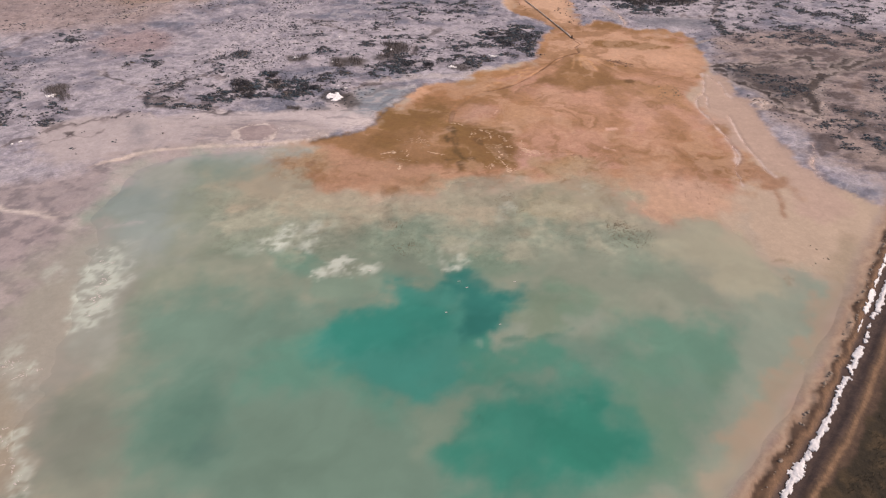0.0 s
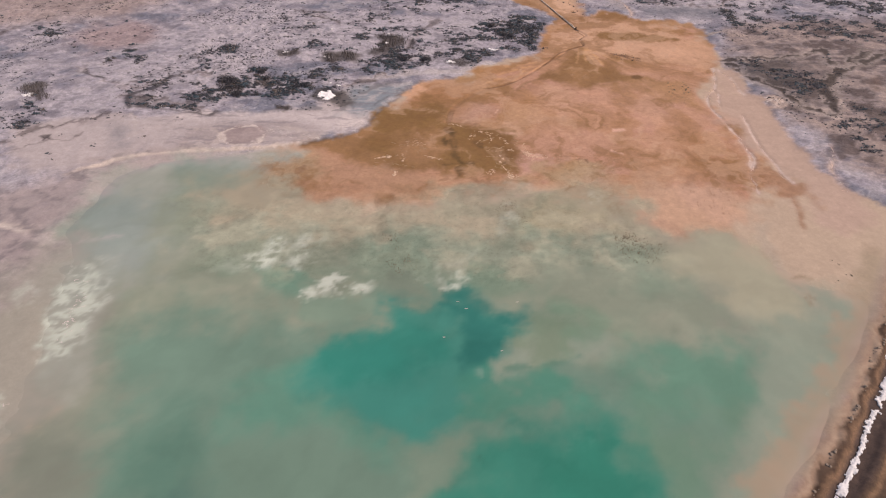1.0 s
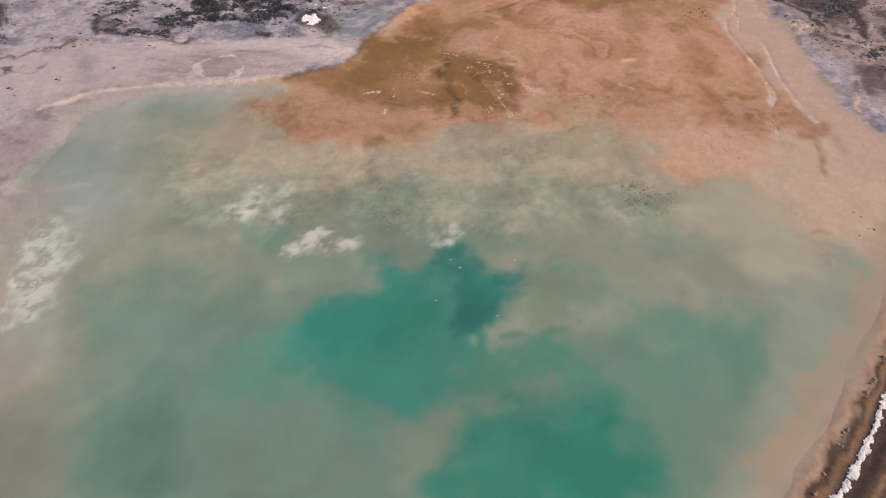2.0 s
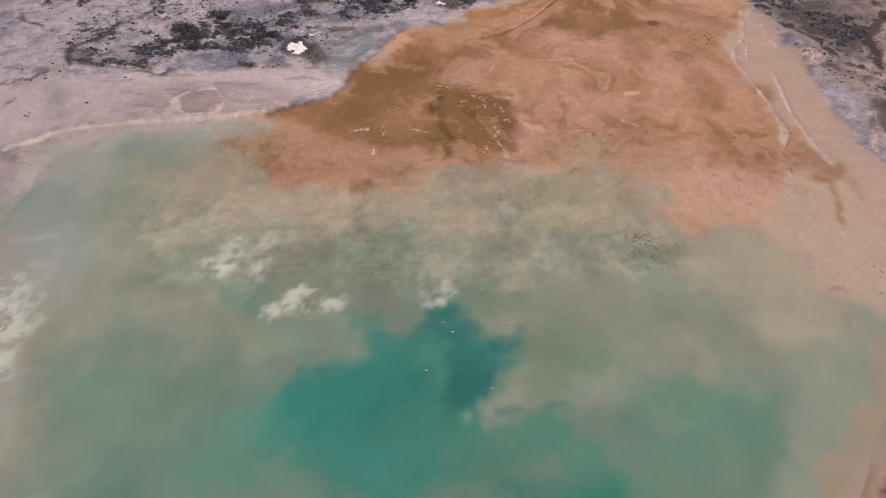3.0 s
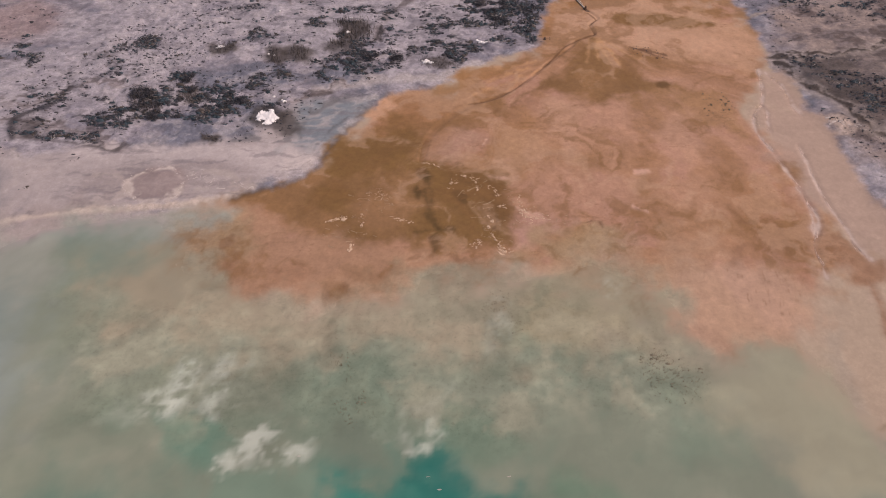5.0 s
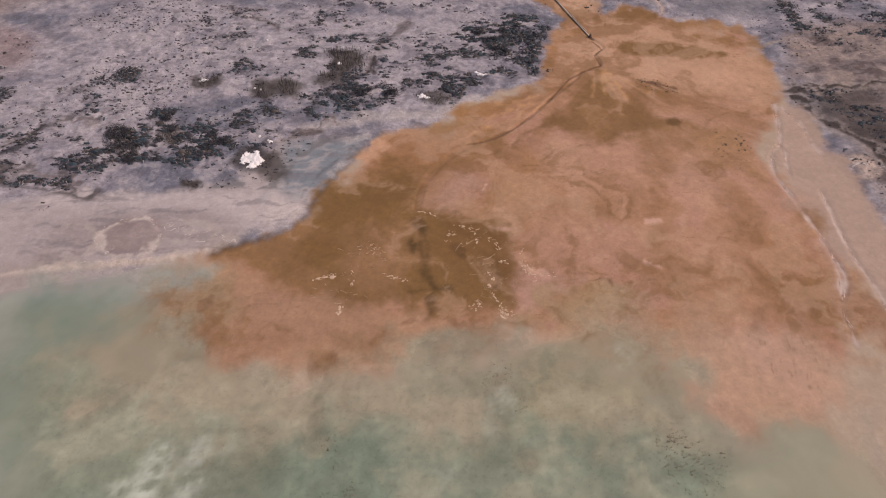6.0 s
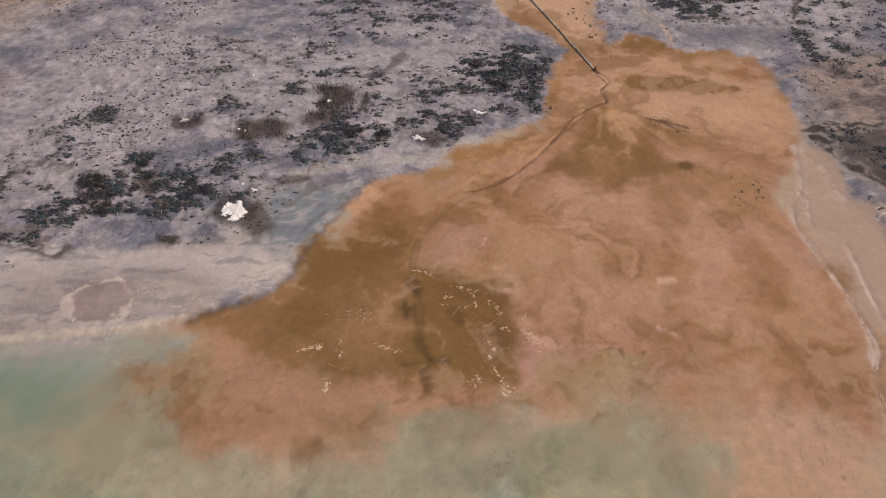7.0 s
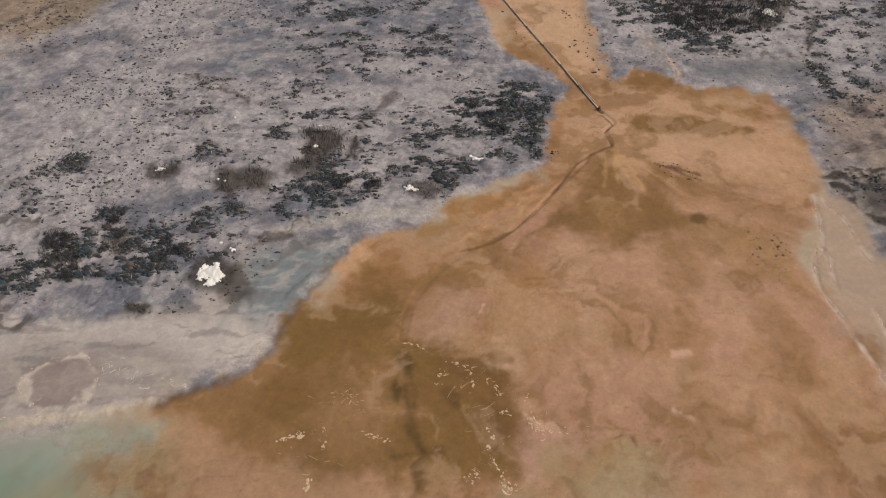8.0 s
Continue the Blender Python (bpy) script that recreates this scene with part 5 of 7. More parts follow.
BROWN_HERB = plain_material("brown dead stalks", (0.075, 0.060, 0.052), 0.9, 0, 0.3, 3.0, 0.4)
TEAL_HERB = plain_material("blue green halophyte", (0.026, 0.042, 0.052), 0.9, 0, 0.3, 3.0, 0.4)
RIM_MUD = plain_material("dark bank mud", (0.20, 0.15, 0.11), 0.9, 0, 0.3, 3.0)
TWIG = plain_material("bleached twig", (0.30, 0.27, 0.26), 0.85, 0, 0.2, 4.0, 0.4)
MEADOW = plain_material("dry meadow grass", (0.085, 0.066, 0.036), 0.9, 0, 0.3, 3.0, 0.5)
MUD_CLOD = plain_material("mud clod", (0.17, 0.14, 0.095), 0.85, 0, 0.25, 3.0, 0.3)
STEEL = plain_material("weathered steel pipe", (0.55, 0.45, 0.36), 0.55, 0.0, 0.15, 1.2)
RUST = plain_material("rusty steel", (0.12, 0.07, 0.045), 0.75, 0.2, 0.3, 4.0)
TIMBER = plain_material("old timber sleeper", (0.10, 0.075, 0.055), 0.85, 0, 0.3, 5.0)


# ---------------------------------------------------------------- ground sheet
def sheet(name, xs, ys, height, mat):
    """A grid over xs and ys with the soil's colours on it."""
    gx, gy = np.meshgrid(xs, ys)
    x, y = gx.ravel(), gy.ravel()
    s = soil_at(x, y)
    z = height(x, y, s)
    nx, ny = len(xs), len(ys)
    me = bpy.data.meshes.new(name)
    me.vertices.add(nx * ny)
    me.vertices.foreach_set("co", np.stack([x, y, z], 1).astype(np.float32).ravel())
    i = (np.arange(ny - 1)[:, None] * nx + np.arange(nx - 1)[None, :]).ravel()
    quads = np.stack([i, i + 1, i + nx + 1, i + nx], 1).astype(np.int32)
    me.loops.add(quads.size)
    me.loops.foreach_set("vertex_index", quads.ravel())
    me.polygons.add(len(quads))
    me.polygons.foreach_set("loop_start", np.arange(0, quads.size, 4, dtype=np.int32))
    me.update(calc_edges=True)
    me.polygons.foreach_set("use_smooth", np.ones(len(quads), bool))
    tint = me.color_attributes.new("tint", "FLOAT_COLOR", "POINT")
    tint.data.foreach_set("color", np.concatenate([s.colour, np.ones((len(x), 1))], 1).astype(np.float32).ravel())
    cover = me.color_attributes.new("cover", "FLOAT_COLOR", "POINT")
    cover.data.foreach_set("color", np.concatenate([s.cover, np.ones((len(x), 1))], 1).astype(np.float32).ravel())
    me.materials.append(mat)
    return new(name, me)


def spread(stretches, far):
    """Even steps in each stretch (start, step), then ever wider ones out to far."""
    core = np.concatenate([np.arange(a, b - step / 2, step) for (a, step), (b, _) in zip(stretches, stretches[1:])] + [[stretches[-1][0]]])
    out, size, reach = [], 0.6, 0.0
    while reach < far:
        size *= 1.35
        reach += size
        out.append(reach)
    out = np.array(out)
    return np.concatenate([core[0] - out[::-1], core, core[-1] + out])


def line_drop(h, x, y, line, width, depth):
    p = rounded(line, False)
    at = np.where((x > p[:, 0].min() - 4) & (x < p[:, 0].max() + 4) & (y > p[:, 1].min() - 4) & (y < p[:, 1].max() + 4))[0]
    d = line_distance(x[at], y[at], p, False)
    h[at] -= depth * (1 - smooth(width * 0.3, width, d))


def basin_level(x, y):
    """0 on dry land, 1 in the basin, and the depth below the pond's shore line, 0 to 1."""
    s1, s2 = np.zeros(x.shape), np.zeros(x.shape)
    wobble = fbm(x, y, 14, 3, 3)
    for out, outline, soft, wide in ((s1, BASIN, 3.0, 1.0), (s2, POND, 7.0, 2.5)):
        p = rounded(outline)
        at = np.where((x > p[:, 0].min() - 20) & (x < p[:, 0].max() + 20) & (y > p[:, 1].min() - 20) & (y < p[:, 1].max() + 20))[0]
        out[at] = smooth(-soft, soft, line_distance(x[at], y[at], p, True) + wide * wobble[at])
    return s1, s2


def surface(x, y):
    """Height of the ground."""
    low, pond = basin_level(x, y)
    strand = smooth(-3, 3, line_distance(x, y, rounded(STRAND), True))
    dry = 0.46 + 0.2 * (1 - 0.6 * strand) * fbm(x, y * 1.1, 9, 3, 71) + 0.19 * (1 - 0.85 * strand) * smooth(-0.7, 0.5, fbm(x, y, 34, 3, 79)) * fbm(x, y * 1.1, 3.0, 4, 77, 0.6)
    mud = 0.14 + 0.05 * fbm(x, y, 8, 4, 74) - 0.5 * pond
    h = dry * (1 - low) + mud * low
    line_drop(h, x, y, CHANNEL, 0.7, 0.2)
    line_drop(h, x, y, CHANNEL_LOW, 1.2, 0.12)
    for rill in RILLS:
        line_drop(h, x, y, rill, 0.9, 0.08)
    at = np.where(x > -400)[0]
    e = east_of_ditch(x[at], y[at])
    w = 0.5 * fbm(x[at], y[at], 4, 3, 81)
    bank = 0.32 + 0.4 * smooth(-3.8, -2.6, e + w) - 0.6 * smooth(-2.2, -1.0, e + 0.4 * w) + 0.6 * smooth(1.5, 2.8, e + 0.4 * w) + 0.10 * smooth(4.8, 6.5, e) + 0.06 * w
    bank -= 0.10 * smooth(3.2, 3.6, e) * smooth(4.4, 4.0, e)
    m = smooth(-7.0, -4.0, e)
    h[at] = h[at] * (1 - m) + bank * m
    return h


def ground_height(x, y, s):
    return surface(x, y)


def height_at(x, y):
    return float(surface(np.array([float(x)]), np.array([float(y)]))[0])


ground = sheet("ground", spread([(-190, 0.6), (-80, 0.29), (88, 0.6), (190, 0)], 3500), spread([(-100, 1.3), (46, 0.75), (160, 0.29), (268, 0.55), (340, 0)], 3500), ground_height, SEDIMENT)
tagged(ground, "grey salt flats, orange mud delta and brown bank", "ground", kind="structure")
water = sheet("water", np.arange(-110, 112, 0.6), np.concatenate([np.arange(-90, 44, 2.0), np.arange(44, 200, 0.6)]), lambda x, y, s: np.zeros(len(x)), BRINE)
tagged(water, "milky turquoise and grey-green brine of a tailings pond", "water", kind="structure")


# ---------------------------------------------------------------- mesh helpers
def mesh_object(name, verts, faces, mat, parent=None, label=""):
    me = bpy.data.meshes.new(name)
    me.from_pydata([tuple(v) for v in verts], [], faces)
    me.materials.append(mat)
    ob = new(name, me)
    if parent:
        ob.parent = parent
    if label:
        ob["label"] = label
    return ob


def part(name, bm, mat, parent=None, label=""):
    me = bpy.data.meshes.new(name)
    bm.to_mesh(me)
    bm.free()
    me.materials.append(mat)
    ob = new(name, me)
    if parent:
        ob.parent = parent
    if label:
        ob["label"] = label
    return ob


def big_mesh(name, verts, tris, mat):
    """One object from arrays of corners and triangles."""
    me = bpy.data.meshes.new(name)
    me.vertices.add(len(verts))
    me.vertices.foreach_set("co", np.asarray(verts, np.float32).ravel())
    me.loops.add(tris.size)
    me.loops.foreach_set("vertex_index", np.asarray(tris, np.int32).ravel())
    me.polygons.add(len(tris))
    me.polygons.foreach_set("loop_start", np.arange(0, tris.size, 3, dtype=np.int32))
    me.update(calc_edges=True)
    me.materials.append(mat)
    return new(name, me)


# ---------------------------------------------------------------- snow
def snow_patch(x, y, length, depth, turn, seed, thick=0.25, holes=0.35, cell=0.16):
    """A melting snow remnant: a thin ragged slab, thinned out to nothing at its frayed rim."""
    nx, ny = int(length * 1.5 / cell) + 3, int(depth * 1.5 / cell) + 3
    gx, gy = np.meshgrid((np.arange(nx) - (nx - 1) / 2) * cell, (np.arange(ny) - (ny - 1) / 2) * cell)
    r = np.sqrt((gx / (length / 2)) ** 2 + (gy / (depth / 2)) ** 2)
    size = max(0.5, min(length, depth) * 0.34)
    body = 0.85 - r + 0.8 * holes * fbm(gx + seed * 13.7, gy - seed * 7.1, size, 5, 90 + seed, 0.65)
    c, s_ = math.cos(radians(turn)), math.sin(radians(turn))
    wx, wy = x + gx * c - gy * s_, y + gx * s_ + gy * c
    return slab("snow_patch", wx, wy, body, thick, 95 + seed, "melting white snow remnant with a frayed rim", "snow remnants")


def slab(name, wx, wy, body, thick, seed, label, group, mat=None):
    """A slab of snow where body is above zero, on a grid of places."""
    x, y = float(wx.mean()), float(wy.mean())
    base = surface(wx.ravel(), wy.ravel()).reshape(wx.shape)
    full = body > 0
    top = base + 0.05 + thick * np.sqrt(np.clip(body, 0, 1)) + 0.03 * fbm(wx, wy, 0.8, 2, seed)
    solid = full[:-1, :-1] & full[1:, :-1] & full[:-1, 1:] & full[1:, 1:]
    left = set(zip(*(v.tolist() for v in np.where(solid))))
    sides = ((-1, 0), (1, 0), (0, -1), (0, 1))
    while left:
        piece, edge = set(), [left.pop()]
        while edge:
            j, i = edge.pop()
            piece.add((j, i))
            for dj, di in sides:
                if (j + dj, i + di) in left:
                    left.remove((j + dj, i + di))
                    edge.append((j + dj, i + di))
        if len(piece) < 8:
            continue
        verts, faces, index = [], [], {}

        def corner(j, i, up):
            key = (j, i, up)
            if key not in index:
                index[key] = len(verts)
                verts.append((wx[j, i] - x, wy[j, i] - y, (top[j, i] if up else base[j, i] - 0.1)))
            return index[key]

        for j, i in sorted(piece):
            faces.append((corner(j, i, 1), corner(j, i + 1, 1), corner(j + 1, i + 1, 1), corner(j + 1, i, 1)))
            for (dj, di), a, b in zip(sides, ((j, i + 1), (j + 1, i), (j, i), (j + 1, i + 1)), ((j, i), (j + 1, i + 1), (j + 1, i), (j, i + 1))):
                if (j + dj, i + di) not in piece:
                    faces.append((corner(*a, 1), corner(*b, 1), corner(*b, 0), corner(*a, 0)))
        ob = mesh_object(name, verts, faces, mat or SNOW)
        ob.location = (x, y, 0)
        tagged(ob, label, "snow", group)


def snows():
    for k, ((x, y), length, depth, holes) in enumerate(zip(
            [(-34.9, 207.8), (-34.3, 216), (-31.6, 213.9), (-52.2, 239.2), (-18.3, 253.9), (-18.8, 246.2), (-38.7, 235.5), (-37.1, 234.9), (2.7, 231.1), (3.9, 230.6), (17.8, 240.8), (16.6, 241.8), (108.2, 311.9), (104.8, 303.9), (102.6, 306.3), (-48.5, 202.4)],
            (7.2, 0.9, 1.6, 2.8, 1.2, 1.3, 0.9, 0.8, 2.6, 2.2, 2.8, 1.6, 3.4, 4.2, 1.2, 0.9),
            (7.4, 0.9, 1.2, 1.7, 1.5, 1.3, 0.9, 0.9, 2.0, 1.3, 1.8, 1.2, 3.0, 4.6, 1.4, 0.6),
            (0.45, 0.3, 0.4, 0.4, 0.4, 0.4, 0.3, 0.3, 0.6, 0.5, 0.6, 0.4, 0.6, 0.65, 0.4, 0.3))):
        snow_patch(x, y, length, depth, 12 * math.sin(k * 2.1), k + 1, 0.3, holes)
    for k, ((x, y), length, depth) in enumerate(zip([(-124.9, 208.3), (-120.2, 178.1), (-122.3, 177.1), (-39, 257.4)], (4.0, 1.4, 1.0, 0.8), (2.6, 1.0, 0.8, 0.8))):
        snow_patch(x, y, length, depth, 15, 30 + k, 0.3, 0.5)
    for u0, u1, off, half in ((0.3, 22, 0.0, 0.95), (22.2, 44, 0.0, 0.9), (44.3, 66, 0.2, 0.85), (66.4, 95, 0.6, 0.65), (57, 63, -1.3, 0.4), (63.5, 90, -1.3, 0.55)):
        ditch_snow(u0, u1, off, half)


def ditch_snow(u0, u1, offset, half, cell=0.17):
    """A stretch of the drift in the ditch, with thawed holes."""
    p = rounded(DITCH_NORTH, False)[::-1]
    step = np.r_[0, np.cumsum(np.hypot(*np.diff(p, axis=0).T))]
    u, v = np.arange(u0, u1, cell), np.arange(-half * 1.5, half * 1.5, cell)
    gu, gv = np.meshgrid(u, v)
    x0, y0 = np.interp(gu, step, p[:, 0]), np.interp(gu, step, p[:, 1])
    ahead = np.stack([np.interp(gu + 0.5, step, p[:, 0]) - x0, np.interp(gu + 0.5, step, p[:, 1]) - y0])
    ahead /= np.hypot(*ahead)
    wx, wy = x0 + ahead[1] * (gv + offset), y0 - ahead[0] * (gv + offset)
    rim = half * (0.78 + 0.3 * fbm(gu, gv * 0, 5, 3, 96))
    body = np.minimum((rim - np.abs(gv)) / half, np.minimum(gu - u0, u1 - gu)) + 0.55 * fbm(wx, wy, 1.5, 5, 97, 0.75) - 0.12
    slab("snow_drift", wx, wy, body, 0.3, 98, "ragged white snow drift in a roadside ditch", "snow drift in the ditch", DIRTY_SNOW)


snows()


# ---------------------------------------------------------------- pipeline
def tube(bm, a, b, radius, sides=10, caps=True):
    a, b = Vector(a), Vector(b)
    m = Matrix.Translation((a + b) / 2) @ (b - a).to_track_quat("Z", "Y").to_matrix().to_4x4()
    bmesh.ops.create_cone(bm, cap_ends=caps, segments=sides, radius1=radius, radius2=radius, depth=(b - a).length, matrix=m)


def box(bm, centre, size, turn=0.0, bevel=0.03):
    m = Matrix.Translation(centre) @ Matrix.Rotation(turn, 4, "Z") @ Matrix.Diagonal((*size, 1))
    made = bmesh.ops.create_cube(bm, size=1.0, matrix=m)
    bmesh.ops.bevel(bm, geom=list({e for v in made["verts"] for e in v.link_edges}), offset=bevel, segments=1, affect="EDGES")


def pipeline(start, finish, radius, name, label, piece=11.0, lift=0.25):
    """A steel line laid on timber sleepers, in flanged lengths."""
    thing = tagged(new(name), label, "pipe")
    a, b = Vector((*start, 0)), Vector((*finish, 0))
    way = (b - a).normalized()
    count = max(1, round((b - a).length / piece))
    turn = math.atan2(way.y, way.x)
    knots = []
    for k in range(count + 1):
        p = a + (b - a) * (k / count)
        p += Vector((-way.y, way.x, 0)) * 0.12 * math.sin(k * 1.9)
        p.z = height_at(p.x, p.y) + lift + 0.04 * math.sin(k * 2.7)
        knots.append(p)
    for k in range(count):
        bm = bmesh.new()
        tube(bm, knots[k], knots[k + 1], radius, 12)
        for f in bm.faces:
            f.smooth = len(f.verts) == 4
        part("pipe_length", bm, STEEL, thing)
        bm = bmesh.new()
        tube(bm, knots[k + 1] - way * 0.09, knots[k + 1] + way * 0.09, radius * 1.32, 12)
        part("flange", bm, RUST, thing, "rusty bolted flange")
        for u in (0.25, 0.75):
            p = knots[k].lerp(knots[k + 1], u)
            floor = height_at(p.x, p.y)
            bm = bmesh.new()
            box(bm, (p.x, p.y, (floor + p.z - radius) / 2 - 0.06), (0.28, radius * 4.5, max(0.12, p.z - radius - floor + 0.14)), turn)
            part("sleeper", bm, TIMBER, thing, "old timber sleeper")
    return thing, knots, way, turn


def discharge():
    mouth, far = [(48.2, 258.8), (28, 320.8)]
    mouth, far = Vector(mouth), Vector(far)
    way = (far - mouth).normalized()
    end = mouth + way * 95
    thing, knots, along, turn = pipeline(mouth, end, 0.17, "slurry_pipeline", "long weathered steel slurry pipe on timber sleepers")
    # mouth with a valve block and a splash plate
    p = knots[0]
    bm = bmesh.new()
    tube(bm, p + along * 0.5, p - along * 0.35, 0.34, 14)
    part("outlet_collar", bm, RUST, thing, "dark rusty collar at the pipe's mouth")
    bm = bmesh.new()
    box(bm, (p.x, p.y, p.z + 0.62), (0.5, 0.4, 0.5), turn)
    tube(bm, (p.x, p.y, p.z + 0.2), (p.x, p.y, p.z + 1.2), 0.06, 8)
    part("valve", bm, RUST, thing, "rusty valve housing")
    bm = bmesh.new()
    q = p - along * 0.9
    box(bm, (q.x, q.y, height_at(q.x, q.y) + 0.1), (0.9, 1.3, 0.12), turn)
    part("splash_plate", bm, RUST, thing, "rusty splash plate")
    side = Vector((-way.y, way.x))
    a = mouth + way * 3.0 - side * 0.55
    pipeline(a, a + way * 11, 0.07, "spare_pipe", "thin pale steel pipe lying beside the slurry line", 5.5, 0.18)


discharge()


# ---------------------------------------------------------------- salt crusts
def salt_crust(points, spread_by, count, size, seed, mat=None, label="crumbly white salt crust along a mud crack", stretch=1.0):
    """Broken, wandering ridges of salt along a line, a finger or two high, in short strands with loose crumbs."""
    rng = np.random.default_rng(seed)
    p = rounded(points, False)
    step = np.r_[0, np.cumsum(np.hypot(*np.diff(p, axis=0).T))]
    origin = p.mean(0)
    px_, py_, width, breaks = [], [], [], []
    for k in range(max(4, int(count * 0.5))):
        span = rng.uniform(0.25, 0.9) * stretch
        at = rng.uniform(-0.02, 1.02) * step[-1]
        u = np.arange(at - span / 2, at + span / 2, 0.08 if stretch == 1.0 else 0.12)
        if len(u) < 3:
            continue
        side = rng.normal(0, spread_by * 0.8)
        x0, y0 = np.interp(u, step, p[:, 0]), np.interp(u, step, p[:, 1])
        gx, gy = np.gradient(x0) + 1e-6, np.gradient(y0) + 1e-6
        turn = rng.normal(0, 0.3 / stretch)
        gx, gy = gx * math.cos(turn) - gy * math.sin(turn), gx * math.sin(turn) + gy * math.cos(turn)
        n = np.hypot(gx, gy)
        off = side + spread_by * 0.6 * fbm(u + 40 * seed + k, u * 0, 1.1, 3, 7) + math.tan(max(-0.9, min(0.9, turn))) * (u - at)
        px_.append(x0 - gy / n * off)
        py_.append(y0 + gx / n * off)
        taper = np.sin(np.linspace(0.05, math.pi - 0.05, len(u)))
        width.append(size * (0.36 if stretch == 1.0 else 0.24) * taper * np.clip(0.8 + 1.1 * fbm(u + 9 * k, u * 0 + seed, 0.5, 3, 3), 0.1, 2.2))
        breaks.append(len(u))
    xs, ys, w = np.concatenate(px_), np.concatenate(py_), np.concatenate(width)
    z = np.maximum(surface(xs, ys), 0)
    nx, ny = np.gradient(ys), -np.gradient(xs)
    n = np.hypot(nx, ny) + 1e-6
    nx, ny = nx / n, ny / n
    rows = np.stack([np.stack([xs + nx * w - origin[0], ys + ny * w - origin[1], z - 0.03], 1),
                     np.stack([xs - origin[0], ys - origin[1], z + 0.05 + 0.12 * w], 1),
                     np.stack([xs - nx * w - origin[0], ys - ny * w - origin[1], z - 0.03], 1)], 1)
    tris, start = [], 0
    for length in breaks:
        for j in range(start, start + length - 1):
            a, b = 3 * j, 3 * j + 3
            tris += [(a, a + 1, b), (a + 1, b + 1, b), (a + 1, a + 2, b + 1), (a + 2, b + 2, b + 1)]
        start += length
    ob = big_mesh("salt_crust", rows.reshape(-1, 3), np.array(tris), mat or SALT)
    ob.location = (origin[0], origin[1], 0)
    return tagged(ob, label, "salt crust", "salt crusts", "stuff")


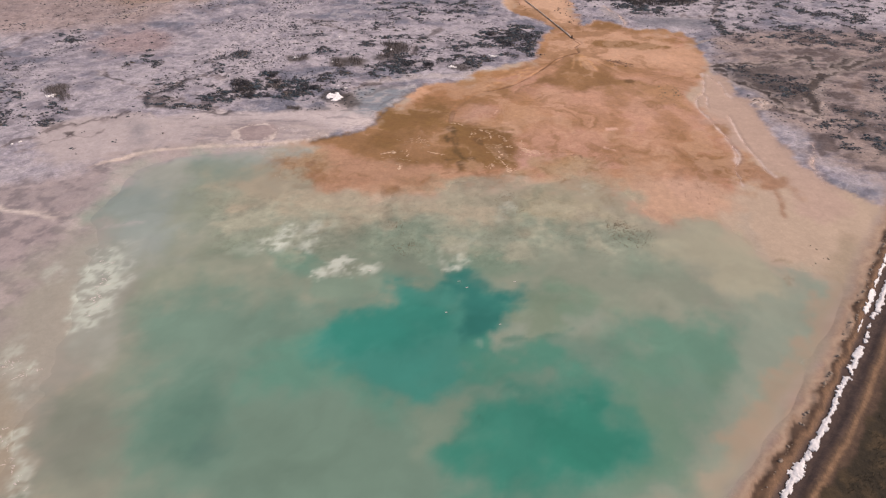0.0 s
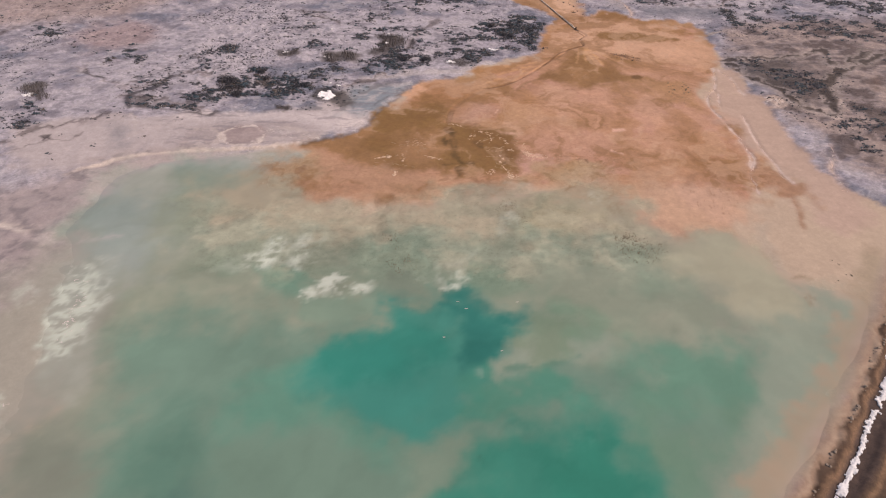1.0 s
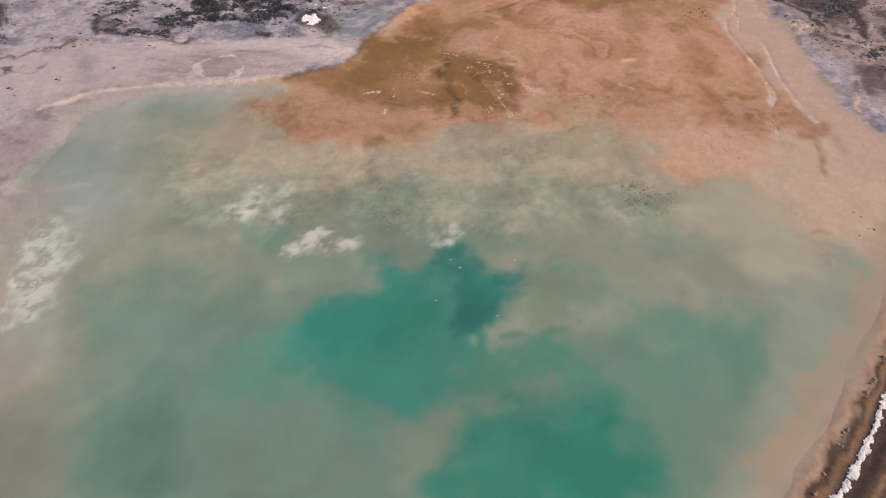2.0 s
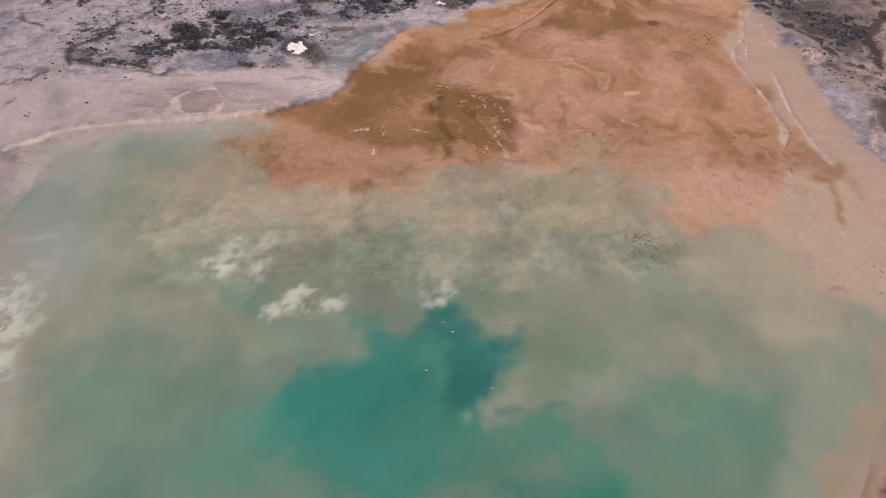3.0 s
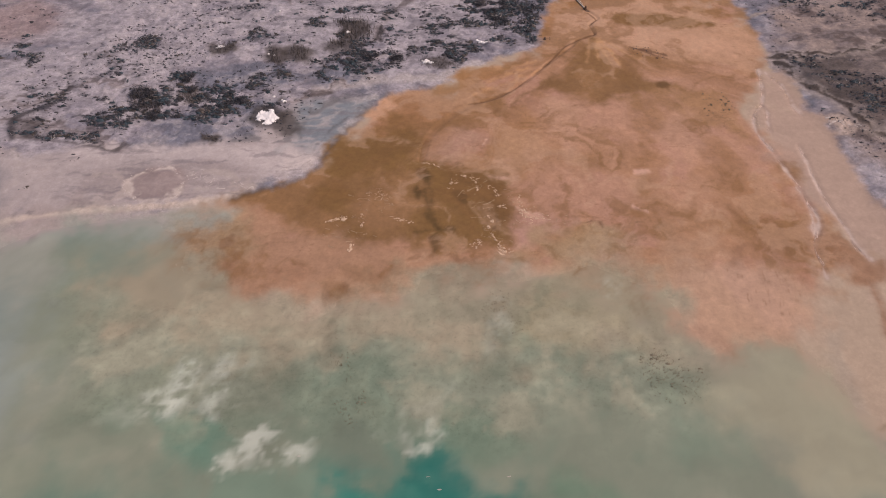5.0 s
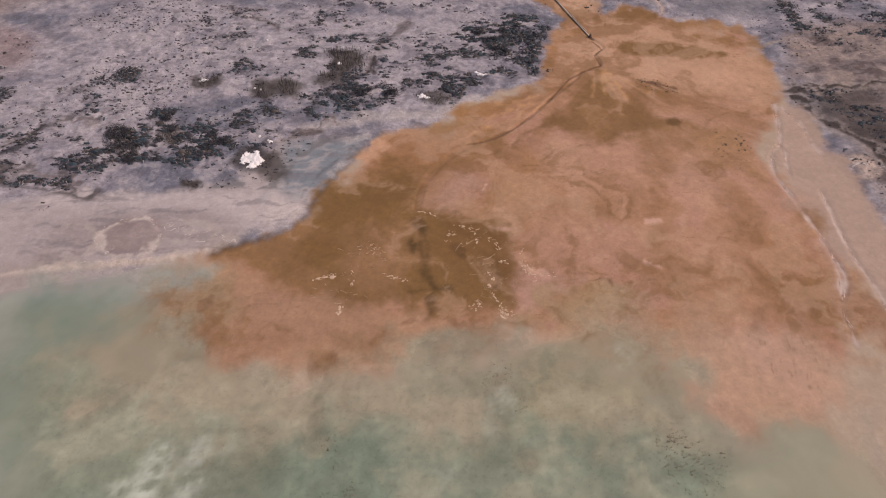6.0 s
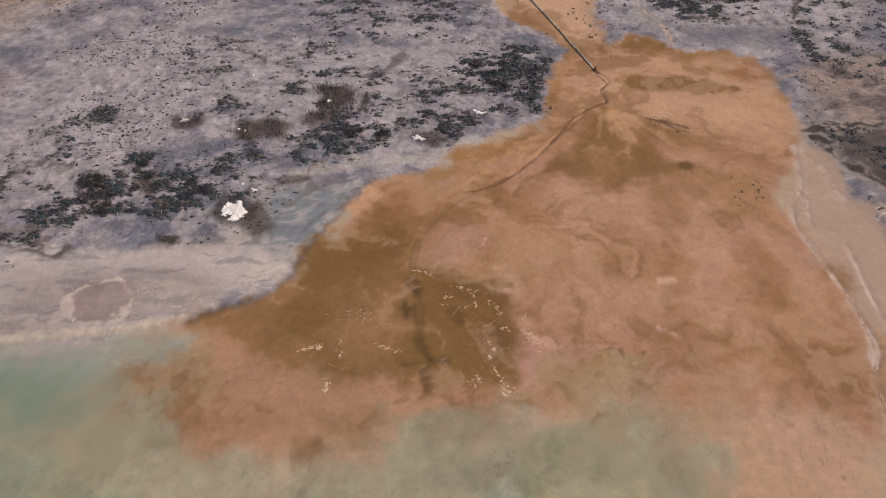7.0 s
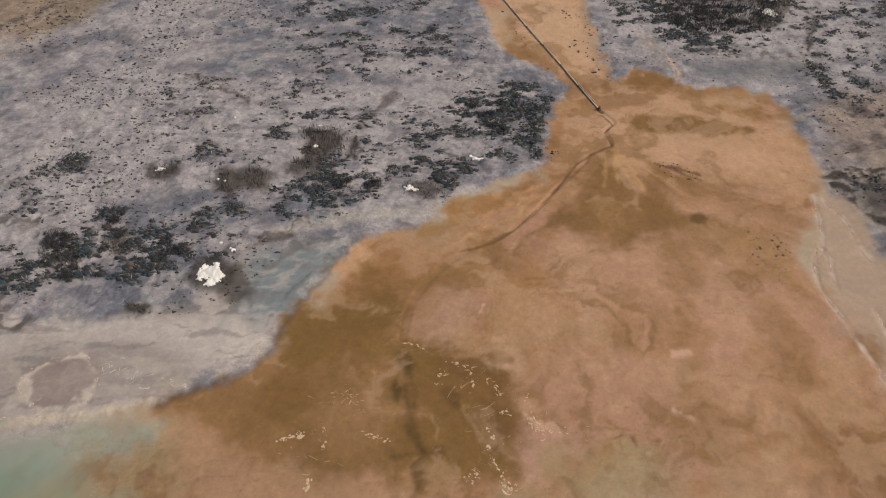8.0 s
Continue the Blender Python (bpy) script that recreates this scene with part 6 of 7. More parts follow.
def crusts():
    k = 0
    for line, wide, count, size in (
        ([(-17.3, 172.6), (-16, 173), (-14.7, 173.4)], 0.25, 40, 0.34),
        ([(-14.4, 174), (-13.8, 173.4), (-13.2, 173.6)], 0.35, 40, 0.42),
        ([(-10.3, 173.7), (-10.1, 175.3)], 0.2, 10, 0.28),
        ([(-10.4, 171.1), (-9.9, 170.9), (-9.8, 172.5)], 0.25, 20, 0.3),
        ([(-11.7, 166.4), (-11.7, 165.3), (-11.9, 164.4)], 0.28, 40, 0.4),
        ([(-4.2, 173.7), (-2.4, 173.4), (-1, 172.6), (0.5, 172.3)], 0.3, 50, 0.3),
        ([(-9.1, 180.1), (-7.8, 181.1), (-6.4, 180.6), (-4.5, 179.2)], 1, 50, 0.16),
        ([(1.9, 190.9), (3.1, 190.9), (4.2, 190.4)], 0.1, 26, 0.3),
        ([(4.5, 190.4), (5.2, 190), (5.8, 189.3)], 0.1, 20, 0.28),
        ([(7.9, 183.7), (8.3, 184.3), (8.9, 183.9), (9.6, 184.5)], 0.25, 26, 0.26)):
        k += 1
        salt_crust(line, wide, count, size, k)
    for line, wide, count, size in (
        ([(10.4, 186.6), (11.9, 186.1), (13.1, 185.3), (14.4, 185.3)], 0.25, 44, 0.28),
        ([(13.4, 185), (13.8, 183.5), (13.8, 181.7)], 0.2, 30, 0.28),
        ([(16.2, 183), (17, 182.3), (17.7, 180.8), (18.2, 179.9)], 0.4, 34, 0.24),
        ([(17.8, 176.6), (18.8, 176.9), (19.5, 176.2)], 0.3, 28, 0.3),
        ([(15.4, 174.3), (16, 173), (16.5, 172)], 0.25, 30, 0.3),
        ([(15.4, 171.1), (15.7, 170.4)], 0.2, 22, 0.4),
        ([(15.8, 169.4), (16.5, 167.8), (17.1, 166.4), (17.5, 165.3)], 0.2, 46, 0.28),
        ([(17.3, 164.2), (17.9, 164.4), (18.4, 163.5)], 0.3, 36, 0.36),
        ([(11.5, 165.9), (12.5, 166.8), (13.6, 165.4)], 0.7, 44, 0.26),
        ([(22.7, 175.6), (23.4, 173.8), (24.9, 173)], 0.6, 50, 0.28),
        ([(7.9, 181.2), (8.7, 185.7), (9.5, 186.8)], 0.5, 16, 0.18)):
        k += 1
        salt_crust(line, wide, count, size, k)
    for line, wide, count, size in (
        ([(17.4, 165.4), (17.9, 163.6), (19.4, 164.4)], 0.5, 40, 0.3), ([(22.2, 175.2), (23.8, 173.2), (26, 173.6), (27.8, 173.2)], 0.7, 70, 0.22), ([(22.4, 181), (22.6, 177.8), (22.8, 175.2)], 0.4, 30, 0.2),
        ([(87.3, 227.2), (87.3, 224.2), (86.6, 220.5)], 0.4, 60, 0.26), ([(82.6, 211.6), (81.2, 208.3), (79.9, 202.8)], 0.3, 50, 0.22), ([(90.2, 223.8), (91.4, 217.7), (90.8, 214.1)], 0.4, 60, 0.22)):
        k += 1
        salt_crust(line, wide, count, size, k, None, "white salt crust along a dried rill")
    for line, wide, count, size in (
        ([(-49.5, 187.1), (-48.5, 182.8), (-49.5, 180.1)], 0.5, 50, 0.3), ([(-61.7, 185.2), (-60.7, 182.1), (-57.3, 179.4)], 0.5, 30, 0.26), ([(-61.7, 185.2), (-58.3, 188.7), (-52.5, 190), (-49.5, 187.1)], 0.5, 30, 0.24),
        ([(-48, 187.3), (-43.9, 186), (-40.4, 183.7)], 1.0, 60, 0.2), ([(-37.8, 184.5), (-34.5, 182.5), (-33.5, 183.1)], 0.4, 40, 0.22), ([(-62, 177.3), (-55.9, 177.6), (-50.5, 177.6)], 0.4, 60, 0.2)):
        k += 1
        salt_crust(line, wide, count, size, k, PALE_SALT, "pale salt crust on the dry strand")
    for line, wide, count, size in (
        ([(97.2, 205.1), (100.2, 203.6), (103.5, 202)], 0.8, 60, 0.35), ([(104.5, 176.6), (101, 166.1), (99.3, 157)], 0.6, 50, 0.25), ([(-72.4, 106.6), (-74.1, 117.4), (-74.6, 125.2)], 1.6, 60, 0.25),
        ([(-83.6, 94), (-79.3, 91.9), (-75.8, 91.2)], 1.2, 50, 0.22), ([(-76.3, 78.1), (-71.9, 71.2), (-67.1, 65.9)], 0.8, 60, 0.24)):
        k += 1
        salt_crust(line, wide, count, size, k, PALE_SALT, "pale salt crust at the pond's margin")


crusts()
salt_crust([(-15.4, 165.3), (-11.2, 173.6), (-8.3, 180.7), (-4.6, 181.7)], 2.6, 80, 0.13, 150, BROWN_SALT)
salt_crust([(10.4, 185.7), (14.9, 180.1), (17, 171.9), (17.3, 164.5)], 2.2, 80, 0.13, 151, BROWN_SALT)
salt_crust([(20, 181), (22.7, 175.7), (27.8, 173.1), (36.4, 171.8)], 1.0, 60, 0.13, 153, BROWN_SALT)
# small white flecks set on the turquoise brine
for k, (x, y) in enumerate([(0.6, 108), (5.2, 115.9), (15.6, 117.8), (11.6, 104.4), (-16.3, 121.5), (3.5, 117.9)]):
    fleck = salt_crust([(x - 0.3, y), (x + 0.3, y + 0.1)], 0.06, 8, 0.12, 170 + k, PALE_SALT, "small white fleck on the turquoise brine")
    fleck.name = "white_fleck"
    tagged(fleck, category="foam", group="foam flecks")
for k, rill in enumerate(RILLS):
    length = float(np.hypot(*np.diff(np.array(rill), axis=0).T).sum())
    salt_crust(rill, 0.16, int(length * 0.8), 0.36, 200 + k, RILL_SALT, "thin pale salt bed of a dried rill", 4.5)


# ---------------------------------------------------------------- plants
def tussock_points(rng, count, lo, hi, chance):
    """Places where halophytes stand, by their density."""
    x, y = rng.uniform(lo[0], hi[0], count), rng.uniform(lo[1], hi[1], count)
    s = Soil(x, y)
    density, streak = plants(s)
    keep = rng.random(count) < chance * smooth(0.0, 0.7, density) * smooth(0.2, 0.75, streak + 0.65 * density - 0.3)
    return x[keep], y[keep], density[keep]


def tussocks(name, x, y, radius, tall, rng, mat, label, category="plants"):
    """Low ragged cushions with upright stalks, all in one object."""
    n, ring = len(x), 5
    z = surface(x, y)
    a = rng.uniform(0, 6.3, n)[:, None] + np.arange(ring)[None, :] * (2 * math.pi / ring)
    stretch = rng.uniform(0.8, 2.6, n)[:, None]
    r1 = radius[:, None] * rng.uniform(0.35, 1.4, (n, ring))
    outer = np.stack([x[:, None] + r1 * stretch * np.cos(a), y[:, None] + r1 * np.sin(a), np.repeat(z[:, None] - 0.05, ring, 1)], 2)
    inner = np.stack([x[:, None] + 0.6 * r1 * stretch * np.cos(a + 0.4), y[:, None] + 0.6 * r1 * np.sin(a + 0.4), z[:, None] + tall[:, None] * rng.uniform(0.3, 0.9, (n, ring))], 2)
    top = np.stack([x, y, z + tall * rng.uniform(0.6, 1.1, n)], 1)[:, None, :]
    # three stalks
    b = rng.uniform(0, 6.3, (n, 3))
    rad = radius[:, None] * rng.uniform(0.1, 0.9, (n, 3))
    fx, fy = x[:, None] + rad * stretch * np.cos(b), y[:, None] + rad * np.sin(b)
    w = 0.05 + 0.06 * radius[:, None]
    foot1 = np.stack([fx - w, fy, np.repeat(z[:, None], 3, 1)], 2)
    foot2 = np.stack([fx + w, fy + w * 0.5, np.repeat(z[:, None], 3, 1)], 2)
    tip = np.stack([fx + rng.normal(0, 0.1, (n, 3)), fy + rng.normal(0, 0.1, (n, 3)), z[:, None] + tall[:, None] * rng.uniform(1.0, 1.8, (n, 3))], 2)
    verts = np.concatenate([outer, inner, top, foot1, foot2, tip], 1)
    per = verts.shape[1]
    tris = []
    for j in range(ring):
        k = (j + 1) % ring
        tris += [(j, k, ring + j), (k, ring + k, ring + j), (ring + j, ring + k, 2 * ring)]
    for j in range(3):
        tris.append((2 * ring + 1 + j, 2 * ring + 4 + j, 2 * ring + 7 + j))
    tris = (np.array(tris)[None] + (np.arange(n) * per)[:, None, None]).reshape(-1, 3)
    ob = big_mesh(name, verts.reshape(-1, 3), tris, mat)
    return tagged(ob, label, category, kind="stuff")


def vegetation():
    rng = np.random.default_rng(11)
    x, y, d = tussock_points(rng, 400000, (-200, 170), (200, 342), 0.34)
    x, y, d = (np.repeat(v, 5) for v in (x, y, d))
    x, y = x + rng.normal(0, 0.55, len(x)), y + rng.normal(0, 0.4, len(x))
    keep = basin_level(x, y)[0] < 0.35
    x, y, d = x[keep], y[keep], d[keep]
    pick = rng.random(len(x))
    radius = (0.06 + 0.33 * rng.random(len(x)) ** 2) * (0.7 + 0.6 * d)
    tall = radius * rng.uniform(0.4, 1.3, len(x))
    for name, lo, hi, mat, label in (("halophyte_cushions", 0, 0.45, DARK_HERB, "dark grey halophyte cushions on the salt flat"), ("bluish_cushions", 0.45, 0.85, TEAL_HERB, "blue-green halophyte cushions on the salt flat"), ("dead_stalks", 0.85, 1.01, BROWN_HERB, "brown dead halophyte stalks on the salt flat")):
        m = (pick >= lo) & (pick < hi)
        tussocks(name, x[m], y[m], radius[m], tall[m], rng, mat, label)
    # single cushions strewn thinly over the flat
    n = 70000
    x, y = rng.uniform(-200, 200, n), rng.uniform(185, 345, n)
    s = Soil(x, y)
    bare = basin_level(x, y)[0]
    keep = (bare < 0.05) & (plants(s)[0] > 0.06) & (rng.random(n) < smooth(-0.6, 0.7, s.wide) * smooth(-0.7, 0.5, fbm(x, y, 34, 3, 79)))
    x, y = x[keep], y[keep]
    radius = 0.05 + 0.26 * rng.random(len(x)) ** 2.5
    tussocks("scattered_cushions", x, y, radius, radius * 0.8, rng, DARK_HERB, "small dark cushions scattered over grey silt")
    # bleached twigs lying among the cushions
    tx, ty, _ = tussock_points(rng, 120000, (-200, 170), (200, 342), 0.33)
    n = len(tx)
    a, long = rng.uniform(0, 3.2, n), rng.uniform(0.2, 0.9, n)
    tz = surface(tx, ty) + rng.uniform(0.12, 0.4, n)
    c, d_ = np.cos(a) * long, np.sin(a) * long
    verts = np.stack([np.stack([tx - c, ty - d_, tz - 0.1], 1), np.stack([tx - d_ * 0.08, ty + c * 0.08, tz], 1), np.stack([tx + c, ty + d_, tz - 0.05], 1), np.stack([tx + d_ * 0.08, ty - c * 0.08, tz - 0.03], 1)], 1)
    tris = (np.array([(0, 1, 3), (1, 2, 3)])[None] + (np.arange(n) * 4)[:, None, None]).reshape(-1, 3)
    tagged(big_mesh("dead_twigs", verts.reshape(-1, 3), tris, TWIG), "bleached grey twigs among the halophytes", "twigs", kind="stuff")
    # clods and rotten tufts in the shallows
    def strewn(outline, count, size, seed, label):
        r = np.random.default_rng(seed)
        p = rounded(outline)
        x, y = r.uniform(p[:, 0].min(), p[:, 0].max(), count), r.uniform(p[:, 1].min(), p[:, 1].max(), count)
        inside = line_distance(x, y, p, True) + 2.0 * fbm(x, y, 5, 3, seed) > 0.5
        x, y = x[inside], y[inside]
        radius = size * 0.75 * (0.25 + r.random(len(x)) ** 2)
        z_lift = np.maximum(0, -surface(x, y))
        return tussocks("drowned_tufts", x, y, radius, radius * 0.6 + z_lift, r, MUD_CLOD, label)

    strewn([(40.1, 139.9), (45.3, 142.1), (51.9, 135.6), (49, 128.8), (42.1, 128.9), (39, 134.8)], 420, 0.3, 5, "dark drowned tufts in the shallow brine")
    strewn([(11.7, 157.5), (18.3, 156.7), (18.1, 148.1), (12.7, 147.6)], 110, 0.26, 6, "dark drowned tufts in yellow shallows")
    strewn([(-14.9, 140.7), (-9.8, 140.6), (-8.9, 134.9), (-13.8, 134.5)], 60, 0.3, 7, "dark drowned tufts in grey shallows")
    strewn([(-13.1, 132.5), (-5.7, 132.9), (-4.9, 126.3), (-11.2, 125.9)], 110, 0.3, 8, "dark drowned tufts in grey-green shallows")
    strewn([(17.2, 148.7), (21.5, 148.1), (20.3, 141.3), (17.2, 142.4)], 70, 0.26, 14, "dark drowned tufts among pale silt")
    strewn([(39.4, 141.8), (47.7, 141), (45.4, 135.7), (39.4, 136.4)], 110, 0.3, 15, "dark drowned tufts at the edge of the rose mud")


vegetation()


def reed_stand(outline, seed, tall=1.3, per_metre=7.0, bare=0.0, mat=None):
    """A stand of dead upright stalks, each a narrow bent blade."""
    rng = np.random.default_rng(seed)
    p = rounded(outline)
    lo, hi = p.min(0) - 1, p.max(0) + 1
    n = int((hi[0] - lo[0]) * (hi[1] - lo[1]) * per_metre)
    x, y = rng.uniform(lo[0], hi[0], n), rng.uniform(lo[1], hi[1], n)
    keep = line_distance(x, y, p, True) + 1.2 * fbm(x, y, 3, 4, seed, 0.7) > bare
    x, y = x[keep], y[keep]
    n = len(x)
    z = surface(x, y)
    h = tall * rng.uniform(0.4, 1.2, n)
    w, a = rng.uniform(0.02, 0.06, n), rng.uniform(0, 3.2, n)
    lean = rng.normal(0, 0.22, (n, 2)) * h[:, None]
    dx, dy = w * np.cos(a), w * np.sin(a)
    verts = np.stack([np.stack([x - dx, y - dy, z - 0.05], 1), np.stack([x + dx, y + dy, z - 0.05], 1),
                      np.stack([x + 0.4 * lean[:, 0] + dx, y + 0.4 * lean[:, 1] + dy, z + 0.6 * h], 1), np.stack([x + 0.4 * lean[:, 0] - dx, y + 0.4 * lean[:, 1] - dy, z + 0.6 * h], 1),
                      np.stack([x + lean[:, 0], y + lean[:, 1], z + h], 1)], 1)
    tris = (np.array([(0, 1, 2), (0, 2, 3), (3, 2, 4)])[None] + (np.arange(n) * 5)[:, None, None]).reshape(-1, 3)
    origin = np.array([p[:, 0].mean(), p[:, 1].mean(), 0])
    ob = big_mesh("reed_stand", verts.reshape(-1, 3) - origin, tris, mat or BROWN_HERB)
    ob.location = origin
    return tagged(ob, "stand of dead brown reed stalks on dark silt", "reeds", "reed stands", "stuff")


def meadow():
    outline = [(x + a, y - 0.7 * a) for a, line in ((6.2, DITCH[2:-2]), (34.0, DITCH[2:-2][::-1])) for x, y in line if y > -100]
    ob = reed_stand(outline, 320, 0.5, 4.0, 0.0, MEADOW)
    ob.name = "meadow_grass"
    tagged(ob, "rough olive-brown meadow grass beyond the track", "grass", "meadow")


meadow()
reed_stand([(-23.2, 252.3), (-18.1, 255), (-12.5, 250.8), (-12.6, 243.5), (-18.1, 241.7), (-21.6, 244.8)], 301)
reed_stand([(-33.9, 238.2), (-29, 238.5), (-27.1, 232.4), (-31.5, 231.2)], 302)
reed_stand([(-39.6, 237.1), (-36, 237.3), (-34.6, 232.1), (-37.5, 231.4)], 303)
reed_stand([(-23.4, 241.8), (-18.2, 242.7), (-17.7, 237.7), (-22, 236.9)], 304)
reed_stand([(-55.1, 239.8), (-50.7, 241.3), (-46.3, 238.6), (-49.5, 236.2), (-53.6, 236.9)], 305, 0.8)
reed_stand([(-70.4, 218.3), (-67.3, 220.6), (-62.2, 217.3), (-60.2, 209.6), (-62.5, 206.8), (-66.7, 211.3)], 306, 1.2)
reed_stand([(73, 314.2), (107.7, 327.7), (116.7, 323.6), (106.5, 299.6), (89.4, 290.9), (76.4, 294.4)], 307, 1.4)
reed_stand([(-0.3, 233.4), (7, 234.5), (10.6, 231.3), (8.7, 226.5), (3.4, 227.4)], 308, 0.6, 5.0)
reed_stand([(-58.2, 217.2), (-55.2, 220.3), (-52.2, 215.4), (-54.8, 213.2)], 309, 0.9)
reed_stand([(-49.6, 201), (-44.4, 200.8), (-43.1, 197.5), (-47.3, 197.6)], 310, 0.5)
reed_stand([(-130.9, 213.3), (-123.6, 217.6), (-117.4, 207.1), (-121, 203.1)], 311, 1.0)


# ---------------------------------------------------------------- single tufts that can be told apart
def tuft(seed, mat):
    """A ragged cushion of short stalks about half a metre wide."""
    rng = np.random.default_rng(seed)
    bm = bmesh.new()
    ring = [bm.verts.new((0.25 * rng.uniform(0.6, 1.3) * math.cos(a), 0.2 * rng.uniform(0.6, 1.3) * math.sin(a), -0.06)) for a in np.arange(7) * 0.9]
    crown = [bm.verts.new((v.co.x * 0.6 + rng.normal(0, 0.03), v.co.y * 0.6 + rng.normal(0, 0.03), rng.uniform(0.08, 0.2))) for v in ring]
    top = bm.verts.new((0, 0, 0.2))
    for k in range(7):
        j = (k + 1) % 7
        bm.faces.new((ring[k], ring[j], crown[j], crown[k]))
        bm.faces.new((crown[k], crown[j], top))
    for k in range(9):
        a, r = rng.uniform(0, 6.3), rng.uniform(0.02, 0.2)
        x, y = r * math.cos(a), r * math.sin(a)
        bm.faces.new([bm.verts.new(c) for c in ((x - 0.02, y, 0), (x + 0.02, y + 0.01, 0), (x * 1.6, y * 1.6, rng.uniform(0.2, 0.42)))])
    me = bpy.data.meshes.new("tuft")
    bm.to_mesh(me)
    bm.free()
    me.materials.append(mat)
    return me


TUFTS = {mat: [tuft(400 + k, mat) for k in range(6)] for mat in (DARK_HERB, BROWN_HERB, MUD_CLOD)}


def tufts(outline, count, size, seed, mat, label, group):
    rng = np.random.default_rng(seed)
    p = rounded(outline)
    x, y = rng.uniform(p[:, 0].min(), p[:, 0].max(), count), rng.uniform(p[:, 1].min(), p[:, 1].max(), count)
    inside = line_distance(x, y, p, True) + 2.0 * fbm(x, y, 5, 3, seed) > 0.4
    x, y = x[inside], y[inside]
    for px_, py_, z in zip(x, y, surface(x, y)):
        ob = new("tuft", TUFTS[mat][rng.integers(6)])
        k = size * (0.5 + 1.2 * rng.random() ** 2)
        ob.matrix_world = pose(px_, py_, z, 0, 0, rng.uniform(0, 360)) @ Matrix.Diagonal((k * rng.uniform(1, 1.7), k, k * 0.8, 1))
        tagged(ob, label, "tuft", group)


tufts([(71.9, 218.2), (78.1, 213.3), (74.3, 205.8), (70.3, 206.7), (68.8, 212)], 60, 0.7, 9, MUD_CLOD, "dark olive grass tuft on brown mud", "tufts on the brown mud")
tufts([(54.8, 239.5), (61.9, 237.3), (66.8, 232.7), (60.6, 232.2), (55.2, 235.6)], 70, 0.6, 10, BROWN_HERB, "brown grass tuft along a mud crack", "tufts along the crack")
tufts([(48, 315.1), (56.2, 304.6), (53.7, 277.8), (49.9, 268.8), (46.5, 283.6), (44.9, 305)], 130, 0.9, 12, BROWN_HERB, "brown grass tuft on orange sand beside the pipe", "tufts beside the pipe")
tufts([(31, 312.2), (37.2, 281.1), (41.6, 270.3), (39.1, 267.8), (33.3, 286.9), (27.4, 308.9)], 50, 0.8, 15, BROWN_HERB, "brown grass tuft on orange sand beside the pipe", "tufts beside the pipe")
tufts([(35.2, 270.5), (38.8, 265.4), (35.3, 249.4), (31.9, 237.2), (30.5, 247.4)], 110, 0.9, 13, DARK_HERB, "dark halophyte tuft where grey silt meets orange mud", "tufts at the edge of the mud")
tufts([(83.9, 132), (89.6, 129.9), (85.6, 117.8), (78, 114)], 14, 0.6, 14, MUD_CLOD, "dark drowned grass tuft in pale shallows", "tufts in the eastern shallows")


# ---------------------------------------------------------------- dwarf shrubs
def shrub(seed):
    """A black dwarf shrub: a fan of bare stems and a broken crown of twigs."""
    rng = np.random.default_rng(seed)
    thing = tagged(new("dwarf_shrub"), "low blackish leafless dwarf shrub on the salt flat", "shrub", "dwarf shrubs")
    tips = []
    for k in range(5):
        a, lean = k * 1.26 + rng.uniform(-0.4, 0.4), rng.uniform(0.25, 0.8)
        tip = Vector((lean * math.cos(a), lean * math.sin(a), rng.uniform(0.5, 1.0)))
        m = Matrix.Translation(tip / 2) @ tip.to_track_quat("Z", "Y").to_matrix().to_4x4()
        bm = bmesh.new()
        bmesh.ops.create_cone(bm, cap_ends=True, segments=5, radius1=0.045, radius2=0.015, depth=tip.length, matrix=m)
        part("stem", bm, BROWN_HERB, thing, "dark bare stem")
        tips.append(tip)
    bm = bmesh.new()
    for tip in tips:
        for k in range(30):
            p = tip + Vector(rng.normal(0, 0.2, 3)) * 1.1
            p.z = max(p.z, 0.12)
            q, side = Vector(rng.normal(0, 0.16, 3)), Vector(rng.normal(0, 0.05, 3))
            bm.faces.new([bm.verts.new(c) for c in (p - q, p + side, p + q)])
    part("crown", bm, DARK_HERB, thing, "blackish tangled crown of twigs")
    return thing


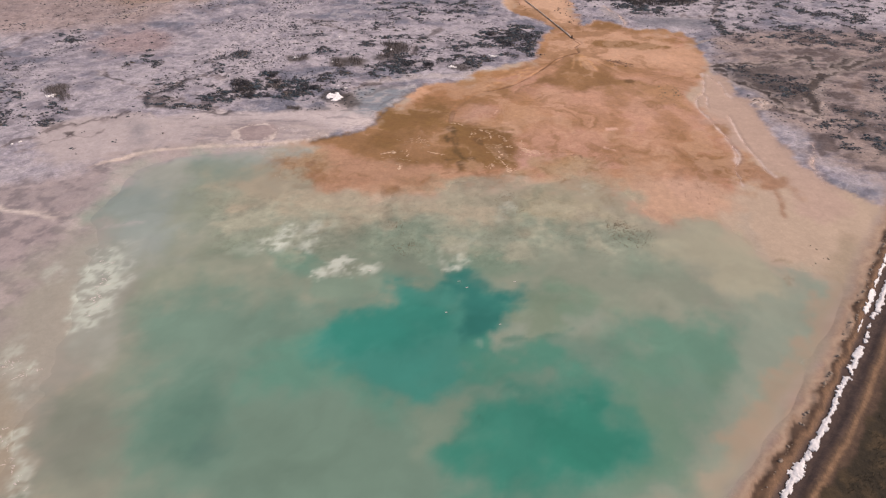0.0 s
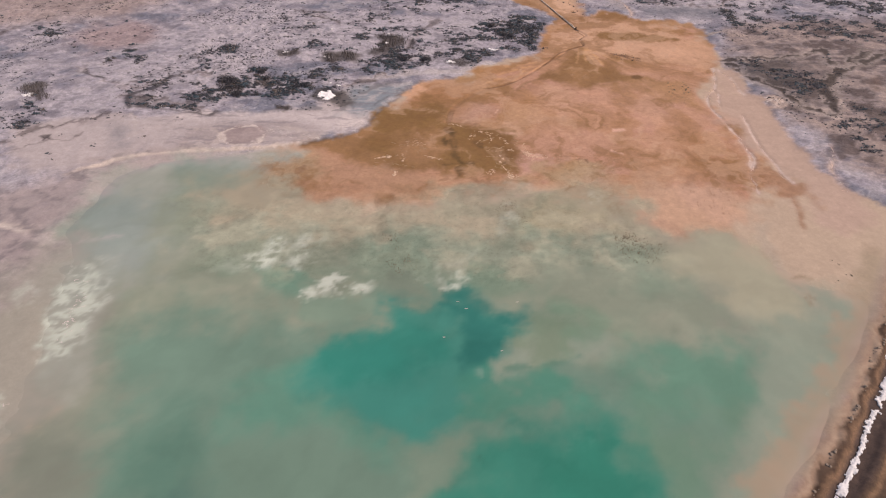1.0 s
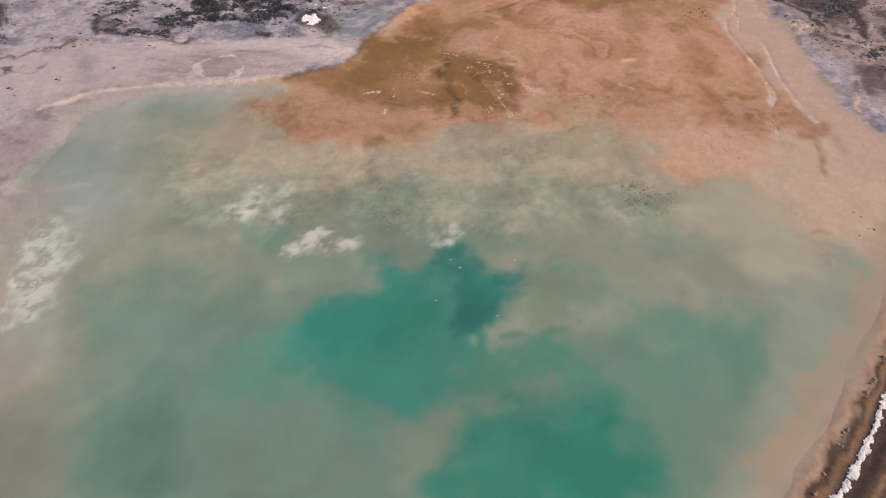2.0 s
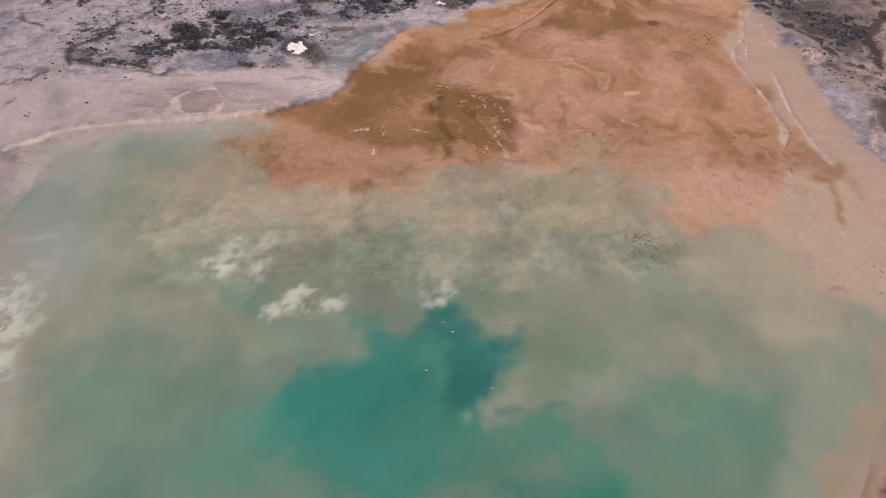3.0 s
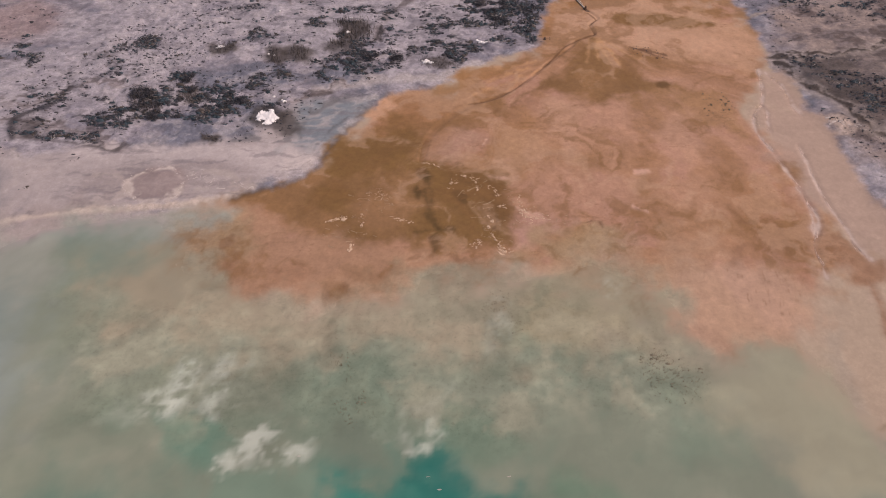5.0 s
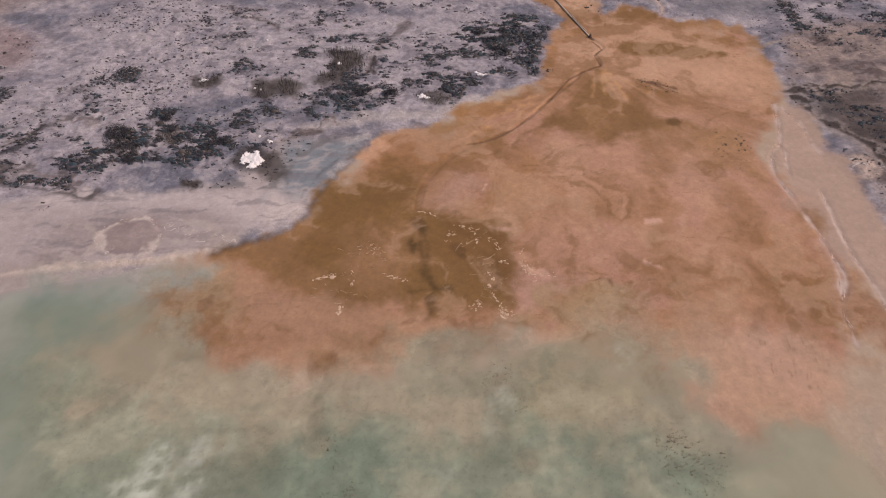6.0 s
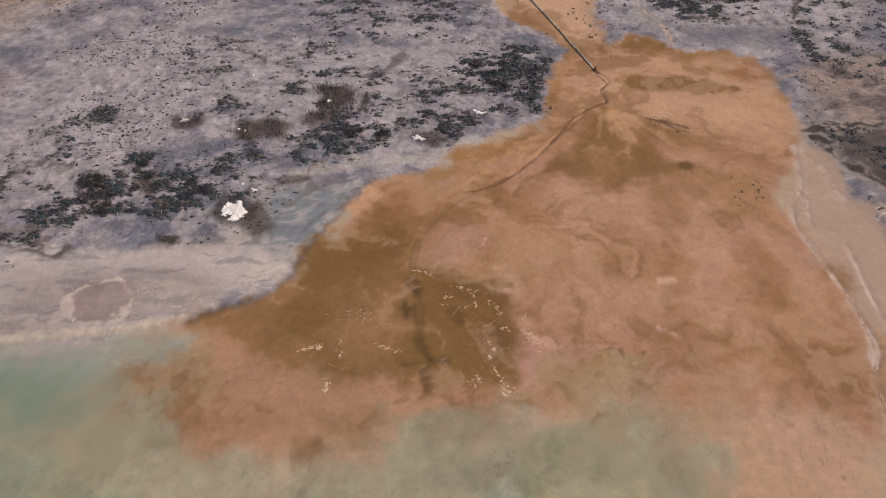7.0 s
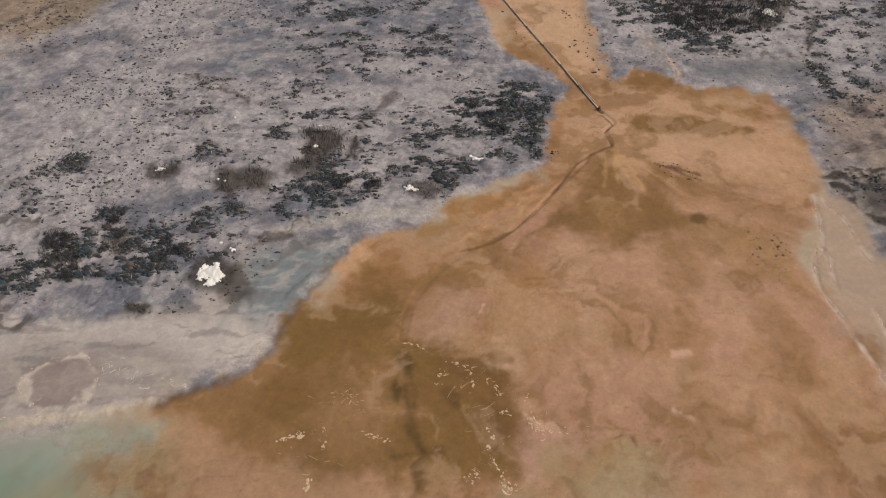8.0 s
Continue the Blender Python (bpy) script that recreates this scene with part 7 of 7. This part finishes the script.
def shrubs():
    rng = np.random.default_rng(77)
    kinds = [shrub(500 + k) for k in range(4)]
    first = list(kinds)

    def grove(outline, count):
        p = rounded(outline)
        x, y = rng.uniform(p[:, 0].min(), p[:, 0].max(), count), rng.uniform(p[:, 1].min(), p[:, 1].max(), count)
        inside = line_distance(x, y, p, True) > 0
        x, y = x[inside], y[inside]
        for px_, py_, z in zip(x, y, surface(x, y)):
            k = rng.uniform(0.5, 1.25)
            m = pose(px_, py_, z - 0.03, 0, 0, rng.uniform(0, 360)) @ Matrix.Diagonal((k * 1.2, k * 1.2, k * 0.8, 1))
            if first:
                ob = first.pop()
                ob.matrix_world = m
            else:
                ob = copy_thing(kinds[rng.integers(4)], Matrix())
                ob.matrix_basis = m

    grove([(-70.1, 217.5), (-67.2, 220.3), (-61.6, 217.3), (-59.1, 209.6), (-61.1, 206.1), (-66.2, 209.8)], 60)
    grove([(-59.6, 225.4), (-57.1, 226.7), (-53.4, 221.9), (-53.2, 217), (-57, 218.7)], 16)
    grove([(-50.4, 216.9), (-41.7, 218.3), (-39.5, 213.5), (-46.5, 210.7)], 18)
    grove([(-16.2, 234.8), (-2.8, 236.3), (-0.2, 231.6), (-12.2, 230.1)], 30)
    grove([(15.6, 263.7), (35, 263.1), (34, 249.4), (17.7, 249.9)], 36)
    grove([(75.5, 310.6), (101.3, 313.2), (96.5, 293.7), (77.1, 291.3)], 50)


shrubs()


# ---------------------------------------------------------------- clods along the eroded rim of the bank
def clod(seed):
    rng = np.random.default_rng(seed)
    bm = bmesh.new()
    bmesh.ops.create_icosphere(bm, subdivisions=2, radius=0.3)
    for v in bm.verts:
        v.co *= 1 + 0.35 * noise.noise(v.co * 4 + Vector((seed, 0, 0)))
        v.co.z *= 0.6
        v.co += Vector(rng.normal(0, 0.012, 3))
    me = bpy.data.meshes.new("mud_clod")
    bm.to_mesh(me)
    bm.free()
    me.materials.append(RIM_MUD)
    return me


def clods():
    rng = np.random.default_rng(91)
    kinds = [clod(600 + k) for k in range(5)]
    p = rounded(DITCH_NORTH, False)[::-1]
    step = np.r_[0, np.cumsum(np.hypot(*np.diff(p, axis=0).T))]
    u = rng.uniform(0, 100, 90)
    off = -3.0 + rng.normal(0, 0.18, 90) + 0.4 * fbm(u, u * 0, 6, 3, 5)
    x0, y0 = np.interp(u, step, p[:, 0]), np.interp(u, step, p[:, 1])
    dx, dy = np.interp(u + 0.5, step, p[:, 0]) - x0, np.interp(u + 0.5, step, p[:, 1]) - y0
    n = np.hypot(dx, dy)
    x, y = x0 + dy / n * off, y0 - dx / n * off
    for px_, py_, z in zip(x, y, surface(x, y)):
        k = 0.3 + 0.8 * rng.random() ** 2
        ob = new("mud_clod", kinds[rng.integers(5)])
        ob.matrix_world = pose(px_, py_, z + 0.03, rng.uniform(-15, 15), rng.uniform(-15, 15), rng.uniform(0, 360)) @ Matrix.Diagonal((k * rng.uniform(1, 1.6), k, k, 1))
        tagged(ob, "dark crumbling mud clod on the bank's rim", "clod", "clods on the rim")


clods()
